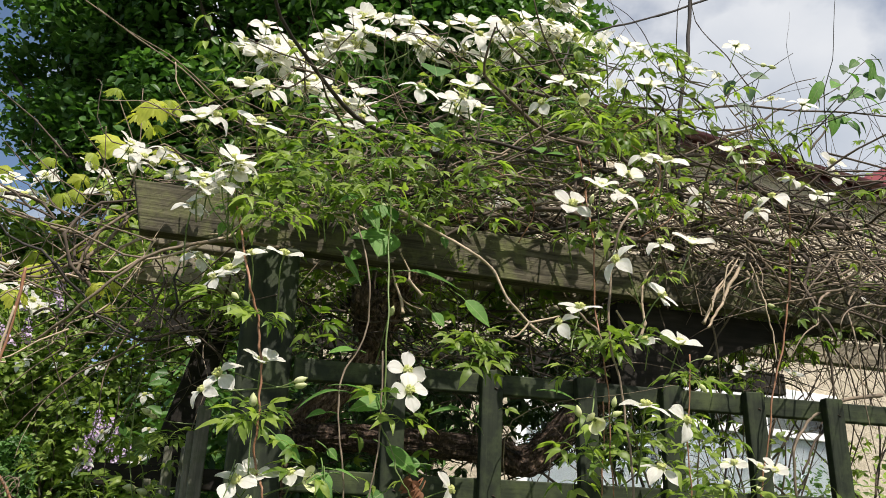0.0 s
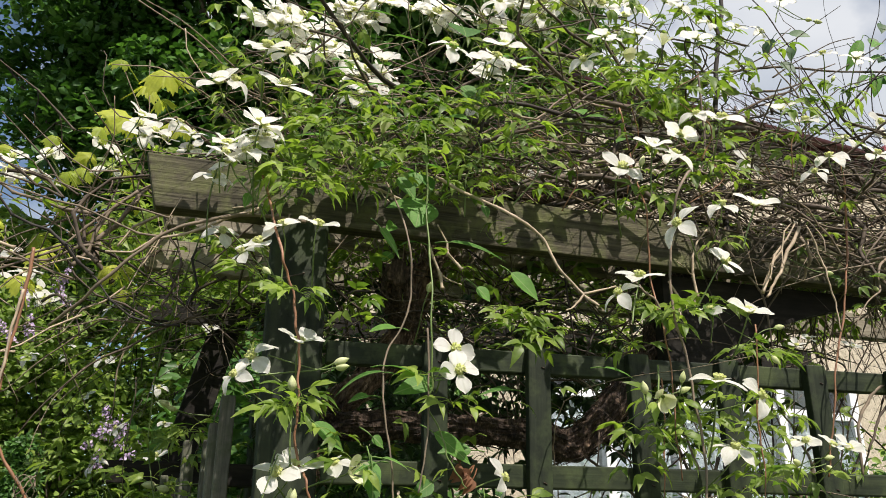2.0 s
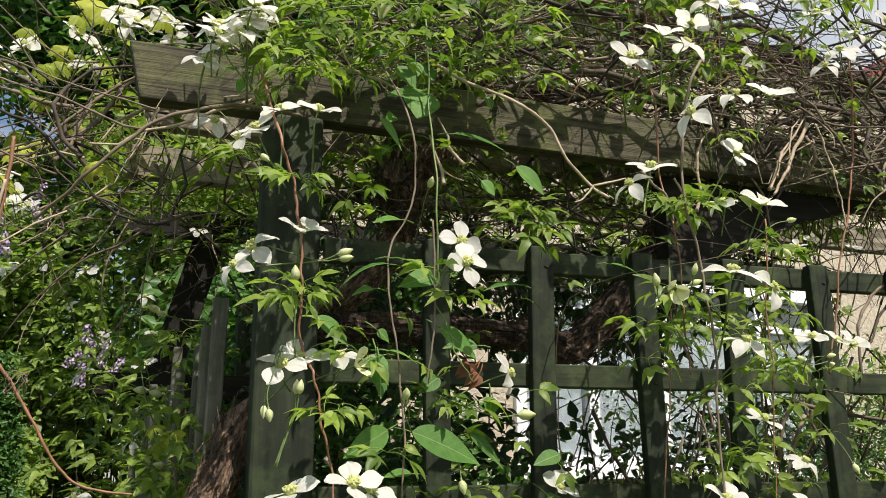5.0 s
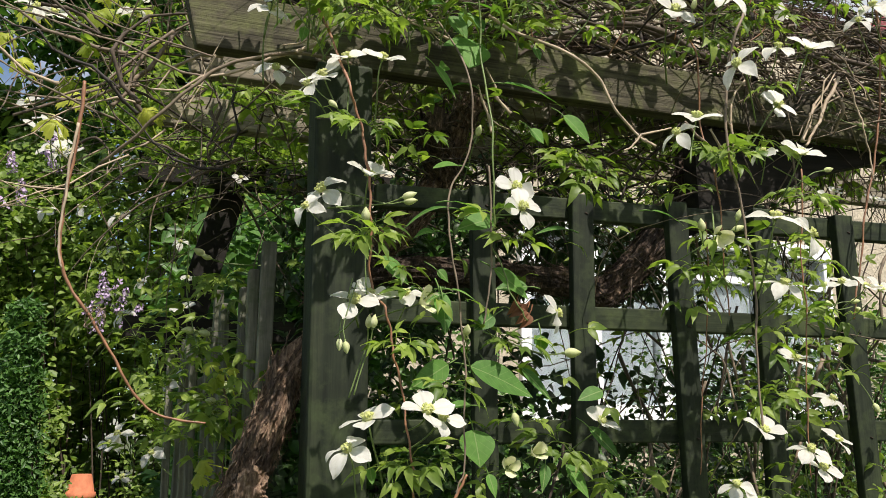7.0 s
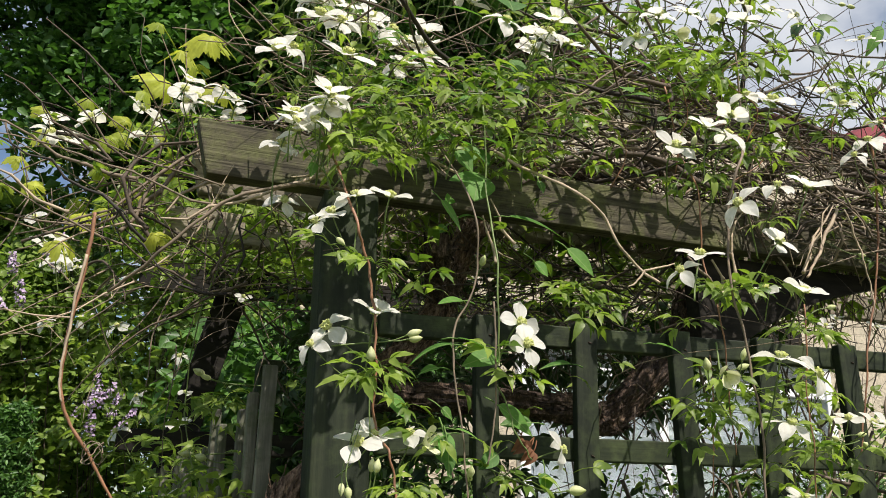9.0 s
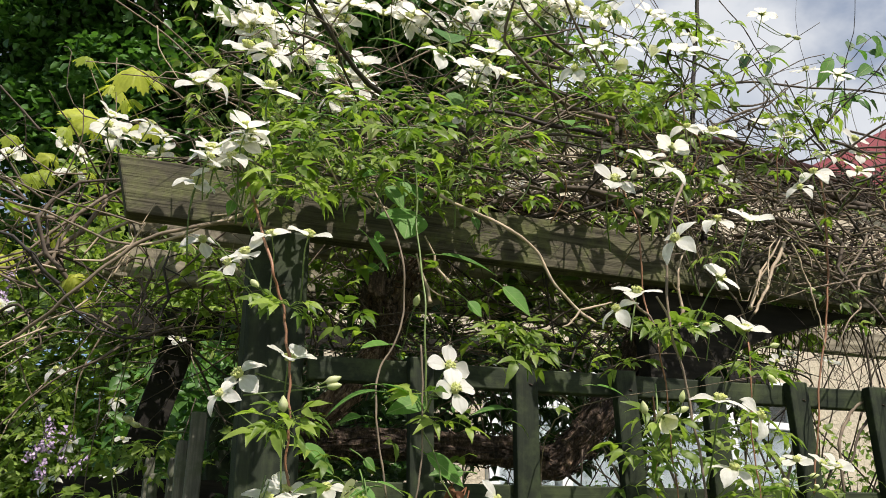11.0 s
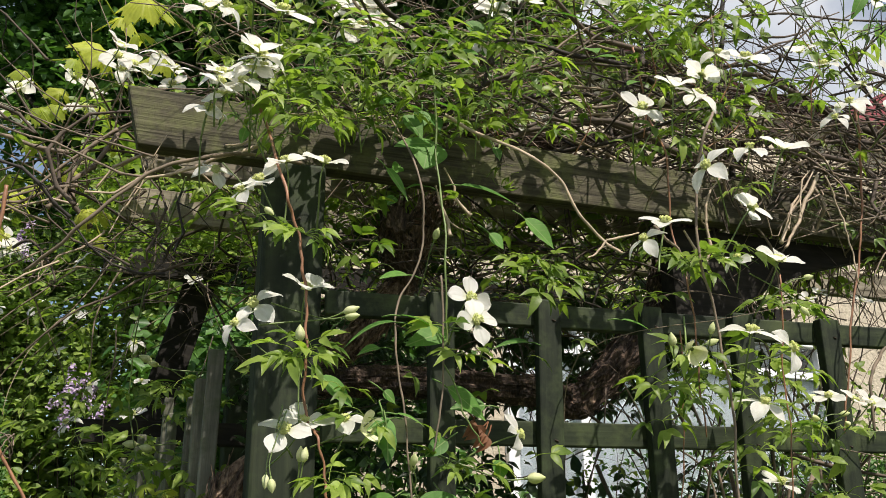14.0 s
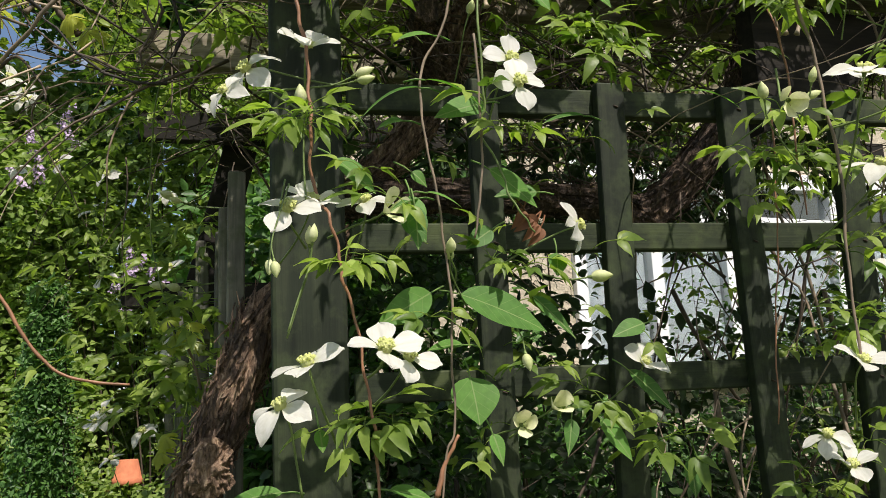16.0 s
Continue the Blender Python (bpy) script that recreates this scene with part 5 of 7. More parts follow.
# the rambling mass of old stems
def tangle(count, name, mat, box, drift, length, r, sag, label, seed, sides=5):
    """Crooked old stems; those before the front beam stay above its top edge."""
    g = np.random.default_rng(seed)
    h = Heap()
    (u0, u1), (v0, v1), (z0, z1) = box
    for i in range(count):
        p = np.array([g.uniform(u0, u1), g.uniform(v0, v1), z0 + (z1 - z0) * g.uniform(0, 1) ** 1.3])
        d = unit(np.array(drift) * g.choice([-1, 1]) + g.normal(0, 0.42, 3) * np.array([0.7, 0.8, 0.6]))
        ln, pts, q = g.uniform(*length), [], p.copy()
        steps = 8
        bend = g.normal(0, 0.3, 3)
        for k in range(steps + 1):
            pts.append(q.copy())
            kink = 0.55 if g.random() < 0.22 else 0.10
            d = unit(d + bend * 0.22 + g.normal(0, kink, 3) + np.array([0, 0, -sag * 0.16]))
            q = q + d * ln / steps
            if q[1] < 0.06 and 0.02 < q[0] < 1.06 and z0 > 2.0 and q[2] < 2.107:
                q[2] = 2.107 + 0.012 * g.random()
                d[2] = abs(d[2]) * 0.4
        rr = r[0] + (r[1] * 1.45 - r[0]) * g.random() ** 1.8
        h.add(*tube(smooth_path(pts, 2), rr, rr * 0.3, sides if rr > 0.0022 else 4, 0.06, g))
    return part(name, h.mesh(name, mat), clematis, label, kind="stuff")


tangle(230, "tangle", STEM_WOODY, ((0.0, 2.0), (0.0, 0.55), (2.10, 2.27)), (1, 0.1, 0.0), (0.2, 0.6), (0.0008, 0.0024), 0.35, "tangled brown clematis stems on top of the beams", 31)
tangle(190, "tangle", STEM_WOODY, ((0.40, 1.55), (-0.03, 0.24), (2.11, 2.30)), (1, 0.1, 0.25), (0.10, 0.36), (0.0007, 0.0021), 0.1, "short crooked brown twigs over the beam", 41)
tangle(36, "tangle", STEM_WOODY, ((0.4, 1.5), (0.02, 0.2), (2.11, 2.25)), (0.2, 0.1, 1), (0.12, 0.3), (0.0008, 0.002), -0.2, "upright brown twigs over the beam", 42)
tangle(22, "tangle", STEM_BLACK, ((0.95, 1.75), (0.02, 0.3), (2.14, 2.32)), (1, 0.1, 0.1), (0.15, 0.5), (0.0007, 0.0020), 0.2, "dark dry twigs against the sky", 43)
tangle(44, "tangle", STEM_WOODY, ((0.35, 1.7), (0.02, 0.15), (2.12, 2.34)), (1, 0.1, 0.08), (0.25, 0.5), (0.0014, 0.0026), 0.3, "fine brown clematis twigs before the beam", 37)
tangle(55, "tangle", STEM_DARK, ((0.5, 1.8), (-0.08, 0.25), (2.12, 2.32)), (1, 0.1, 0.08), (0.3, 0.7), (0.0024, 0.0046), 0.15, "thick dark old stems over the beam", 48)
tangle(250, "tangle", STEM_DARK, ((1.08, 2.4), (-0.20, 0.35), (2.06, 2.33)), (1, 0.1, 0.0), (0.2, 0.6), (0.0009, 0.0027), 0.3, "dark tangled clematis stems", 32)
# stems added over the rear to darken the pergola's underside
tangle(180, "tangle", STEM_DARK, ((0.0, 2.2), (0.5, 1.4), (2.08, 2.30)), (1, 0.3, 0.0), (0.3, 0.8), (0.001, 0.003), 0.2, "dark stems added over the rear to darken the inside", 39)
tangle(120, "tangle", STEM_DARK, ((0.42, 1.0), (0.06, 0.5), (1.84, 2.03)), (1, 0.2, 0.0), (0.2, 0.5), (0.0007, 0.0022), 0.2, "stems under the beams, shade put into their colour", 33)
tangle(26, "tangle", STEM_WOODY, ((-0.34, 0.06), (0.02, 0.4), (1.84, 2.08)), (0.8, -0.1, 0.7), (0.12, 0.4), (0.0007, 0.0018), 0.6, "brown stems arching beyond the beam ends", 34)
tangle(12, "tangle", STEM_DARK, ((-0.15, 0.20), (0.02, 0.4), (1.78, 1.98)), (1, 0.1, 0.2), (0.15, 0.4), (0.0008, 0.0025), 0.9, "dark stems beside the post", 38)
tangle(70, "tangle", STEM_WOODY, ((0.80, 1.6), (0.06, 0.35), (1.05, 1.7)), (0.12, 0.0, 1), (0.4, 0.9), (0.0014, 0.0038), 0.0, "brown upright stems behind the trellis", 47)
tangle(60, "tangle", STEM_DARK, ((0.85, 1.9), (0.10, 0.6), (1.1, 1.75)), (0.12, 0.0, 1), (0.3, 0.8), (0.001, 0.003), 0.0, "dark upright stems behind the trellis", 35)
tangle(14, "tangle", STEM_WOODY, ((0.0, 0.20), (0.15, 0.4), (1.75, 2.0)), (0.15, 0.0, 1), (0.15, 0.35), (0.0006, 0.0014), 0.0, "brown stems hanging beside the post", 36)
tangle(80, "tangle", STEM_WOODY, ((0.55, 1.25), (-0.05, 0.25), (2.24, 2.54)), (1, 0.1, 0.05), (0.15, 0.5), (0.0008, 0.0024), 0.1, "crooked twigs in the crown of the climber", 44)
tangle(130, "tangle", STEM_WOODY, ((1.00, 1.8), (-0.16, -0.01), (2.02, 2.20)), (1, 0.0, 0.25), (0.15, 0.45), (0.0008, 0.0026), 0.2, "dark stems drooping over the beam", 45)
tangle(70, "tangle", STEM_WOODY, ((0.15, 0.7), (-0.06, 0.2), (2.12, 2.40)), (1, -0.1, 0.3), (0.12, 0.45), (0.0008, 0.0024), 0.1, "brown twigs between the blossoms", 46)
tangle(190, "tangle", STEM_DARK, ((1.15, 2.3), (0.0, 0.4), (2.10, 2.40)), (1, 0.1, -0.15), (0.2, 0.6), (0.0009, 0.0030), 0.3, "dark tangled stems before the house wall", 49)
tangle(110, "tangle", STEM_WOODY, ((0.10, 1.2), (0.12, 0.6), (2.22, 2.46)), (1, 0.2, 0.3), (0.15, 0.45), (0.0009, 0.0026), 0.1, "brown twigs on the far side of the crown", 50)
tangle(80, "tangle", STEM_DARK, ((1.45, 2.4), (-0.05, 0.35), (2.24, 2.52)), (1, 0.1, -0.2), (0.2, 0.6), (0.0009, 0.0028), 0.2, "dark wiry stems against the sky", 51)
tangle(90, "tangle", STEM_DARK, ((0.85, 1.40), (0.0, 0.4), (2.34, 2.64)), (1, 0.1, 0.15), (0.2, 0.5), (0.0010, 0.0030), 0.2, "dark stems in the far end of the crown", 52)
# the thick old stems that loop round the beam ends
def old_stem(r, mat, points):
    gnarled(points, r * 0.8, mat, 2)


old_stem(0.0046, STEM_DARK, ((0.06, 0.09, 2.105), (0.005, 0.05, 2.084), (-0.041, 0.05, 2.068), (-0.084, 0.05, 2.032), (-0.100, 0.05, 1.997), (-0.095, 0.05, 1.969), (-0.075, 0.05, 1.931), (-0.051, 0.05, 1.910)))
old_stem(0.0036, STEM_BLACK, ((-0.30, 0.0, 2.02), (-0.248, 0.0, 1.995), (-0.206, 0.0, 1.982), (-0.168, 0.0, 1.956), (-0.120, 0.0, 1.940), (-0.085, 0.0, 1.904), (-0.05, 0.03, 1.88)))
old_stem(0.0044, STEM_WOODY, ((0.05, 0.10, 2.103), (0.012, 0.10, 2.086), (-0.025, 0.10, 2.054), (-0.061, 0.10, 1.993), (-0.081, 0.10, 1.950), (-0.115, 0.10, 1.892)))
old_stem(0.0020, STEM_WOODY, ((-0.24, 0.0, 2.06), (-0.160, 0.0, 2.037), (-0.078, 0.0, 2.010), (-0.010, -0.01, 1.998), (0.060, -0.01, 1.978)))
old_stem(0.0030, STEM_BLACK, ((-0.12, 0.1, 1.96), (-0.078, 0.1, 1.918), (-0.040, 0.1, 1.878), (0.003, 0.1, 1.845), (0.058, 0.1, 1.832), (0.09, 0.12, 1.84)))
old_stem(0.0017, STEM_TAN, ((0.062, -0.008, 2.020), (0.034, -0.01, 1.942), (0.000, 0.0, 1.865)))
old_stem(0.0019, STEM_TAN, ((-0.29, 0.0, 1.752), (-0.221, 0.0, 1.751), (-0.157, 0.0, 1.750), (-0.12, 0.02, 1.748)))
old_stem(0.0019, STEM_TAN, ((-0.28, 0.0, 1.69), (-0.217, 0.0, 1.721), (-0.177, 0.0, 1.745), (-0.10, 0.03, 1.80), (-0.04, 0.05, 1.84)))
old_stem(0.0026, STEM_WOODY, ((-0.34, 0.05, 2.00), (-0.247, 0.05, 1.945), (-0.176, 0.05, 1.914), (-0.143, 0.05, 1.895), (-0.08, 0.08, 1.89)))
old_stem(0.0030, STEM_DARK, ((0.02, 0.2, 2.08), (0.06, 0.14, 1.99), (0.07, 0.12, 1.93), (0.05, 0.12, 1.88)))
old_stem(0.0034, STEM_BLACK, ((0.12, 0.15, 2.0), (0.09, 0.10, 1.95), (0.10, 0.09, 1.90), (0.08, 0.1, 1.84)))
def leaf_cloud(name, count, box, size, seed, big, label, keep=None, up=1.0, mat=LEAF):
    g = np.random.default_rng(seed)
    (u0, u1), (v0, v1), (z0, z1) = box
    p = np.stack([g.uniform(u0, u1, count * 3), g.uniform(v0, v1, count * 3), g.uniform(z0, z1, count * 3)], 1)
    if keep is not None:
        p = p[keep(p)]
    p = p[~((p[:, 0] < 0.075) & (p[:, 2] > 1.23) & (p[:, 2] < 1.37))]      # gap kept so the camera sees the pot past the trunk
    # clumping
    k = np.array([noise.noise(Vector(q) * 7.0) for q in p])
    p = p[k > -0.12][:count]
    m = len(p)
    lean = -0.85 if z0 > 2.05 and v0 < 0.3 else -0.3      # the crown's leaves are tipped toward the camera to look brighter
    nrm = g.normal(0, 0.45, (m, 3)) + np.array([0, lean, up])
    hd = g.normal(0, 1, (m, 3)) * np.array([1, 1, 0.6])
    return scatter(name, trio_template(seed, big), p, nrm, hd, g.uniform(*size, m) * 0.86, mat, clematis, label)


TOP = lambda q: (q[:, 2] < 1.45 + (0.50 + 0.07 * (q[:, 0] > 0.5)) * (1.32 + 0.95 * q[:, 1] + 0.3 * q[:, 0])) & (q[:, 2] > np.where(q[:, 0] > 0.52, 2.27, 2.13))
leaf_cloud("foliage", 24, ((0.19, 0.42), (-0.12, -0.02), (2.04, 2.16)), (0.6, 1.05), 68, 0.036, "clematis leaves hanging over the beam")
leaf_cloud("foliage", 22, ((0.40, 0.62), (-0.12, -0.03), (2.01, 2.15)), (0.6, 1.05), 74, 0.036, "clematis leaves hanging over the beam")
leaf_cloud("foliage", 60, ((0.10, 0.34), (-0.06, 0.14), (2.20, 2.46)), (0.7, 1.15), 75, 0.036, "clematis leaves on the flank of the crown")
leaf_cloud("foliage", 240, ((0.06, 1.0), (0.14, 0.62), (2.24, 2.80)), (0.9, 1.4), 77, 0.038, "clematis leaves on the far side of the crown", TOP)
leaf_cloud("foliage", 84, ((0.0, 1.30), (-0.10, 0.20), (2.13, 2.48)), (0.8, 1.3), 51, 0.038, "green clematis leaves over the beam", TOP)
leaf_cloud("foliage", 90, ((0.56, 1.25), (-0.05, 0.25), (2.36, 2.54)), (0.7, 1.15), 64, 0.038, "clematis leaves in the crown of the climber")
leaf_cloud("foliage", 34, ((0.16, 0.62), (-0.16, 0.0), (2.10, 2.34)), (0.7, 1.1), 65, 0.036, "sunlit clematis leaves over the beam", TOP)
leaf_cloud("foliage", 120, ((1.15, 2.0), (-0.2, 0.2), (2.06, 2.36)), (0.6, 1.0), 52, 0.036, "sparse clematis leaves over the beam")
# leaves added above the brace to keep the sun off it
leaf_cloud("foliage", 400, ((-0.15, 0.6), (0.85, 1.5), (2.27, 2.38)), (0.9, 1.5), 71, 0.040, "leaves added on the rear beams to shade the brace")
# leaf cover added over the rear so the inside falls into shade
leaf_cloud("foliage", 1500, ((-0.1, 2.0), (0.45, 1.4), (2.10, 2.36)), (0.8, 1.4), 60, 0.040, "clematis leaves added over the rear to shade the inside")
# clematis leaves whose colour carries the shade below the beams
leaf_cloud("foliage", 1000, ((0.32, 1.7), (0.55, 1.3), (1.78, 2.12)), (0.9, 1.6), 61, 0.038, "clematis leaves with shade put into their colour", mat=LEAF_SHADE)
leaf_cloud("foliage", 150, ((0.80, 1.38), (0.10, 0.45), (2.38, 2.80)), (0.9, 1.4), 78, 0.038, "clematis leaves at the far end of the crown", lambda q: q[:, 2] < 2.64 + 0.75 * (q[:, 1] - 0.1) - 0.50 * (q[:, 0] - 1.0))
leaf_cloud("foliage", 60, ((0.70, 1.24), (0.0, 0.25), (2.46, 2.66)), (0.7, 1.2), 69, 0.036, "clematis leaves rising against the sky")
leaf_cloud("foliage", 150, ((0.60, 0.90), (0.45, 0.9), (1.40, 1.80)), (0.8, 1.3), 76, 0.040, "leaves beyond the trellis, shade put into their colour", mat=LEAF_SHADE)
leaf_cloud("foliage", 260, ((0.30, 0.58), (0.30, 0.9), (1.0, 1.85)), (0.7, 1.2), 62, 0.038, "leaves beyond the trellis, shade put into their colour", mat=LEAF_SHADE)
leaf_cloud("foliage", 40, ((0.25, 1.4), (0.06, 0.35), (1.84, 2.02)), (0.6, 1.1), 53, 0.036, "shaded clematis leaves under the beam")
leaf_cloud("foliage", 520, ((0.95, 1.9), (0.06, 0.45), (1.1, 1.86)), (0.5, 0.95), 54, 0.034, "clematis leaves behind the trellis")
leaf_cloud("foliage", 50, ((0.85, 1.35), (-0.24, -0.05), (1.1, 1.70)), (0.5, 0.95), 55, 0.036, "clematis leaves before the trellis")
leaf_cloud("foliage", 150, ((-0.22, 0.12), (0.40, 0.95), (1.1, 1.90)), (0.7, 1.2), 56, 0.036, "clematis leaves on the side trellis", lambda q: np.where(q[:, 0] > -0.02, q[:, 2] < 1.70, q[:, 2] > 1.62))
leaf_cloud("foliage", 50, ((-0.6, 0.1), (0.0, 0.45), (1.85, 2.2)), (0.55, 0.95), 57, 0.034, "sparse leaves on arching stems")
leaf_cloud("foliage", 36, ((0.31, 0.62), (-0.24, -0.09), (1.30, 1.92)), (0.6, 1.0), 66, 0.036, "clematis leaves between post and trellis")
leaf_cloud("foliage", 100, ((-0.06, 0.15), (0.10, 0.35), (1.22, 1.70)), (0.6, 1.0), 67, 0.038, "sunlit clematis leaves beside the trunk")
leaf_cloud("foliage", 30, ((0.80, 1.4), (-0.28, 0.0), (1.02, 1.30)), (0.6, 1.1), 58, 0.038, "clematis leaves low on the trellis")
leaf_cloud("foliage", 50, ((0.2, 0.9), (0.10, 0.5), (1.1, 1.75)), (0.6, 1.0), 59, 0.036, "shaded leaves behind the trellis")

# leaf mat out of view behind the beam, added to keep sun out
leaf_cloud("foliage", 870, ((0.30, 2.0), (0.16, 0.62), (2.11, 2.22)), (1.0, 1.6), 72, 0.042, "unseen leaf mat added behind the beam to block the sun")

leaf_cloud("foliage", 130, ((0.80, 1.22), (-0.12, 0.22), (2.28, 2.56)), (0.7, 1.1), 73, 0.036, "clematis leaves among the upper twigs")

# leaf mass added to stand in for deep shade, its colour darkened
g_d = np.random.default_rng(90)
undergrowth = empty("shrub", UV, "shrub added to stand in for the shade under the pergola", "shrub")
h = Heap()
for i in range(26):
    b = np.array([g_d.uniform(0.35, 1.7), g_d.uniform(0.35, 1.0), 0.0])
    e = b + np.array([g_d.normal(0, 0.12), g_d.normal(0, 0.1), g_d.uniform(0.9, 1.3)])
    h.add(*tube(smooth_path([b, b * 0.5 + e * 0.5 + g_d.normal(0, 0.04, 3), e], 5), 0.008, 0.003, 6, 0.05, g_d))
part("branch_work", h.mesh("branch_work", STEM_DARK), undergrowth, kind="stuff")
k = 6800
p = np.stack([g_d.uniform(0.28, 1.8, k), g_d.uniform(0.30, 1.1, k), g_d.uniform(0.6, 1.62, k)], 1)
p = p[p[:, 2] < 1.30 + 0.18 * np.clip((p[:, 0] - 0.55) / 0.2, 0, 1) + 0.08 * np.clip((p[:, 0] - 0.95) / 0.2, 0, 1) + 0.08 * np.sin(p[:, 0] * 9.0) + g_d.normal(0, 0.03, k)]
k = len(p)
scatter("foliage", blade(0.036, 0.020, OVATE, 0.3, 0.4, 3), p, g_d.normal(0, 0.5, (k, 3)) + np.array([0, -0.4, 0.8]), g_d.normal(0, 1, (k, 3)), g_d.uniform(0.7, 1.3, k), LEAF_SHADE, undergrowth, "small leaves darkened to stand in for shade")

# ---- broad-leaved climber between post and trellis ----
broad = empty("climber", UV, "climber with large smooth ovate leaves before the trellis", "climbing plant")
stem("stem", ((0.36, -0.1, 2.1), (0.376, -0.260, 1.908), (0.383, -0.260, 1.817), (0.375, -0.260, 1.772), (0.351, -0.260, 1.726), (0.344, -0.270, 1.670), (0.353, -0.270, 1.610), (0.360, -0.270, 1.553), (0.366, -0.270, 1.485), (0.364, -0.270, 1.419), (0.363, -0.270, 1.354), (0.350, -0.270, 1.308), (0.33, -0.28, 1.1)), 0.0019, 0.0016, STEM_WOODY, broad, "grey-brown twining stem")
stem("stem", ((0.408, -0.260, 1.765), (0.411, -0.260, 1.677), (0.407, -0.260, 1.597), (0.397, -0.260, 1.543),), 0.0020, 0.0016, STEM_WOODY, broad)
stem("stem", ((0.342, -0.270, 1.293), (0.353, -0.270, 1.324), (0.367, -0.270, 1.349),), 0.0036, 0.002, STEM_RED, broad)


def broad_leaf(u, v, z, heading, normal, length, width, shape=OVATE, mat=None, parent=None, fold=0.18, droop=0.25, name="leaf"):
    vv, ff = blade(length, width, shape, fold, droop, 14, wave=0.012)
    hp = Heap()
    hp.add(vv, ff)
    hp.add(*tube([(-0.022, 0, -0.004), (-0.01, 0, -0.0005), (0.002, 0, -0.0006)], 0.0011, 0.0009, 5))
    n, hd = unit(normal), unit(heading)
    y = unit(np.cross(n, hd))
    x = np.cross(y, n)
    m = Matrix(((x[0], y[0], n[0], u), (x[1], y[1], n[1], v), (x[2], y[2], n[2], z), (0, 0, 0, 1)))
    part(name, hp.mesh(name, mat or LEAF_BROAD), parent or broad, m=m)


FLAT, TOWARD = (0.05, -0.55, 0.9), (0.05, -0.95, 0.35)
broad_leaf(0.385, -0.240, 1.488, (0.94, -0.15, -0.33), (0.1, -0.8, 0.6), 0.101, 0.051, OVATE, fold=0.14, droop=0.2)
broad_leaf(0.397, -0.220, 1.405, (0.04, -0.15, -1.00), (0.1, -0.95, 0.4), 0.052, 0.054, OVATE, fold=0.12, droop=0.15)
broad_leaf(0.328, -0.290, 1.568, (-0.02, -0.15, -1.00), TOWARD, 0.048, 0.021, OVATE, fold=0.25, droop=0.2)
broad_leaf(0.345, -0.270, 1.697, (-0.99, -0.15, 0.12), (0.0, -0.45, 1.0), 0.074, 0.016, LANCE, fold=0.2, droop=0.9)
broad_leaf(0.349, -0.270, 1.706, (0.95, -0.15, 0.30), (0.0, -0.4, 1.0), 0.078, 0.015, LANCE, fold=0.2, droop=0.7)
broad_leaf(0.424, -0.240, 1.696, (-0.92, -0.15, -0.38), (0.1, -0.85, 0.5), 0.068, 0.031, OVATE, fold=0.15, droop=0.2)
broad_leaf(0.640, -0.150, 1.464, (-0.96, -0.15, -0.29), (0.0, -0.8, 0.6), 0.049, 0.026, OVATE, fold=0.15, droop=0.2)
broad_leaf(0.573, -0.150, 1.355, (0.54, -0.15, -0.84), TOWARD, 0.060, 0.023, OVATE, fold=0.25, droop=0.2)
broad_leaf(0.619, -0.140, 1.410, (0.71, -0.15, -0.70), TOWARD, 0.073, 0.022, OVATE, fold=0.3, droop=0.2)
broad_leaf(0.714, -0.100, 1.300, (-0.11, -0.15, -0.99), TOWARD, 0.048, 0.027, OVATE, fold=0.25, droop=0.15)
broad_leaf(0.512, -0.200, 1.539, (-0.15, -0.15, -0.99), TOWARD, 0.029, 0.023, OVATE, fold=0.15, droop=0.2)
broad_leaf(0.480, -0.200, 1.491, (0.68, -0.15, -0.73), TOWARD, 0.068, 0.018, LANCE, fold=0.3, droop=0.2)
broad_leaf(0.354, -0.240, 1.490, (-0.86, -0.15, -0.51), (0.3, -0.9, 0.3), 0.076, 0.032, OVATE, fold=0.15, droop=0.2)
broad_leaf(0.430, -0.220, 1.561, (-0.82, -0.15, -0.57), TOWARD, 0.040, 0.023, OVATE, fold=0.2, droop=0.2)
broad_leaf(0.493, -0.200, 1.609, (-1.00, -0.15, 0.04), (0.0, -0.8, 0.6), 0.051, 0.027, OVATE, fold=0.2, droop=0.2)
broad_leaf(0.418, -0.220, 1.347, (0.21, -0.15, -0.98), TOWARD, 0.035, 0.017, LANCE, fold=0.25, droop=0.2)
broad_leaf(0.524, -0.180, 1.357, (-0.28, -0.15, -0.96), TOWARD, 0.043, 0.019, LANCE, fold=0.25, droop=0.2)
broad_leaf(0.207, -0.200, 1.302, (-1.00, -0.15, 0.02), FLAT, 0.059, 0.024, OVATE, fold=0.2, droop=0.3)
broad_leaf(0.296, -0.280, 1.304, (0.98, -0.15, -0.21), FLAT, 0.046, 0.020, OVATE, fold=0.2, droop=0.3)
broad_leaf(0.231, -0.300, 1.361, (0.10, -0.15, -0.99), TOWARD, 0.021, 0.013, OVATE, fold=0.25, droop=0.2)
broad_leaf(0.385, -0.240, 1.437, (-0.99, -0.15, 0.17), FLAT, 0.038, 0.020, OVATE, fold=0.2, droop=0.3)
broad_leaf(0.335, -0.280, 1.578, (-0.79, -0.15, -0.61), FLAT, 0.041, 0.009, LANCE, fold=0.3, droop=0.5)
broad_leaf(0.343, -0.280, 1.584, (0.99, -0.15, -0.16), FLAT, 0.042, 0.009, LANCE, fold=0.3, droop=0.5)
broad_leaf(0.550, -0.220, 1.695, (-1.00, -0.15, 0.00), FLAT, 0.056, 0.018, LANCE, fold=0.25, droop=0.4)
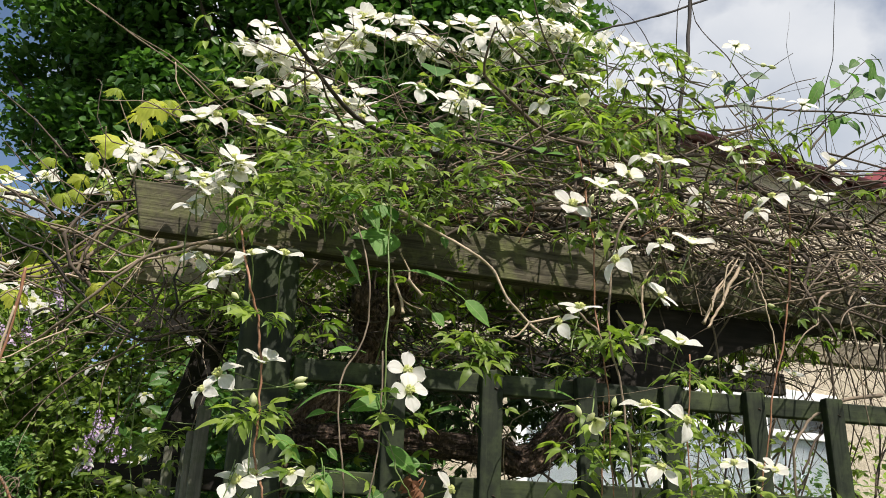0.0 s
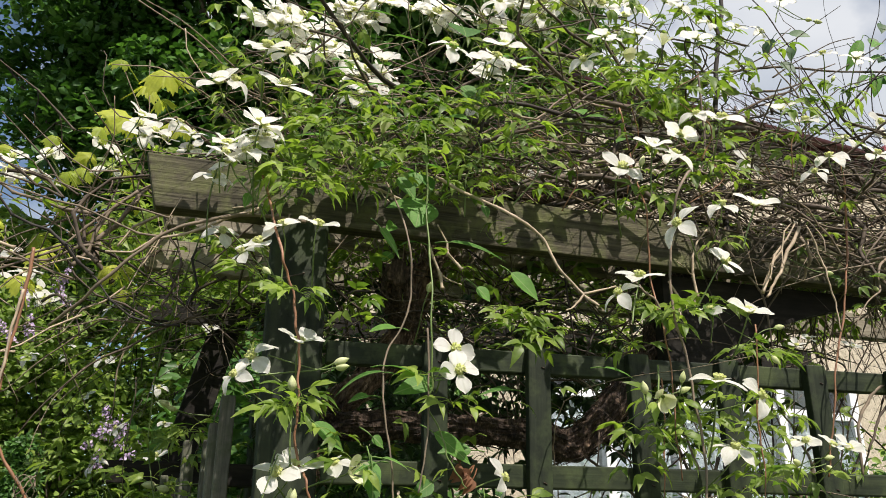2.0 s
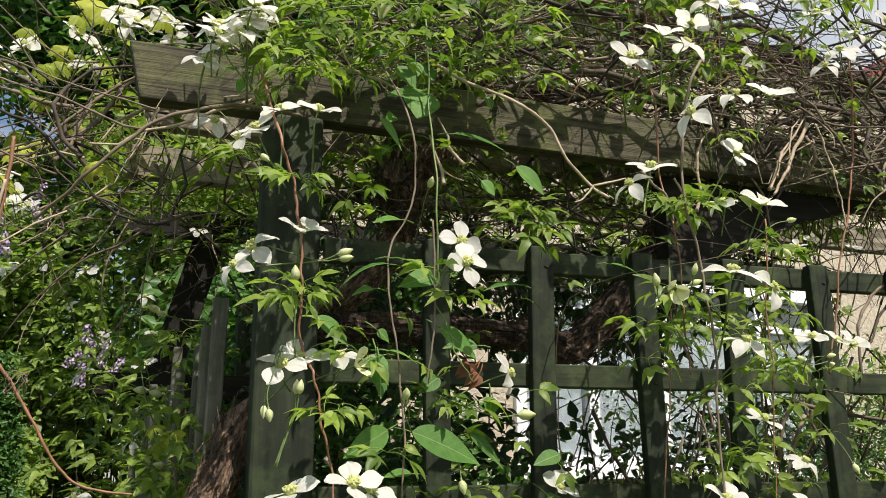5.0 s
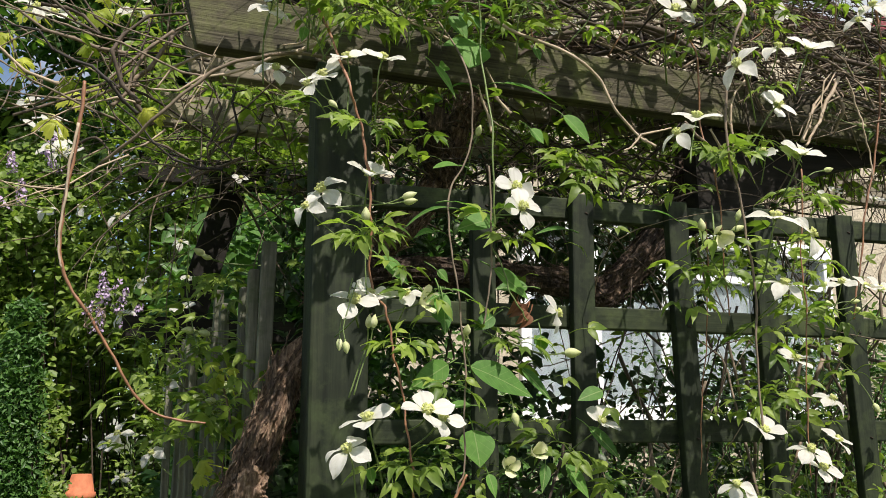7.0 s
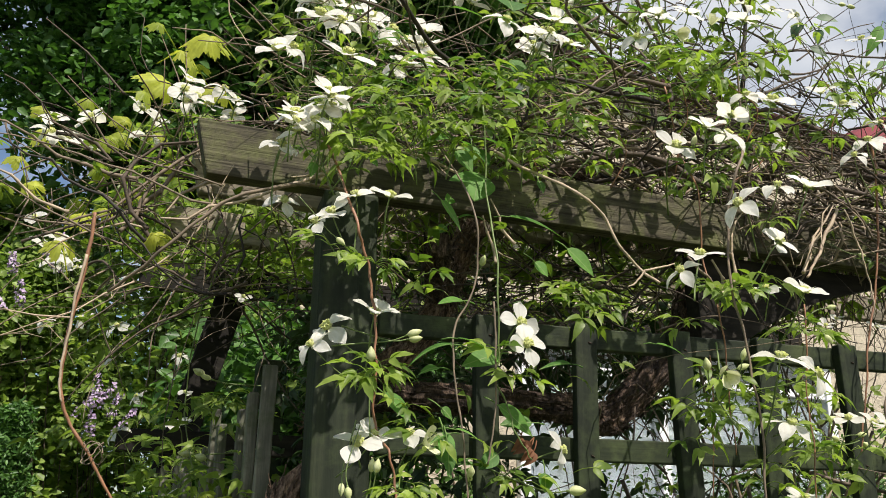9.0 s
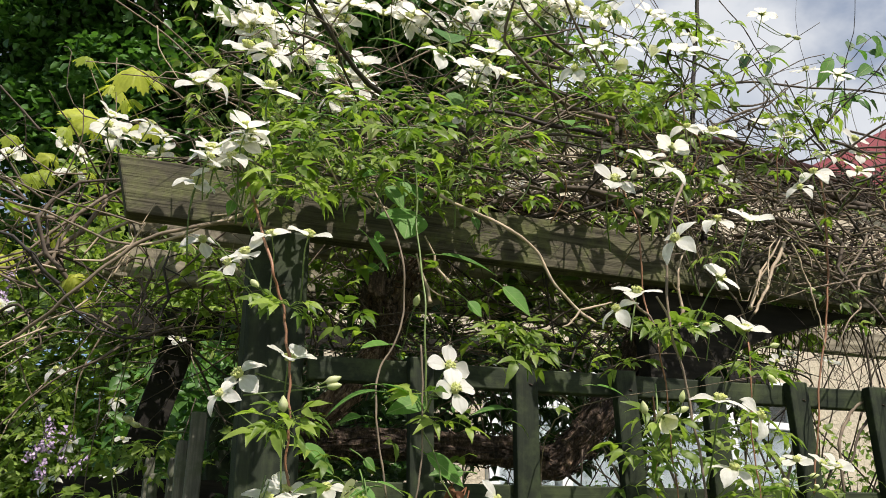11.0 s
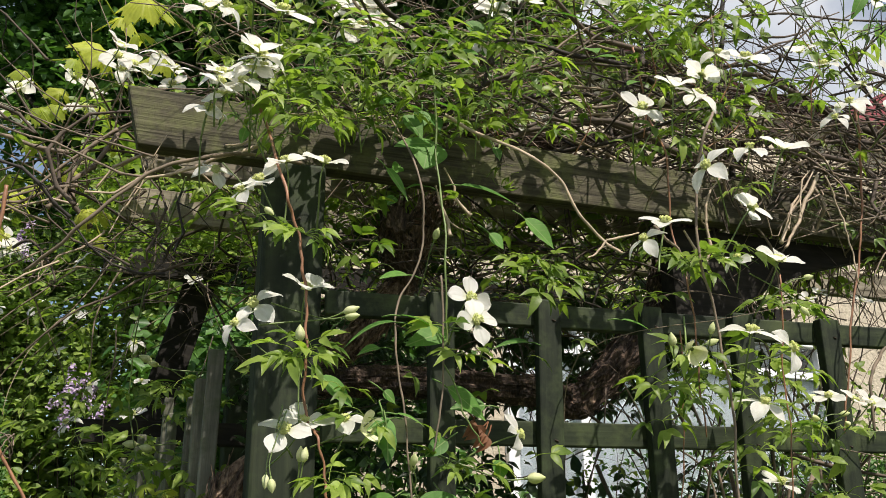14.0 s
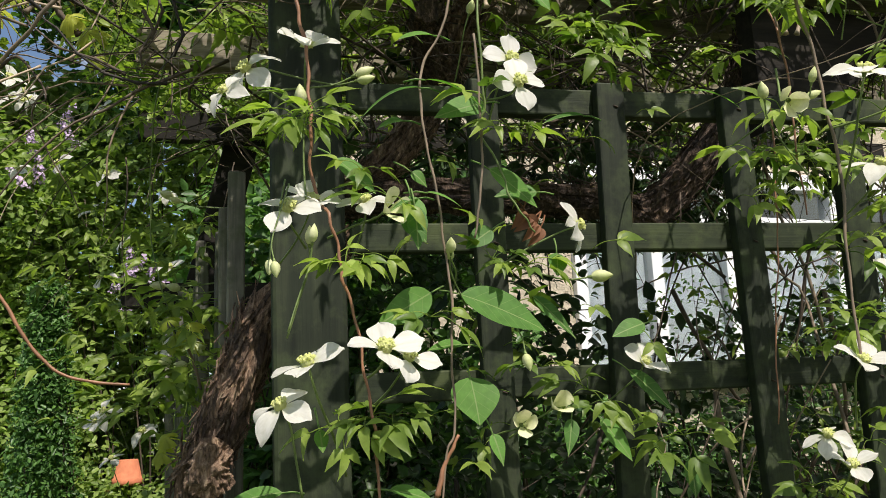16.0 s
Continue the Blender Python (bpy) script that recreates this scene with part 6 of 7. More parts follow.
broad_leaf(0.714, -0.200, 1.743, (1.00, -0.15, 0.08), FLAT, 0.066, 0.015, LANCE, fold=0.25, droop=0.4)
broad_leaf(0.416, -0.205, 1.976, (-0.90, -0.15, -0.43), (0.1, -0.7, 0.7), 0.070, 0.033, OVATE, fold=0.12, droop=0.2)
broad_leaf(0.461, -0.200, 1.921, (0.99, -0.15, -0.11), (-0.05, -0.6, 0.9), 0.100, 0.029, LANCE, fold=0.2, droop=0.4)
broad_leaf(0.562, -0.200, 1.882, (0.70, -0.15, -0.72), TOWARD, 0.062, 0.030, OVATE, fold=0.3, droop=0.2)
broad_leaf(0.505, -0.200, 1.853, (0.65, -0.15, -0.76), TOWARD, 0.031, 0.022, OVATE, fold=0.2, droop=0.2)
broad_leaf(0.417, -0.160, 2.051, (-0.17, -0.15, -0.98), TOWARD, 0.037, 0.027, OVATE, fold=0.2, droop=0.2)
broad_leaf(0.351, -0.200, 1.932, (0.53, -0.15, -0.85), TOWARD, 0.060, 0.015, LANCE, fold=0.3, droop=0.3)
broad_leaf(0.366, -0.250, 1.765, (-0.95, -0.15, -0.30), FLAT, 0.043, 0.022, OVATE, fold=0.2, droop=0.3)
broad_leaf(0.330, -0.250, 1.668, (-0.92, -0.15, -0.39), FLAT, 0.033, 0.018, LANCE, fold=0.2, droop=0.5)
broad_leaf(0.264, -0.220, 1.634, (0.79, -0.15, -0.62), (0.2, -0.9, 0.4), 0.056, 0.026, OVATE, fold=0.2, droop=0.2)
broad_leaf(0.327, -0.280, 1.580, (0.07, -0.15, -1.00), TOWARD, 0.045, 0.024, OVATE, fold=0.2, droop=0.2)
broad_leaf(0.431, -0.220, 1.628, (0.85, -0.15, -0.53), (0.2, -0.9, 0.4), 0.070, 0.031, OVATE, fold=0.2, droop=0.2)
broad_leaf(0.540, -0.050, 2.426, (-0.08, -0.15, -1.00), (0.0, -0.8, 0.7), 0.051, 0.065, OVATE, fold=0.15, droop=0.2)
broad_leaf(0.526, -0.080, 2.276, (0.68, -0.15, -0.74), TOWARD, 0.053, 0.042, OVATE, fold=0.15, droop=0.2)
broad_leaf(0.386, -0.170, 2.033, (0.57, -0.15, -0.82), TOWARD, 0.047, 0.031, OVATE, fold=0.2, droop=0.2)
broad_leaf(0.430, -0.170, 2.062, (0.99, -0.15, -0.11), FLAT, 0.050, 0.031, OVATE, fold=0.2, droop=0.3)
broad_leaf(0.380, -0.170, 2.051, (-0.89, -0.15, -0.45), FLAT, 0.058, 0.027, LANCE, fold=0.2, droop=0.5)
broad_leaf(0.452, -0.100, 2.212, (0.96, -0.15, -0.30), FLAT, 0.077, 0.034, OVATE, fold=0.2, droop=0.3)
broad_leaf(0.414, -0.100, 2.199, (-0.93, -0.15, -0.38), FLAT, 0.049, 0.034, OVATE, fold=0.2, droop=0.3)
broad_leaf(0.304, -0.100, 2.177, (0.86, -0.15, 0.51), FLAT, 0.057, 0.029, OVATE, fold=0.2, droop=0.3)
broad_leaf(0.275, -0.120, 2.112, (-1.00, -0.15, -0.02), FLAT, 0.053, 0.028, OVATE, fold=0.2, droop=0.3)
broad_leaf(0.449, -0.120, 2.160, (-0.65, -0.15, -0.76), FLAT, 0.067, 0.031, OVATE, fold=0.2, droop=0.3)
broad_leaf(0.339, -0.240, 1.616, (0.75, -0.15, -0.66), TOWARD, 0.023, 0.016, LANCE, fold=0.2, droop=0.4)
broad_leaf(0.324, -0.260, 1.566, (0.58, -0.15, -0.81), TOWARD, 0.037, 0.026, OVATE, fold=0.2, droop=0.2)
for i in range(26):
    u, z = rng.uniform(0.22, 0.95), rng.uniform(2.16, 2.40)
    q = rng.uniform(0, 6.28)
    broad_leaf(u, -0.12 + rng.normal(0, 0.05), z, (math.cos(q), -0.5 + 0.3 * math.sin(q), rng.uniform(-0.5, 0.2)), (rng.normal(0, 0.3), -0.6, 1), rng.uniform(0.035, 0.06), rng.uniform(0.020, 0.032), OVATE)
# leafy spray against the sky
for i in range(18):
    u, v, z = ((1.790, 0.100, 2.818), (1.844, 0.100, 2.794), (1.882, 0.100, 2.840), (1.753, 0.100, 2.773), (1.688, 0.100, 2.723), (1.656, 0.100, 2.698), (1.830, 0.100, 2.718), (1.874, 0.100, 2.746), (1.709, 0.100, 2.622), (1.756, 0.100, 2.623), (1.772, 0.100, 2.609), (1.373, 0.000, 2.628), (1.321, 0.000, 2.600), (1.286, 0.000, 2.499), (1.378, 0.000, 2.597), (1.234, 0.000, 2.534), (1.691, 0.100, 2.627), (1.772, 0.100, 2.715))[i]
    broad_leaf(u, v + rng.normal(0, 0.02), z, (rng.normal(0.2, 0.6), -0.2, -0.8 + rng.normal(0, 0.3)), (rng.normal(0, 0.6), -0.8, 0.4), rng.uniform(0.040, 0.058), rng.uniform(0.022, 0.030), OVATE, LEAF_SPRAY)
# broad leaves that hang over the middle of the beam
broad_leaf(0.429, -0.160, 2.004, (-0.27, -0.15, -0.96), (0.05, -0.9, 0.45), 0.068, 0.060, OVATE, fold=0.10, droop=0.15)
broad_leaf(0.431, -0.150, 2.054, (0.14, -0.15, -0.99), (0.2, -0.8, 0.6), 0.047, 0.029, OVATE, fold=0.2, droop=0.2)
broad_leaf(0.386, -0.150, 1.960, (-0.64, -0.15, -0.77), (0.5, -0.6, 0.6), 0.051, 0.019, OVATE, fold=0.3, droop=0.3)
broad_leaf(0.384, -0.150, 2.066, (-0.88, -0.15, -0.48), (0.0, -0.5, 0.9), 0.049, 0.023, OVATE, fold=0.3, droop=0.4)
broad_leaf(0.421, -0.150, 2.053, (-0.77, -0.15, -0.63), (0.3, -0.4, 0.9), 0.054, 0.014, OVATE, fold=0.3, droop=0.2)
broad_leaf(0.526, -0.180, 1.999, (0.07, -0.15, -1.00), (0.0, -0.9, 0.5), 0.029, 0.015, OVATE, fold=0.2, droop=0.2)
broad_leaf(0.238, -0.200, 1.982, (0.53, -0.15, -0.85), (0.0, -0.9, 0.5), 0.020, 0.012, OVATE, fold=0.2, droop=0.2)
broad_leaf(0.156, -0.200, 1.961, (-0.20, -0.15, -0.98), (0.0, -0.9, 0.5), 0.033, 0.014, OVATE, fold=0.2, droop=0.2)
broad_leaf(0.429, -0.140, 1.938, (-0.91, -0.15, -0.41), (0.0, -0.4, 0.9), 0.037, 0.015, OVATE, fold=0.3, droop=0.4)
broad_leaf(0.396, -0.100, 1.930, (-0.69, -0.15, -0.73), (0.0, -0.9, 0.5), 0.027, 0.017, OVATE, fold=0.3, droop=0.2)
# the leafy tip of a wiry shoot against the sky
broad_leaf(1.670, 0.080, 2.718, (-0.58, -0.15, -0.82), (-0.3, -0.8, 0.1), 0.101, 0.032, OVATE, fold=0.25, droop=0.4)
broad_leaf(1.727, 0.080, 2.722, (-0.74, -0.15, -0.67), (0.0, -0.8, 0.9), 0.061, 0.038, OVATE, fold=0.25, droop=0.4)
broad_leaf(1.768, 0.080, 2.765, (0.97, -0.15, -0.22), (0.3, -0.8, 0.7), 0.043, 0.042, OVATE, fold=0.25, droop=0.4)
broad_leaf(1.804, 0.080, 2.813, (-0.76, -0.15, -0.64), (-0.1, -0.8, 0.3), 0.045, 0.026, OVATE, fold=0.25, droop=0.4)
broad_leaf(1.830, 0.080, 2.819, (0.91, -0.15, -0.42), (0.1, -0.8, 0.1), 0.069, 0.043, OVATE, fold=0.25, droop=0.4)
broad_leaf(1.859, 0.080, 2.776, (-0.06, -0.15, -1.00), (-0.3, -0.8, 0.9), 0.067, 0.026, OVATE, fold=0.25, droop=0.4)
broad_leaf(1.792, 0.080, 2.704, (0.83, -0.15, -0.56), (0.0, -0.8, 0.7), 0.077, 0.029, OVATE, fold=0.25, droop=0.4)
broad_leaf(1.749, 0.080, 2.615, (0.45, -0.15, -0.89), (0.3, -0.8, 0.3), 0.057, 0.037, OVATE, fold=0.25, droop=0.4)
broad_leaf(1.687, 0.080, 2.618, (-0.10, -0.15, -0.99), (-0.1, -0.8, 0.1), 0.064, 0.037, OVATE, fold=0.25, droop=0.4)
broad_leaf(1.734, 0.080, 2.620, (-0.58, -0.15, -0.81), (0.1, -0.8, 0.9), 0.060, 0.028, OVATE, fold=0.25, droop=0.4)
broad_leaf(1.666, 0.080, 2.613, (-0.82, -0.15, -0.57), (-0.3, -0.8, 0.7), 0.057, 0.019, OVATE, fold=0.25, droop=0.4)
broad_leaf(1.805, 0.080, 2.723, (-0.82, -0.15, -0.57), (0.0, -0.8, 0.3), 0.080, 0.033, OVATE, fold=0.25, droop=0.4)
broad_leaf(1.856, 0.080, 2.808, (-0.45, -0.15, -0.89), (0.3, -0.8, 0.1), 0.067, 0.034, OVATE, fold=0.25, droop=0.4)
broad_leaf(1.727, 0.080, 2.681, (-0.89, -0.15, -0.45), (-0.1, -0.8, 0.9), 0.065, 0.020, OVATE, fold=0.25, droop=0.4)
broad_leaf(1.760, 0.080, 2.676, (0.99, -0.15, -0.16), (0.1, -0.8, 0.7), 0.047, 0.020, OVATE, fold=0.25, droop=0.4)
for line in (((1.560, 0.100, 2.600), (1.651, 0.100, 2.662), (1.757, 0.100, 2.738), (1.851, 0.100, 2.833), (1.916, 0.100, 2.857),), ((1.683, 0.100, 2.634), (1.750, 0.100, 2.701), (1.834, 0.100, 2.737),), ((1.279, 0.000, 2.513), (1.319, 0.000, 2.584), (1.374, 0.000, 2.636),)):
    stem("stem", line, 0.0022, 0.0012, STEM_DARK, broad)
for i in range(5):
    u, v, z = 0.475, -0.200, 1.588
    broad_leaf(u + 0.005 * i, v, z - 0.005 * i, (rng.normal(0, 0.5), -0.3, -1), (0.3, -1, 0.2), 0.026, 0.014, OVATE, LEAF_DRY, broad, 0.9, 0.8, "withered_leaf")

# ---- grapevine: trunk, limbs and young leaves ----
grape = empty("grapevine", UV, "old grapevine with thick flaking trunk and young yellow-green leaves", "climbing plant")


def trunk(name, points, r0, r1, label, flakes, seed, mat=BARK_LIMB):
    """A gnarled limb: ridged along its length, with loose strips of bark."""
    g = np.random.default_rng(seed)
    pts = smooth_path(points, 22)
    sides = 44
    verts, faces = tube(pts, r0, r1, sides)
    n = len(pts)
    centre = np.repeat(pts, sides, axis=0)
    k = len(verts)
    for i in range(k):
        ring, j = divmod(i, sides)
        a = 2 * math.pi * j / sides
        s = ring * 0.10
        ca, sa = math.cos(a), math.sin(a)
        fibre = 1 - 2 * abs(noise.noise((ca * 8.0, sa * 8.0, s * 0.6 + seed)))
        ridge = 0.30 * noise.noise((ca * 1.8, sa * 1.8, s * 0.35 + seed)) + 0.26 * fibre + 0.20 * noise.noise((ca * 16, sa * 16, s * 1.6 + seed)) + 0.12 * noise.noise((ca, sa, s * 1.6 + 9))
        verts[i] = centre[i] + (verts[i] - centre[i]) * (1 + ridge)
    h = Heap()
    h.add(verts, faces)
    tan = np.gradient(pts, axis=0)
    for _ in range(flakes):
        i = g.integers(1, n - 2)
        a = g.uniform(0, 2 * math.pi)
        base = verts[i * sides + int(a / (2 * math.pi) * sides) % sides]
        out = unit(base - pts[i])
        t = unit(tan[i]) * g.choice([-1, 1])
        sd = unit(np.cross(out, t))
        ln, wd = g.uniform(0.014, 0.060), g.uniform(0.0028, 0.0095)
        strip, ff = [], []
        for q in range(4):
            c = base + t * ln * q / 3 + out * (0.0015 + 0.014 * g.random() * (q / 3) ** 2) + sd * 0.002 * math.sin(q)
            w = wd * (1 - 0.22 * q)
            strip += [c - sd * w / 2, c + sd * w / 2, c + sd * w / 2 + out * 0.0012, c - sd * w / 2 + out * 0.0012]
        for q in range(3):
            b = q * 4
            ff += [(b + m, b + (m + 1) % 4, b + 4 + (m + 1) % 4, b + 4 + m) for m in range(4)]
        ff += [(0, 3, 2, 1), (12, 13, 14, 15)]
        h.add(strip, ff)
    return part(name, h.mesh(name, mat, False), grape, label)


trunk("trunk", ((0.10, 0.20, 0.0), (0.115, 0.14, 0.6), (0.12, 0.11, 1.05), (0.129, 0.100, 1.288), (0.147, 0.095, 1.342), (0.166, 0.095, 1.397), (0.189, 0.100, 1.455), (0.215, 0.120, 1.515), (0.314, 0.160, 1.608), (0.29, 0.25, 1.65), (0.36, 0.25, 1.72), (0.43, 0.22, 1.78), (0.489, 0.2, 1.86), (0.518, 0.2, 1.93), (0.545, 0.2, 2.0), (0.58, 0.2, 2.06)), 0.0235, 0.019, "thick gnarled trunk with flaking brown bark", 1500, 3, BARK)
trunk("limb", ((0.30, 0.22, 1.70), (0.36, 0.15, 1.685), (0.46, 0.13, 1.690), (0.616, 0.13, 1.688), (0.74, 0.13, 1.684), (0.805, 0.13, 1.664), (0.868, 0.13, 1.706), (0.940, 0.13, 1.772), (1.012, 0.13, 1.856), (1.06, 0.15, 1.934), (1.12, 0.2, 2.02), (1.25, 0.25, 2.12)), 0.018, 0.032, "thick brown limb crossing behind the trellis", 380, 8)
trunk("burl", ((0.142, 0.060, 1.295), (0.141, 0.050, 1.313), (0.144, 0.050, 1.326), (0.151, 0.060, 1.339)), 0.022, 0.018, "knotted burl on the trunk", 0, 21, BARK)
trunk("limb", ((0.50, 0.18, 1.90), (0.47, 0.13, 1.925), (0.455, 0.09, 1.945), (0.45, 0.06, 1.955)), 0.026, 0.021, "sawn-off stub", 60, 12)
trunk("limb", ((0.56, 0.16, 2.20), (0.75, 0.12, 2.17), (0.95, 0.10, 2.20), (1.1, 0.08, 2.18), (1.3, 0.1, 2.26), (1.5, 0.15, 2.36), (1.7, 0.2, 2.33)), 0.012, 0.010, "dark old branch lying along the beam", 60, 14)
shoot, _ = stem("shoot", ((-0.129, -0.100, 1.878), (-0.129, -0.100, 1.825), (-0.134, -0.100, 1.764), (-0.140, -0.100, 1.701), (-0.141, -0.100, 1.655), (-0.134, -0.100, 1.611), (-0.114, -0.100, 1.576), (-0.091, -0.100, 1.544), (-0.067, -0.100, 1.505), (-0.039, -0.100, 1.459), (-0.013, -0.100, 1.431), (0.023, -0.100, 1.419), (0.059, -0.100, 1.415)), 0.0036, 0.0022, STEM_RED, grape, "long red-brown shoot hanging in an arc")
stem("shoot", ((-0.131, -0.110, 1.813), (-0.137, -0.110, 1.753), (-0.139, -0.110, 1.699), (-0.142, -0.110, 1.646), (-0.135, -0.110, 1.613)), 0.0026, 0.002, STEM_TAN, grape)
curl = [(-0.090 + 0.012 * math.cos(a), -0.1 + 0.01 * math.sin(a), 1.551 + 0.014 * math.sin(a * 1.3)) for a in np.linspace(0, 17, 26)]
stem("tendril", curl, 0.0011, 0.0008, STEM_WOODY, grape, "dry curled tendril")


def grape_leaf(name, size):
    """A lobed toothed blade with a stalk notch."""
    rim, n = [], 40
    for i in range(n + 1):
        a = -2.72 + 5.44 * i / n
        r = 0.60 + 0.20 * math.cos(a * 2.55) ** 2 + 0.30 * math.cos(a * 0.5) ** 2 + 0.055 * (1 if i % 2 else -1)
        rim.append((math.cos(a) * r * size * 0.55, math.sin(a) * r * size * 0.55))
    verts, faces = [(0, 0, 0)], []
    for k in (0.5, 1.0):
        for x, y in rim:
            rr = math.hypot(x, y) * k
            verts.append((x * k, y * k, -1.6 * rr * rr / size + 0.05 * size * math.sin(5 * math.atan2(y, x)) * k))
    m = n + 1
    faces += [(0, 1 + i, 2 + i) for i in range(n)]
    faces += [(1 + i, 1 + m + i, 2 + m + i, 2 + i) for i in range(n)]
    h = Heap()
    h.add(verts, faces)
    h.add(*tube(smooth_path([(0, 0, 0), (-0.02, 0, -0.012), (-0.045, 0, -0.03)], 3), 0.0012, 0.0014, 4))
    return h.mesh(name, LEAF_GRAPE)


GRAPE = [grape_leaf("leaf", 0.075), grape_leaf("leaf", 0.055), grape_leaf("leaf", 0.04)]
for i, (u, z, k) in enumerate(((-0.081, 2.279, 0), (-0.02, 2.325, 0), (-0.012, 2.409, 1), (-0.061, 2.359, 1), (-0.108, 2.399, 2), (-0.12, 2.152, 1), (-0.148, 2.101, 2), (-0.186, 2.028, 1), (-0.129, 1.988, 2), (-0.162, 1.985, 1), (0.0, 2.40, 2), (-0.03, 2.36, 1), (-0.25, 2.16, 1), (-0.28, 2.08, 2), (-0.05, 2.19, 2), (0.02, 2.28, 1), (-0.32, 2.0, 1), (-0.22, 2.25, 2))):
    part("leaf", GRAPE[k], grape, m=facing((u + 0.03 * (z > 2.2), 0.25 + rng.normal(0, 0.04), z), (rng.normal(0.15, 0.3), -0.9 + rng.normal(0, 0.2), 0.6 + rng.normal(0, 0.25)), rng.uniform(-2.2, -0.6), rng.uniform(0.9, 1.15)))
for i in range(14):
    part("leaf", GRAPE[1 + i % 2], grape, m=facing((rng.uniform(-0.36, 0.0), 0.22 + rng.normal(0, 0.06), rng.uniform(1.92, 2.22)), (rng.normal(0.1, 0.4), -1 + rng.normal(0, 0.2), 0.5 + rng.normal(0, 0.3)), rng.uniform(-2.2, -0.6), rng.uniform(0.8, 1.1)))
for u, z, k in ((0.085, 1.515, 2), (0.110, 1.505, 1), (0.095, 1.49, 2), (0.08, 1.335, 2), (0.085, 1.355, 2)):
    part("leaf", GRAPE[k], grape, m=facing((u, 0.18, z), (-0.3, -0.8, 0.6), rng.uniform(-2.2, -0.6), 0.85))
for u0, z0, u1, z1 in ((-0.02, 2.10, -0.03, 2.42), (0.02, 2.12, -0.08, 2.40), (-0.05, 2.05, -0.17, 2.06), (-0.1, 2.0, -0.30, 2.12)):
    stem("shoot", ((u0, 0.2, z0), (u0 * 0.6 + u1 * 0.4 + 0.01, 0.23, z0 * 0.6 + z1 * 0.4), (u1, 0.25, z1)), 0.0022, 0.0013, STEM_WOODY, grape)
stem("shoot", ((0.13, 0.24, 1.42), (0.12, 0.22, 1.46), (0.10, 0.19, 1.50)), 0.003, 0.002, STEM_WOODY, grape)

# ---- house behind ----
HOUSE = Matrix.Translation((1.69, 5.52, 0)) @ Matrix.Rotation(radians(25), 4, "Z")
house = empty("house", HOUSE, "cream roughcast house with dark red roof and white window", "house")


def block(name, x0, x1, y0, y1, z0, z1, mat, parent, label="", bevel=0.004):
    return part(name, box_mesh(name, (x1 - x0, y1 - y0, z1 - z0), mat, bevel), parent, label, Matrix.Translation(((x0 + x1) / 2, (y0 + y1) / 2, (z0 + z1) / 2)))


WX0, WX1, WZ0, WZ1 = -1.45, 1.12, 1.50, 2.68
block("wall", -2.75, WX0, 0.0, 0.25, 0, 4.34, STUCCO, house)
block("wall", WX1, 9.0, 0.0, 0.25, 0, 4.34, STUCCO, house)
block("wall", WX0, WX1, 0.0, 0.25, 0, WZ0, STUCCO, house)
block("wall", WX0, WX1, 0.0, 0.25, WZ1, 4.34, STUCCO, house)
block("wall", -2.75, -2.5, 0.25, 3.1, 0, 4.34, STUCCO, house)
block("back_wall", WX0 - 0.6, WX1 + 0.6, 1.6, 1.7, 0.6, 3.4, WHITE_WALL, house)
window = part("window", box_mesh("window", (WX1 - WX0, 0.09, 0.07), WHITE_PAINT, 0.006), house, "wide white-framed window", Matrix.Translation(((WX0 + WX1) / 2, 0.02, WZ0 + 0.035)))
WC = Matrix.Translation(((WX0 + WX1) / 2, 0.02, WZ0 + 0.035)).inverted()


def wpart(name, x0, x1, y0, y1, z0, z1, mat, label=""):
    part(name, box_mesh(name, (x1 - x0, y1 - y0, z1 - z0), mat, 0.004), window, label, WC @ Matrix.Translation(((x0 + x1) / 2, (y0 + y1) / 2, (z0 + z1) / 2)))


wpart("frame_head", WX0, WX1, -0.05, 0.07, WZ1 - 0.10, WZ1, WHITE_PAINT)
wpart("sill", WX0 - 0.05, WX1 + 0.05, -0.10, 0.07, WZ0 - 0.06, WZ0 - 0.002, WHITE_PAINT)
for x in (WX0 + 0.035, -0.93, -0.42, 0.42, WX1 - 0.035):
    wpart("mullion", x - 0.035, x + 0.035, -0.035, 0.065, WZ0 + 0.07, WZ1 - 0.1, WHITE_PAINT)
wpart("transom", WX0 + 0.07, WX1 - 0.07, -0.02, 0.05, 2.36, 2.41, WHITE_PAINT)
for x0, x1 in ((WX0 + 0.07, -0.965), (-0.895, -0.455), (-0.385, 0.385), (0.455, WX1 - 0.07)):
    for z0, z1 in ((WZ0 + 0.07, 2.36), (2.41, WZ1 - 0.1)):
        wpart("pane", x0, x1, 0.012, 0.018, z0, z1, GLASS)
        if z0 < 2:
            wpart("blind", x0 + 0.01, x1 - 0.01, 0.03, 0.034, z0, z1, WHITE_WALL, "closed white blind")
block("soffit", -3.0, 9.2, -0.07, 0.02, 4.342, 4.365, SOFFIT, house)
block("fascia", -3.05, 9.2, -0.094, -0.072, 4.33, 4.43, FASCIA, house, "maroon fascia board")
gut = []
for x in (-3.05, 9.2):
    for k in range(9):
        a = math.pi + math.pi * k / 8
        gut.append((x, -0.138 + 0.042 * math.cos(a), 4.41 + 0.042 * math.sin(a)))
part("gutter", mesh_of("gutter", gut + [(x, y * 1.0, z + 0.004) for x, y, z in gut], [(k, k + 1, k + 10, k + 9) for k in range(8)] + [(18 + k, 18 + k + 9, 18 + k + 10, 18 + k + 1) for k in range(8)], FASCIA), house, "maroon gutter")
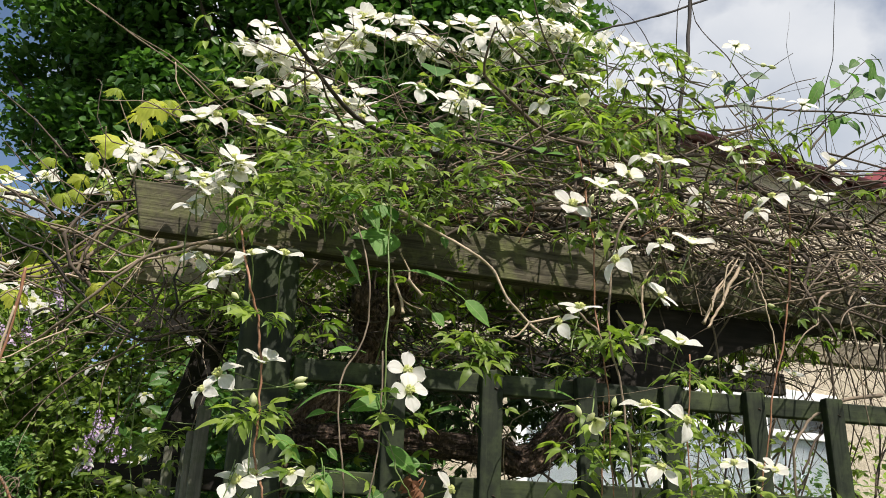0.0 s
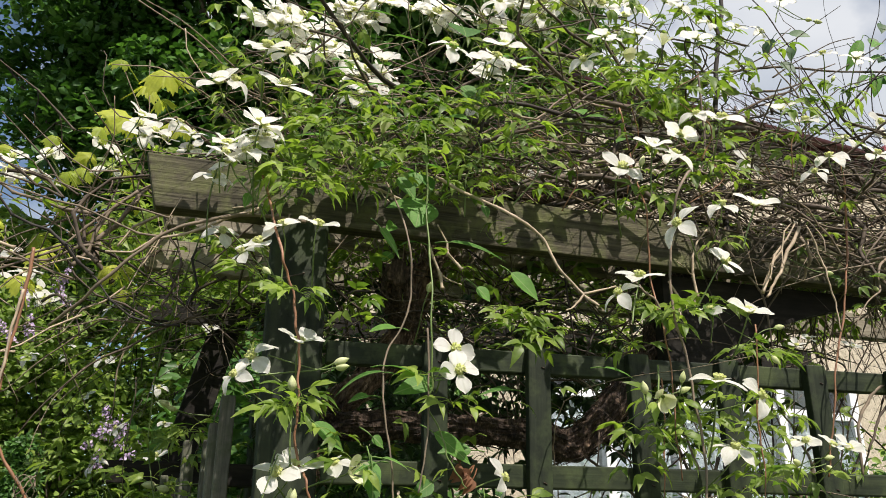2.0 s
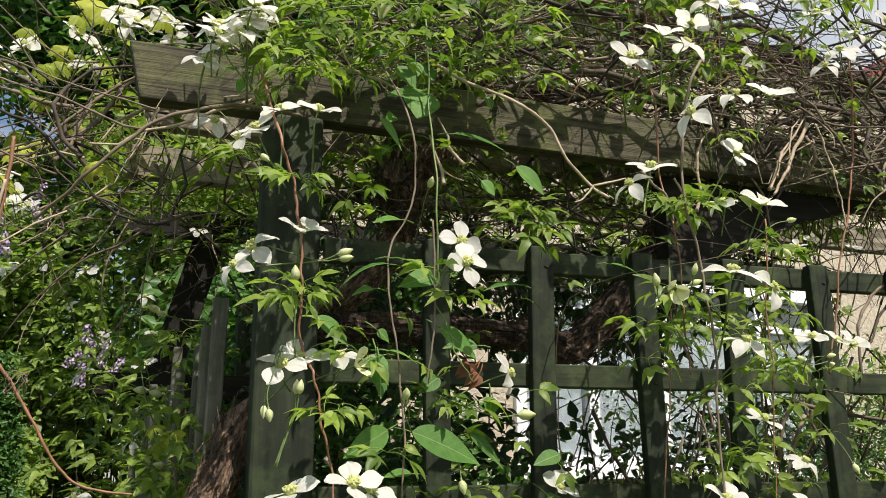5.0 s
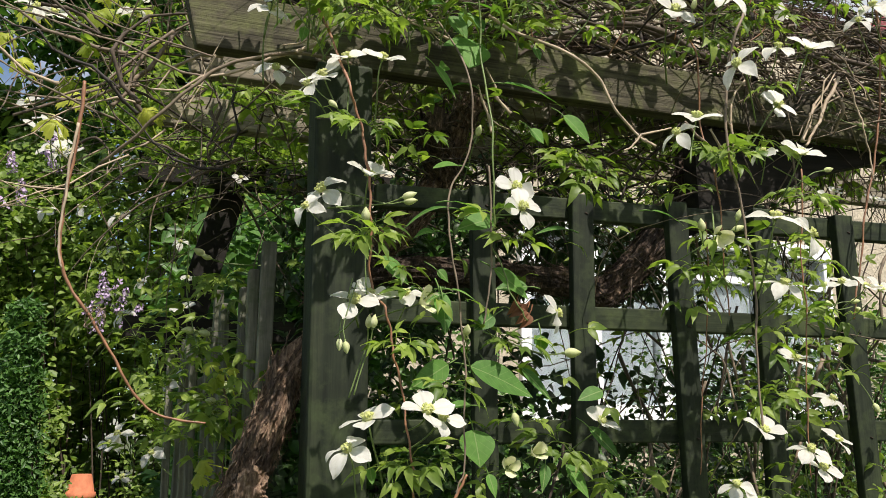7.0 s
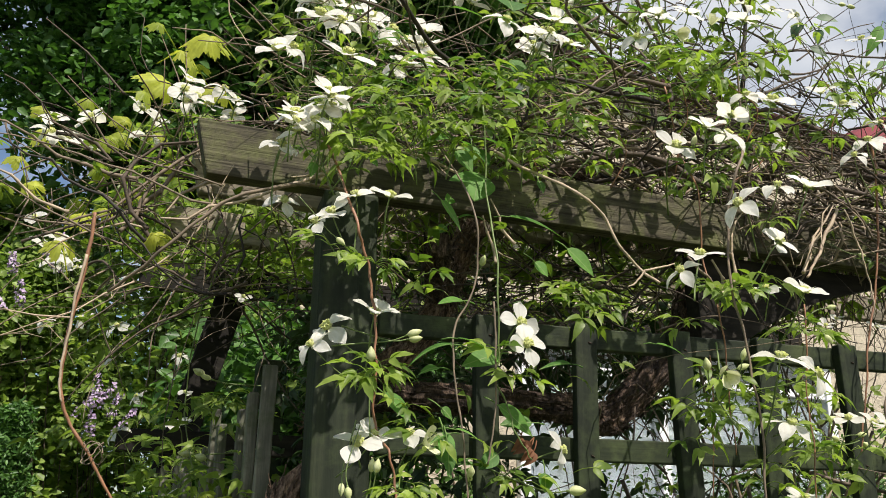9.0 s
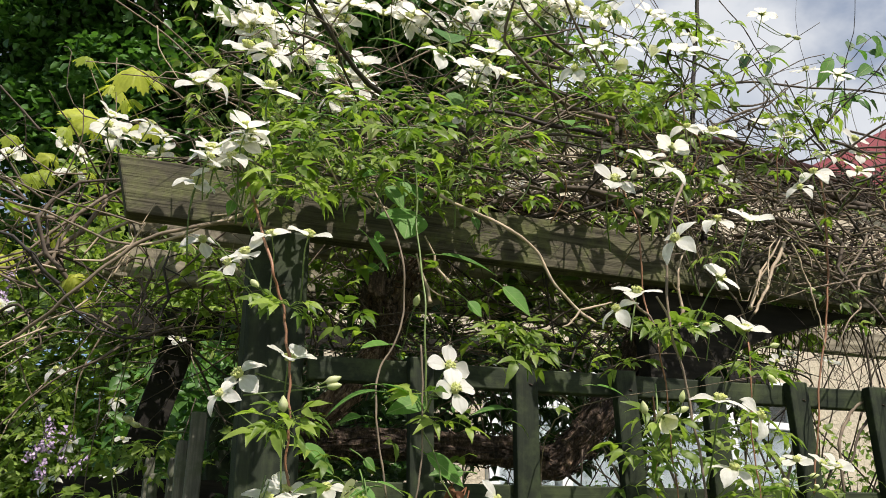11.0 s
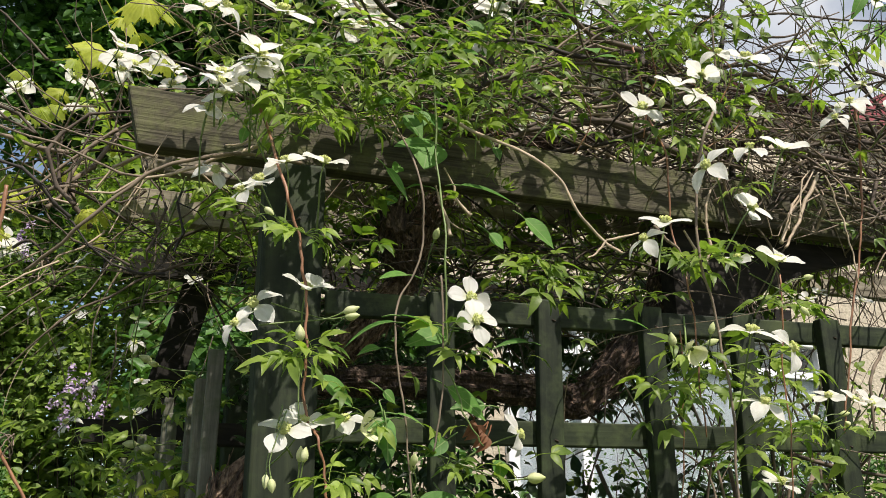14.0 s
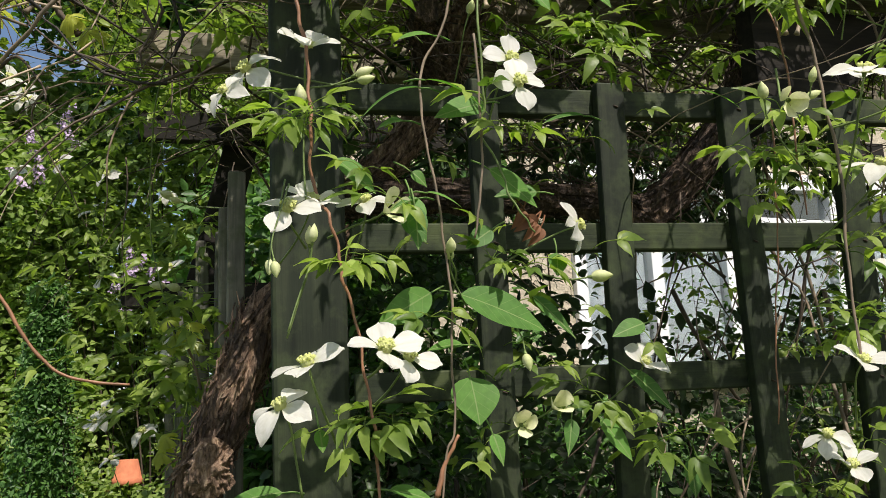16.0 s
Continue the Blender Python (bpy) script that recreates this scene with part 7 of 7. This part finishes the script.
roof_me = mesh_of("roof", [(-3.1, -0.12, 4.425), (9.3, -0.12, 4.425), (9.3, 1.5, 4.9), (-3.1, 1.5, 4.9), (-3.1, -0.12, 4.455), (9.3, -0.12, 4.455), (9.3, 1.5, 4.94), (-3.1, 1.5, 4.94), (9.3, 3.2, 4.45), (-3.1, 3.2, 4.45)],
                  [(0, 3, 2, 1), (4, 5, 6, 7), (0, 1, 5, 4), (1, 2, 6, 5), (0, 4, 7, 3), (7, 6, 8, 9)], ROOF_RED, False)
part("roof", roof_me, house, "dark red pitched roof")
# a second red roof farther along
far_house = empty("outbuilding", HOUSE, "neighbouring house with bright red hipped metal roof", "house")
block("wall", 7.5, 23.6, 4.5, 8.6, 0, 7.40, STUCCO, far_house)
ROOF_BRIGHT = plain_material("bright red sheet roof", (0.15, 0.014, 0.020), 0.8, 10.0, 0.15, 0.003)
part("roof", mesh_of("roof", [(7.2, 4.2, 7.45), (24.0, 4.2, 7.45), (24.0, 8.9, 7.45), (7.2, 8.9, 7.45), (13.90, 6.5, 11.18), (18.0, 6.5, 11.18), (7.2, 4.2, 7.39), (24.0, 4.2, 7.39), (24.0, 8.9, 7.39), (7.2, 8.9, 7.39)],
                     [(0, 1, 5, 4), (1, 2, 5), (2, 3, 4, 5), (3, 0, 4), (6, 7, 1, 0), (7, 8, 2, 1), (8, 9, 3, 2), (9, 6, 0, 3), (9, 8, 7, 6)], ROOF_BRIGHT, False), far_house)
antenna = empty("antenna", HOUSE @ Matrix.Translation((1.85, 1.2, 4.65)), "grey television aerial on the roof", "aerial")
h = Heap()
h.add(*tube([(0, 0, 0), (0, 0, 0.5), (0, 0, 0.95)], 0.014, 0.012, 6))
part("mast", h.mesh("mast", METAL), antenna)
h = Heap()
h.add(*tube([(-0.32, 0, 0.84), (0, 0.0, 0.86), (0.34, 0, 0.88)], 0.009, 0.009, 5))
part("boom", h.mesh("boom", METAL), antenna)
for i in range(6):
    h = Heap()
    x = -0.3 + 0.12 * i
    ln = 0.26 - 0.02 * i
    h.add(*tube([(x, -ln * 0.3, 0.85 - ln * 0.8), (x, 0, 0.86), (x, ln * 0.3, 0.86 + ln * 0.8)], 0.005, 0.005, 4))
    part("element", h.mesh("element", METAL), antenna)

# ---- trees and shrubs ----
def leaf_template(length, width, shape=OVATE, rows=0, fold=0.3, droop=0.4):
    """A small far-off leaf: two halves of a pointed oval, folded at the midrib."""
    w = width * 0.5
    pts = [(0, 0, 0), (0.30, -1.0, 0.02), (0.72, -0.72, -0.10), (1.0, 0, -0.30), (0.72, 0.72, -0.10), (0.30, 1.0, 0.02)]
    return np.array([(x * length, y * w, z * droop * length + abs(y) * w * fold) for x, y, z in pts]), [(0, 1, 2, 3), (0, 3, 4, 5)]


def clumps(g, centres, radii, each, squash=1.0):
    """Points in lumps, denser toward the outside of each lump."""
    out = []
    for c, r in zip(centres, radii):
        d = g.normal(0, 1, (each, 3))
        d /= np.linalg.norm(d, axis=1)[:, None]
        out.append(np.asarray(c) + d * (r * g.uniform(0.25, 1.0, each) ** 0.5)[:, None] * np.array([1, 1, squash]))
    return np.concatenate(out)


def tree(name, base, height, crown_c, crown_r, count, each, seed, leaf_size, label, mat):
    g = np.random.default_rng(seed)
    t = empty(name, None, label, "tree")
    bx, by = base
    h = Heap()
    top = np.array([crown_c[0], crown_c[1], crown_c[2] + crown_r[2] * 0.5])
    h.add(*tube(smooth_path([(bx, by, -0.05), (bx + 0.1, by, height * 0.35), (bx * 0.5 + top[0] * 0.5, by * 0.5 + top[1] * 0.5, height * 0.65), top], 6), 0.15, 0.03, 12, 0.03, g))
    part("trunk", h.mesh("trunk", BARK_TREE), t)
    cs, rs, limbs = [], [], Heap()
    for i in range(count):
        d = g.normal(0, 1, 3)
        d /= np.linalg.norm(d)
        c = np.array(crown_c) + d * np.array(crown_r) * g.uniform(0.35, 1.0) ** 0.6
        cs.append(c)
        rs.append(g.uniform(0.18, 0.40))
        if i % 4 == 0:
            s = np.array([bx, by, height * g.uniform(0.3, 0.6)]) * 0.5 + top * 0.5 * np.array([1, 1, g.uniform(0.5, 0.9)])
            limbs.add(*tube(smooth_path([s, s * 0.5 + c * 0.5 + g.normal(0, 0.2, 3), c], 5), 0.03, 0.006, 6, 0.05, g))
    part("limb_work", limbs.mesh("limb_work", BARK_TREE), t, kind="stuff")
    p = clumps(g, cs, rs, each, 0.8)
    m = len(p)
    nrm = g.normal(0, 0.6, (m, 3)) + np.array([0, -0.15, 0.9])
    hd = g.normal(0, 1, (m, 3)) + np.array([0, 0, -0.4])
    scatter("crown", leaf_template(leaf_size, leaf_size * 0.62), p, nrm, hd, g.uniform(0.7, 1.25, m), mat, t, "dark green broad leaves")
    return t


tree("tree", (-1.2, 4.9), 4.6, (-0.97, 4.75, 4.9), (1.97, 0.9, 2.0), 480, 300, 61, 0.060, "tall leafy tree with dark green crown behind the pergola", LEAF_TREE)


tree("tree", (-4.5, 6.2), 3.0, (-4.3, 6.0, 2.95), (1.9, 0.9, 1.42), 160, 170, 62, 0.10, "rounded garden tree with mid green leaves", LEAF_SHRUB)


def shrub(name, centres, radii, each, seed, template, sizes, mat, label, up=0.8, category="shrub"):
    g = np.random.default_rng(seed)
    t = empty(name, None, label, category)
    h = Heap()
    for c, r in zip(centres, radii):
        for k in range(2):
            e = np.array(c) + g.normal(0, 0.4, 3) * r
            s = np.array([c[0] + g.normal(0, 0.10), c[1] + 0.25 + g.uniform(0, 0.2), 0.0])
            h.add(*tube(smooth_path([s, s * 0.4 + e * 0.6 + g.normal(0, 0.06, 3), e], 4), 0.008, 0.003, 4))
    part("branch_work", h.mesh("branch_work", STEM_DARK), t, kind="stuff")
    p = clumps(g, centres, radii, int(each * 1.25))
    m = len(p)
    nrm = g.normal(0, 0.5, (m, 3)) + np.array([0, -0.35, up])
    scatter("foliage", template, p, nrm, g.normal(0, 1, (m, 3)), g.uniform(*sizes, m), mat, t, "leafy foliage")
    return t


g_s = np.random.default_rng(70)


def mound(n, x, y, z, r):
    c, rr = [], []
    while len(c) < n:
        q, k = (g_s.uniform(*x), g_s.uniform(*y), g_s.uniform(*z)), g_s.uniform(*r)
        side = q[0] + 0.107 + (q[1] - 0.418) * 0.42       # clumps are left out of the camera's sight line to the pot
        if abs(side) < k * 0.5 + 0.07 and q[1] < 4.9 and 0.95 < q[2] < 1.45:
            continue
        way = np.array(q) - (-1.85, 4.57, 1.17)
        along = float(way @ np.array(to_sun))
        if along > 0 and np.linalg.norm(way - along * np.array(to_sun)) < k + 0.10:       # the sun reaches the pot
            continue
        c.append(q)
        rr.append(k)
    return c, rr


c, r = mound(90, (-3.4, -0.8), (4.2, 4.9), (0.4, 2.9), (0.2, 0.36))
lilac = shrub("lilac_bush", c, r, 480, 71, leaf_template(0.048, 0.034), (0.7, 1.2), LEAF_SHRUB, "lilac bush with mauve flower panicles")
fl_t = (np.array([(0, 0, 0), (1, -0.5, 0.2), (1.4, 0, 0), (1, 0.5, 0.2)]) * 0.011, [(0, 1, 2, 3)])
g_l = np.random.default_rng(72)
for cx, cy, cz in ((-1.79, 3.70, 2.64), (-1.79, 3.82, 2.60), (-2.04, 3.94, 2.63), (-1.87, 3.70, 2.42), (-2.00, 3.82, 2.43), (-1.67, 3.94, 1.98), (-1.41, 3.70, 1.88), (-1.48, 3.82, 1.97), (-1.59, 3.94, 2.07), (-1.51, 3.70, 1.98), (-1.56, 3.82, 1.88)):
    k = 80
    t = g_l.uniform(0, 1, k)
    a = g_l.uniform(0, 6.28, k)
    rr = 0.022 * (1 - t) ** 0.6 * g_l.uniform(0.3, 1.1, k) + 0.004
    p = np.stack([cx + rr * np.cos(a) + 0.04 * t * g_l.normal(), cy + rr * np.sin(a), cz - 0.05 + 0.10 * t], 1)
    out = np.stack([np.cos(a), np.sin(a), 0.4 + 0 * a], 1)
    scatter("panicle", fl_t, p, out, g_l.normal(0, 1, (k, 3)), g_l.uniform(0.8, 1.3, k), LILAC, lilac, "mauve lilac panicle", kind="")
c, r = mound(70, (-4.4, -0.9), (3.9, 4.6), (0.1, 1.5), (0.18, 0.34))
shrub("shrub", c, r, 560, 73, leaf_template(0.032, 0.020), (0.7, 1.2), LEAF_SHRUB, "bright green small-leaved shrub")
c, r = [(-1.74, 3.55, 0.15 + (1.87 - 0.15) * i / 15) for i in range(16)], [0.25 - 0.012 * i for i in range(16)]
shrub("conifer", c, r, 800, 74, leaf_template(0.026, 0.011), (0.7, 1.2), LEAF_TREE, "small dark columnar conifer", 0.5)
# shrub added to darken the background, standing in for tree shade
c, r = mound(70, (-0.95, 0.02), (3.0, 4.1), (0.2, 2.2), (0.2, 0.34))
shrub("shrub", c, r, 260, 75, leaf_template(0.06, 0.035), (0.7, 1.2), LEAF_TREE, "dark green shrub added as backing to deepen the shade")
c, r = mound(95, (0.60, 2.6), (2.7, 3.7), (0.6, 1.64), (0.10, 0.24))
shrub("shrub", c, r, 180, 76, leaf_template(0.022, 0.011), (0.7, 1.2), LEAF_TREE, "loose small-leaved shrub before the window")
c, r = mound(110, (0.0, 4.5), (3.6, 4.9), (0.1, 1.40), (0.16, 0.30))
shrub("shrub", c, r, 230, 79, leaf_template(0.05, 0.03), (0.7, 1.2), LEAF_TREE, "dense dark green border shrub below the window")
c, r = mound(50, (2.3, 4.4), (3.6, 5.0), (0.4, 2.5), (0.2, 0.36))
shrub("shrub", c, r, 150, 77, leaf_template(0.05, 0.03), (0.7, 1.2), LEAF_SHRUB, "yellow-green shrub beside the house")
c, r = mound(200, (-9.5, -1.2), (6.6, 8.6), (0.2, 3.7), (0.4, 0.8))
shrub("hedge", c, r, 130, 78, leaf_template(0.12, 0.075), (0.7, 1.2), LEAF_SHRUB, "tall distant garden hedge", category="hedge")

# upside-down pot on a stake
pot = empty("flower_pot", Matrix.Translation((-1.85, 4.57, 1.10)) @ Matrix.Scale(0.92, 4), "small terracotta pot upturned on a garden stake", "plant pot")
prof = ((0.075, 0.0), (0.078, 0.012), (0.078, 0.034), (0.070, 0.036), (0.052, 0.125), (0.047, 0.129), (0.012, 0.129), (0.010, 0.122), (0.045, 0.120), (0.064, 0.03), (0.068, 0.0))
n = 28
verts = [(rr * math.cos(2 * math.pi * j / n), rr * math.sin(2 * math.pi * j / n), zz) for rr, zz in prof for j in range(n)]
faces = [(i * n + j, i * n + (j + 1) % n, ((i + 1) % len(prof)) * n + (j + 1) % n, ((i + 1) % len(prof)) * n + j) for i in range(len(prof)) for j in range(n)]
part("pot", mesh_of("pot", verts, faces, TERRACOTTA), pot)
stake = tagged(new("garden_stake", mesh_of("garden_stake", *tube([(-1.85, 4.57, -0.1), (-1.85, 4.57, 0.6), (-1.85, 4.57, 1.20)], 0.012, 0.010, 10), WOOD_SLAT)), "thin wooden garden stake under the pot", "stake")

# grass
g_g = np.random.default_rng(80)
k = 14000
p = np.stack([g_g.uniform(-5, 5, k), g_g.uniform(-1.0, 7.0, k), np.zeros(k)], 1)
scatter("grass", (np.array([(0, -0.004, 0), (0, 0.004, 0), (0.02, 0.003, 0.05), (0.02, -0.003, 0.05), (0.05, 0, 0.085)]), [(0, 1, 2, 3), (3, 2, 4)]), p, np.tile([0, 0, 1.0], (k, 1)) + g_g.normal(0, 0.15, (k, 3)), g_g.normal(0, 1, (k, 3)), g_g.uniform(0.6, 1.3, k), GRASS, None, "unmown green garden grass")
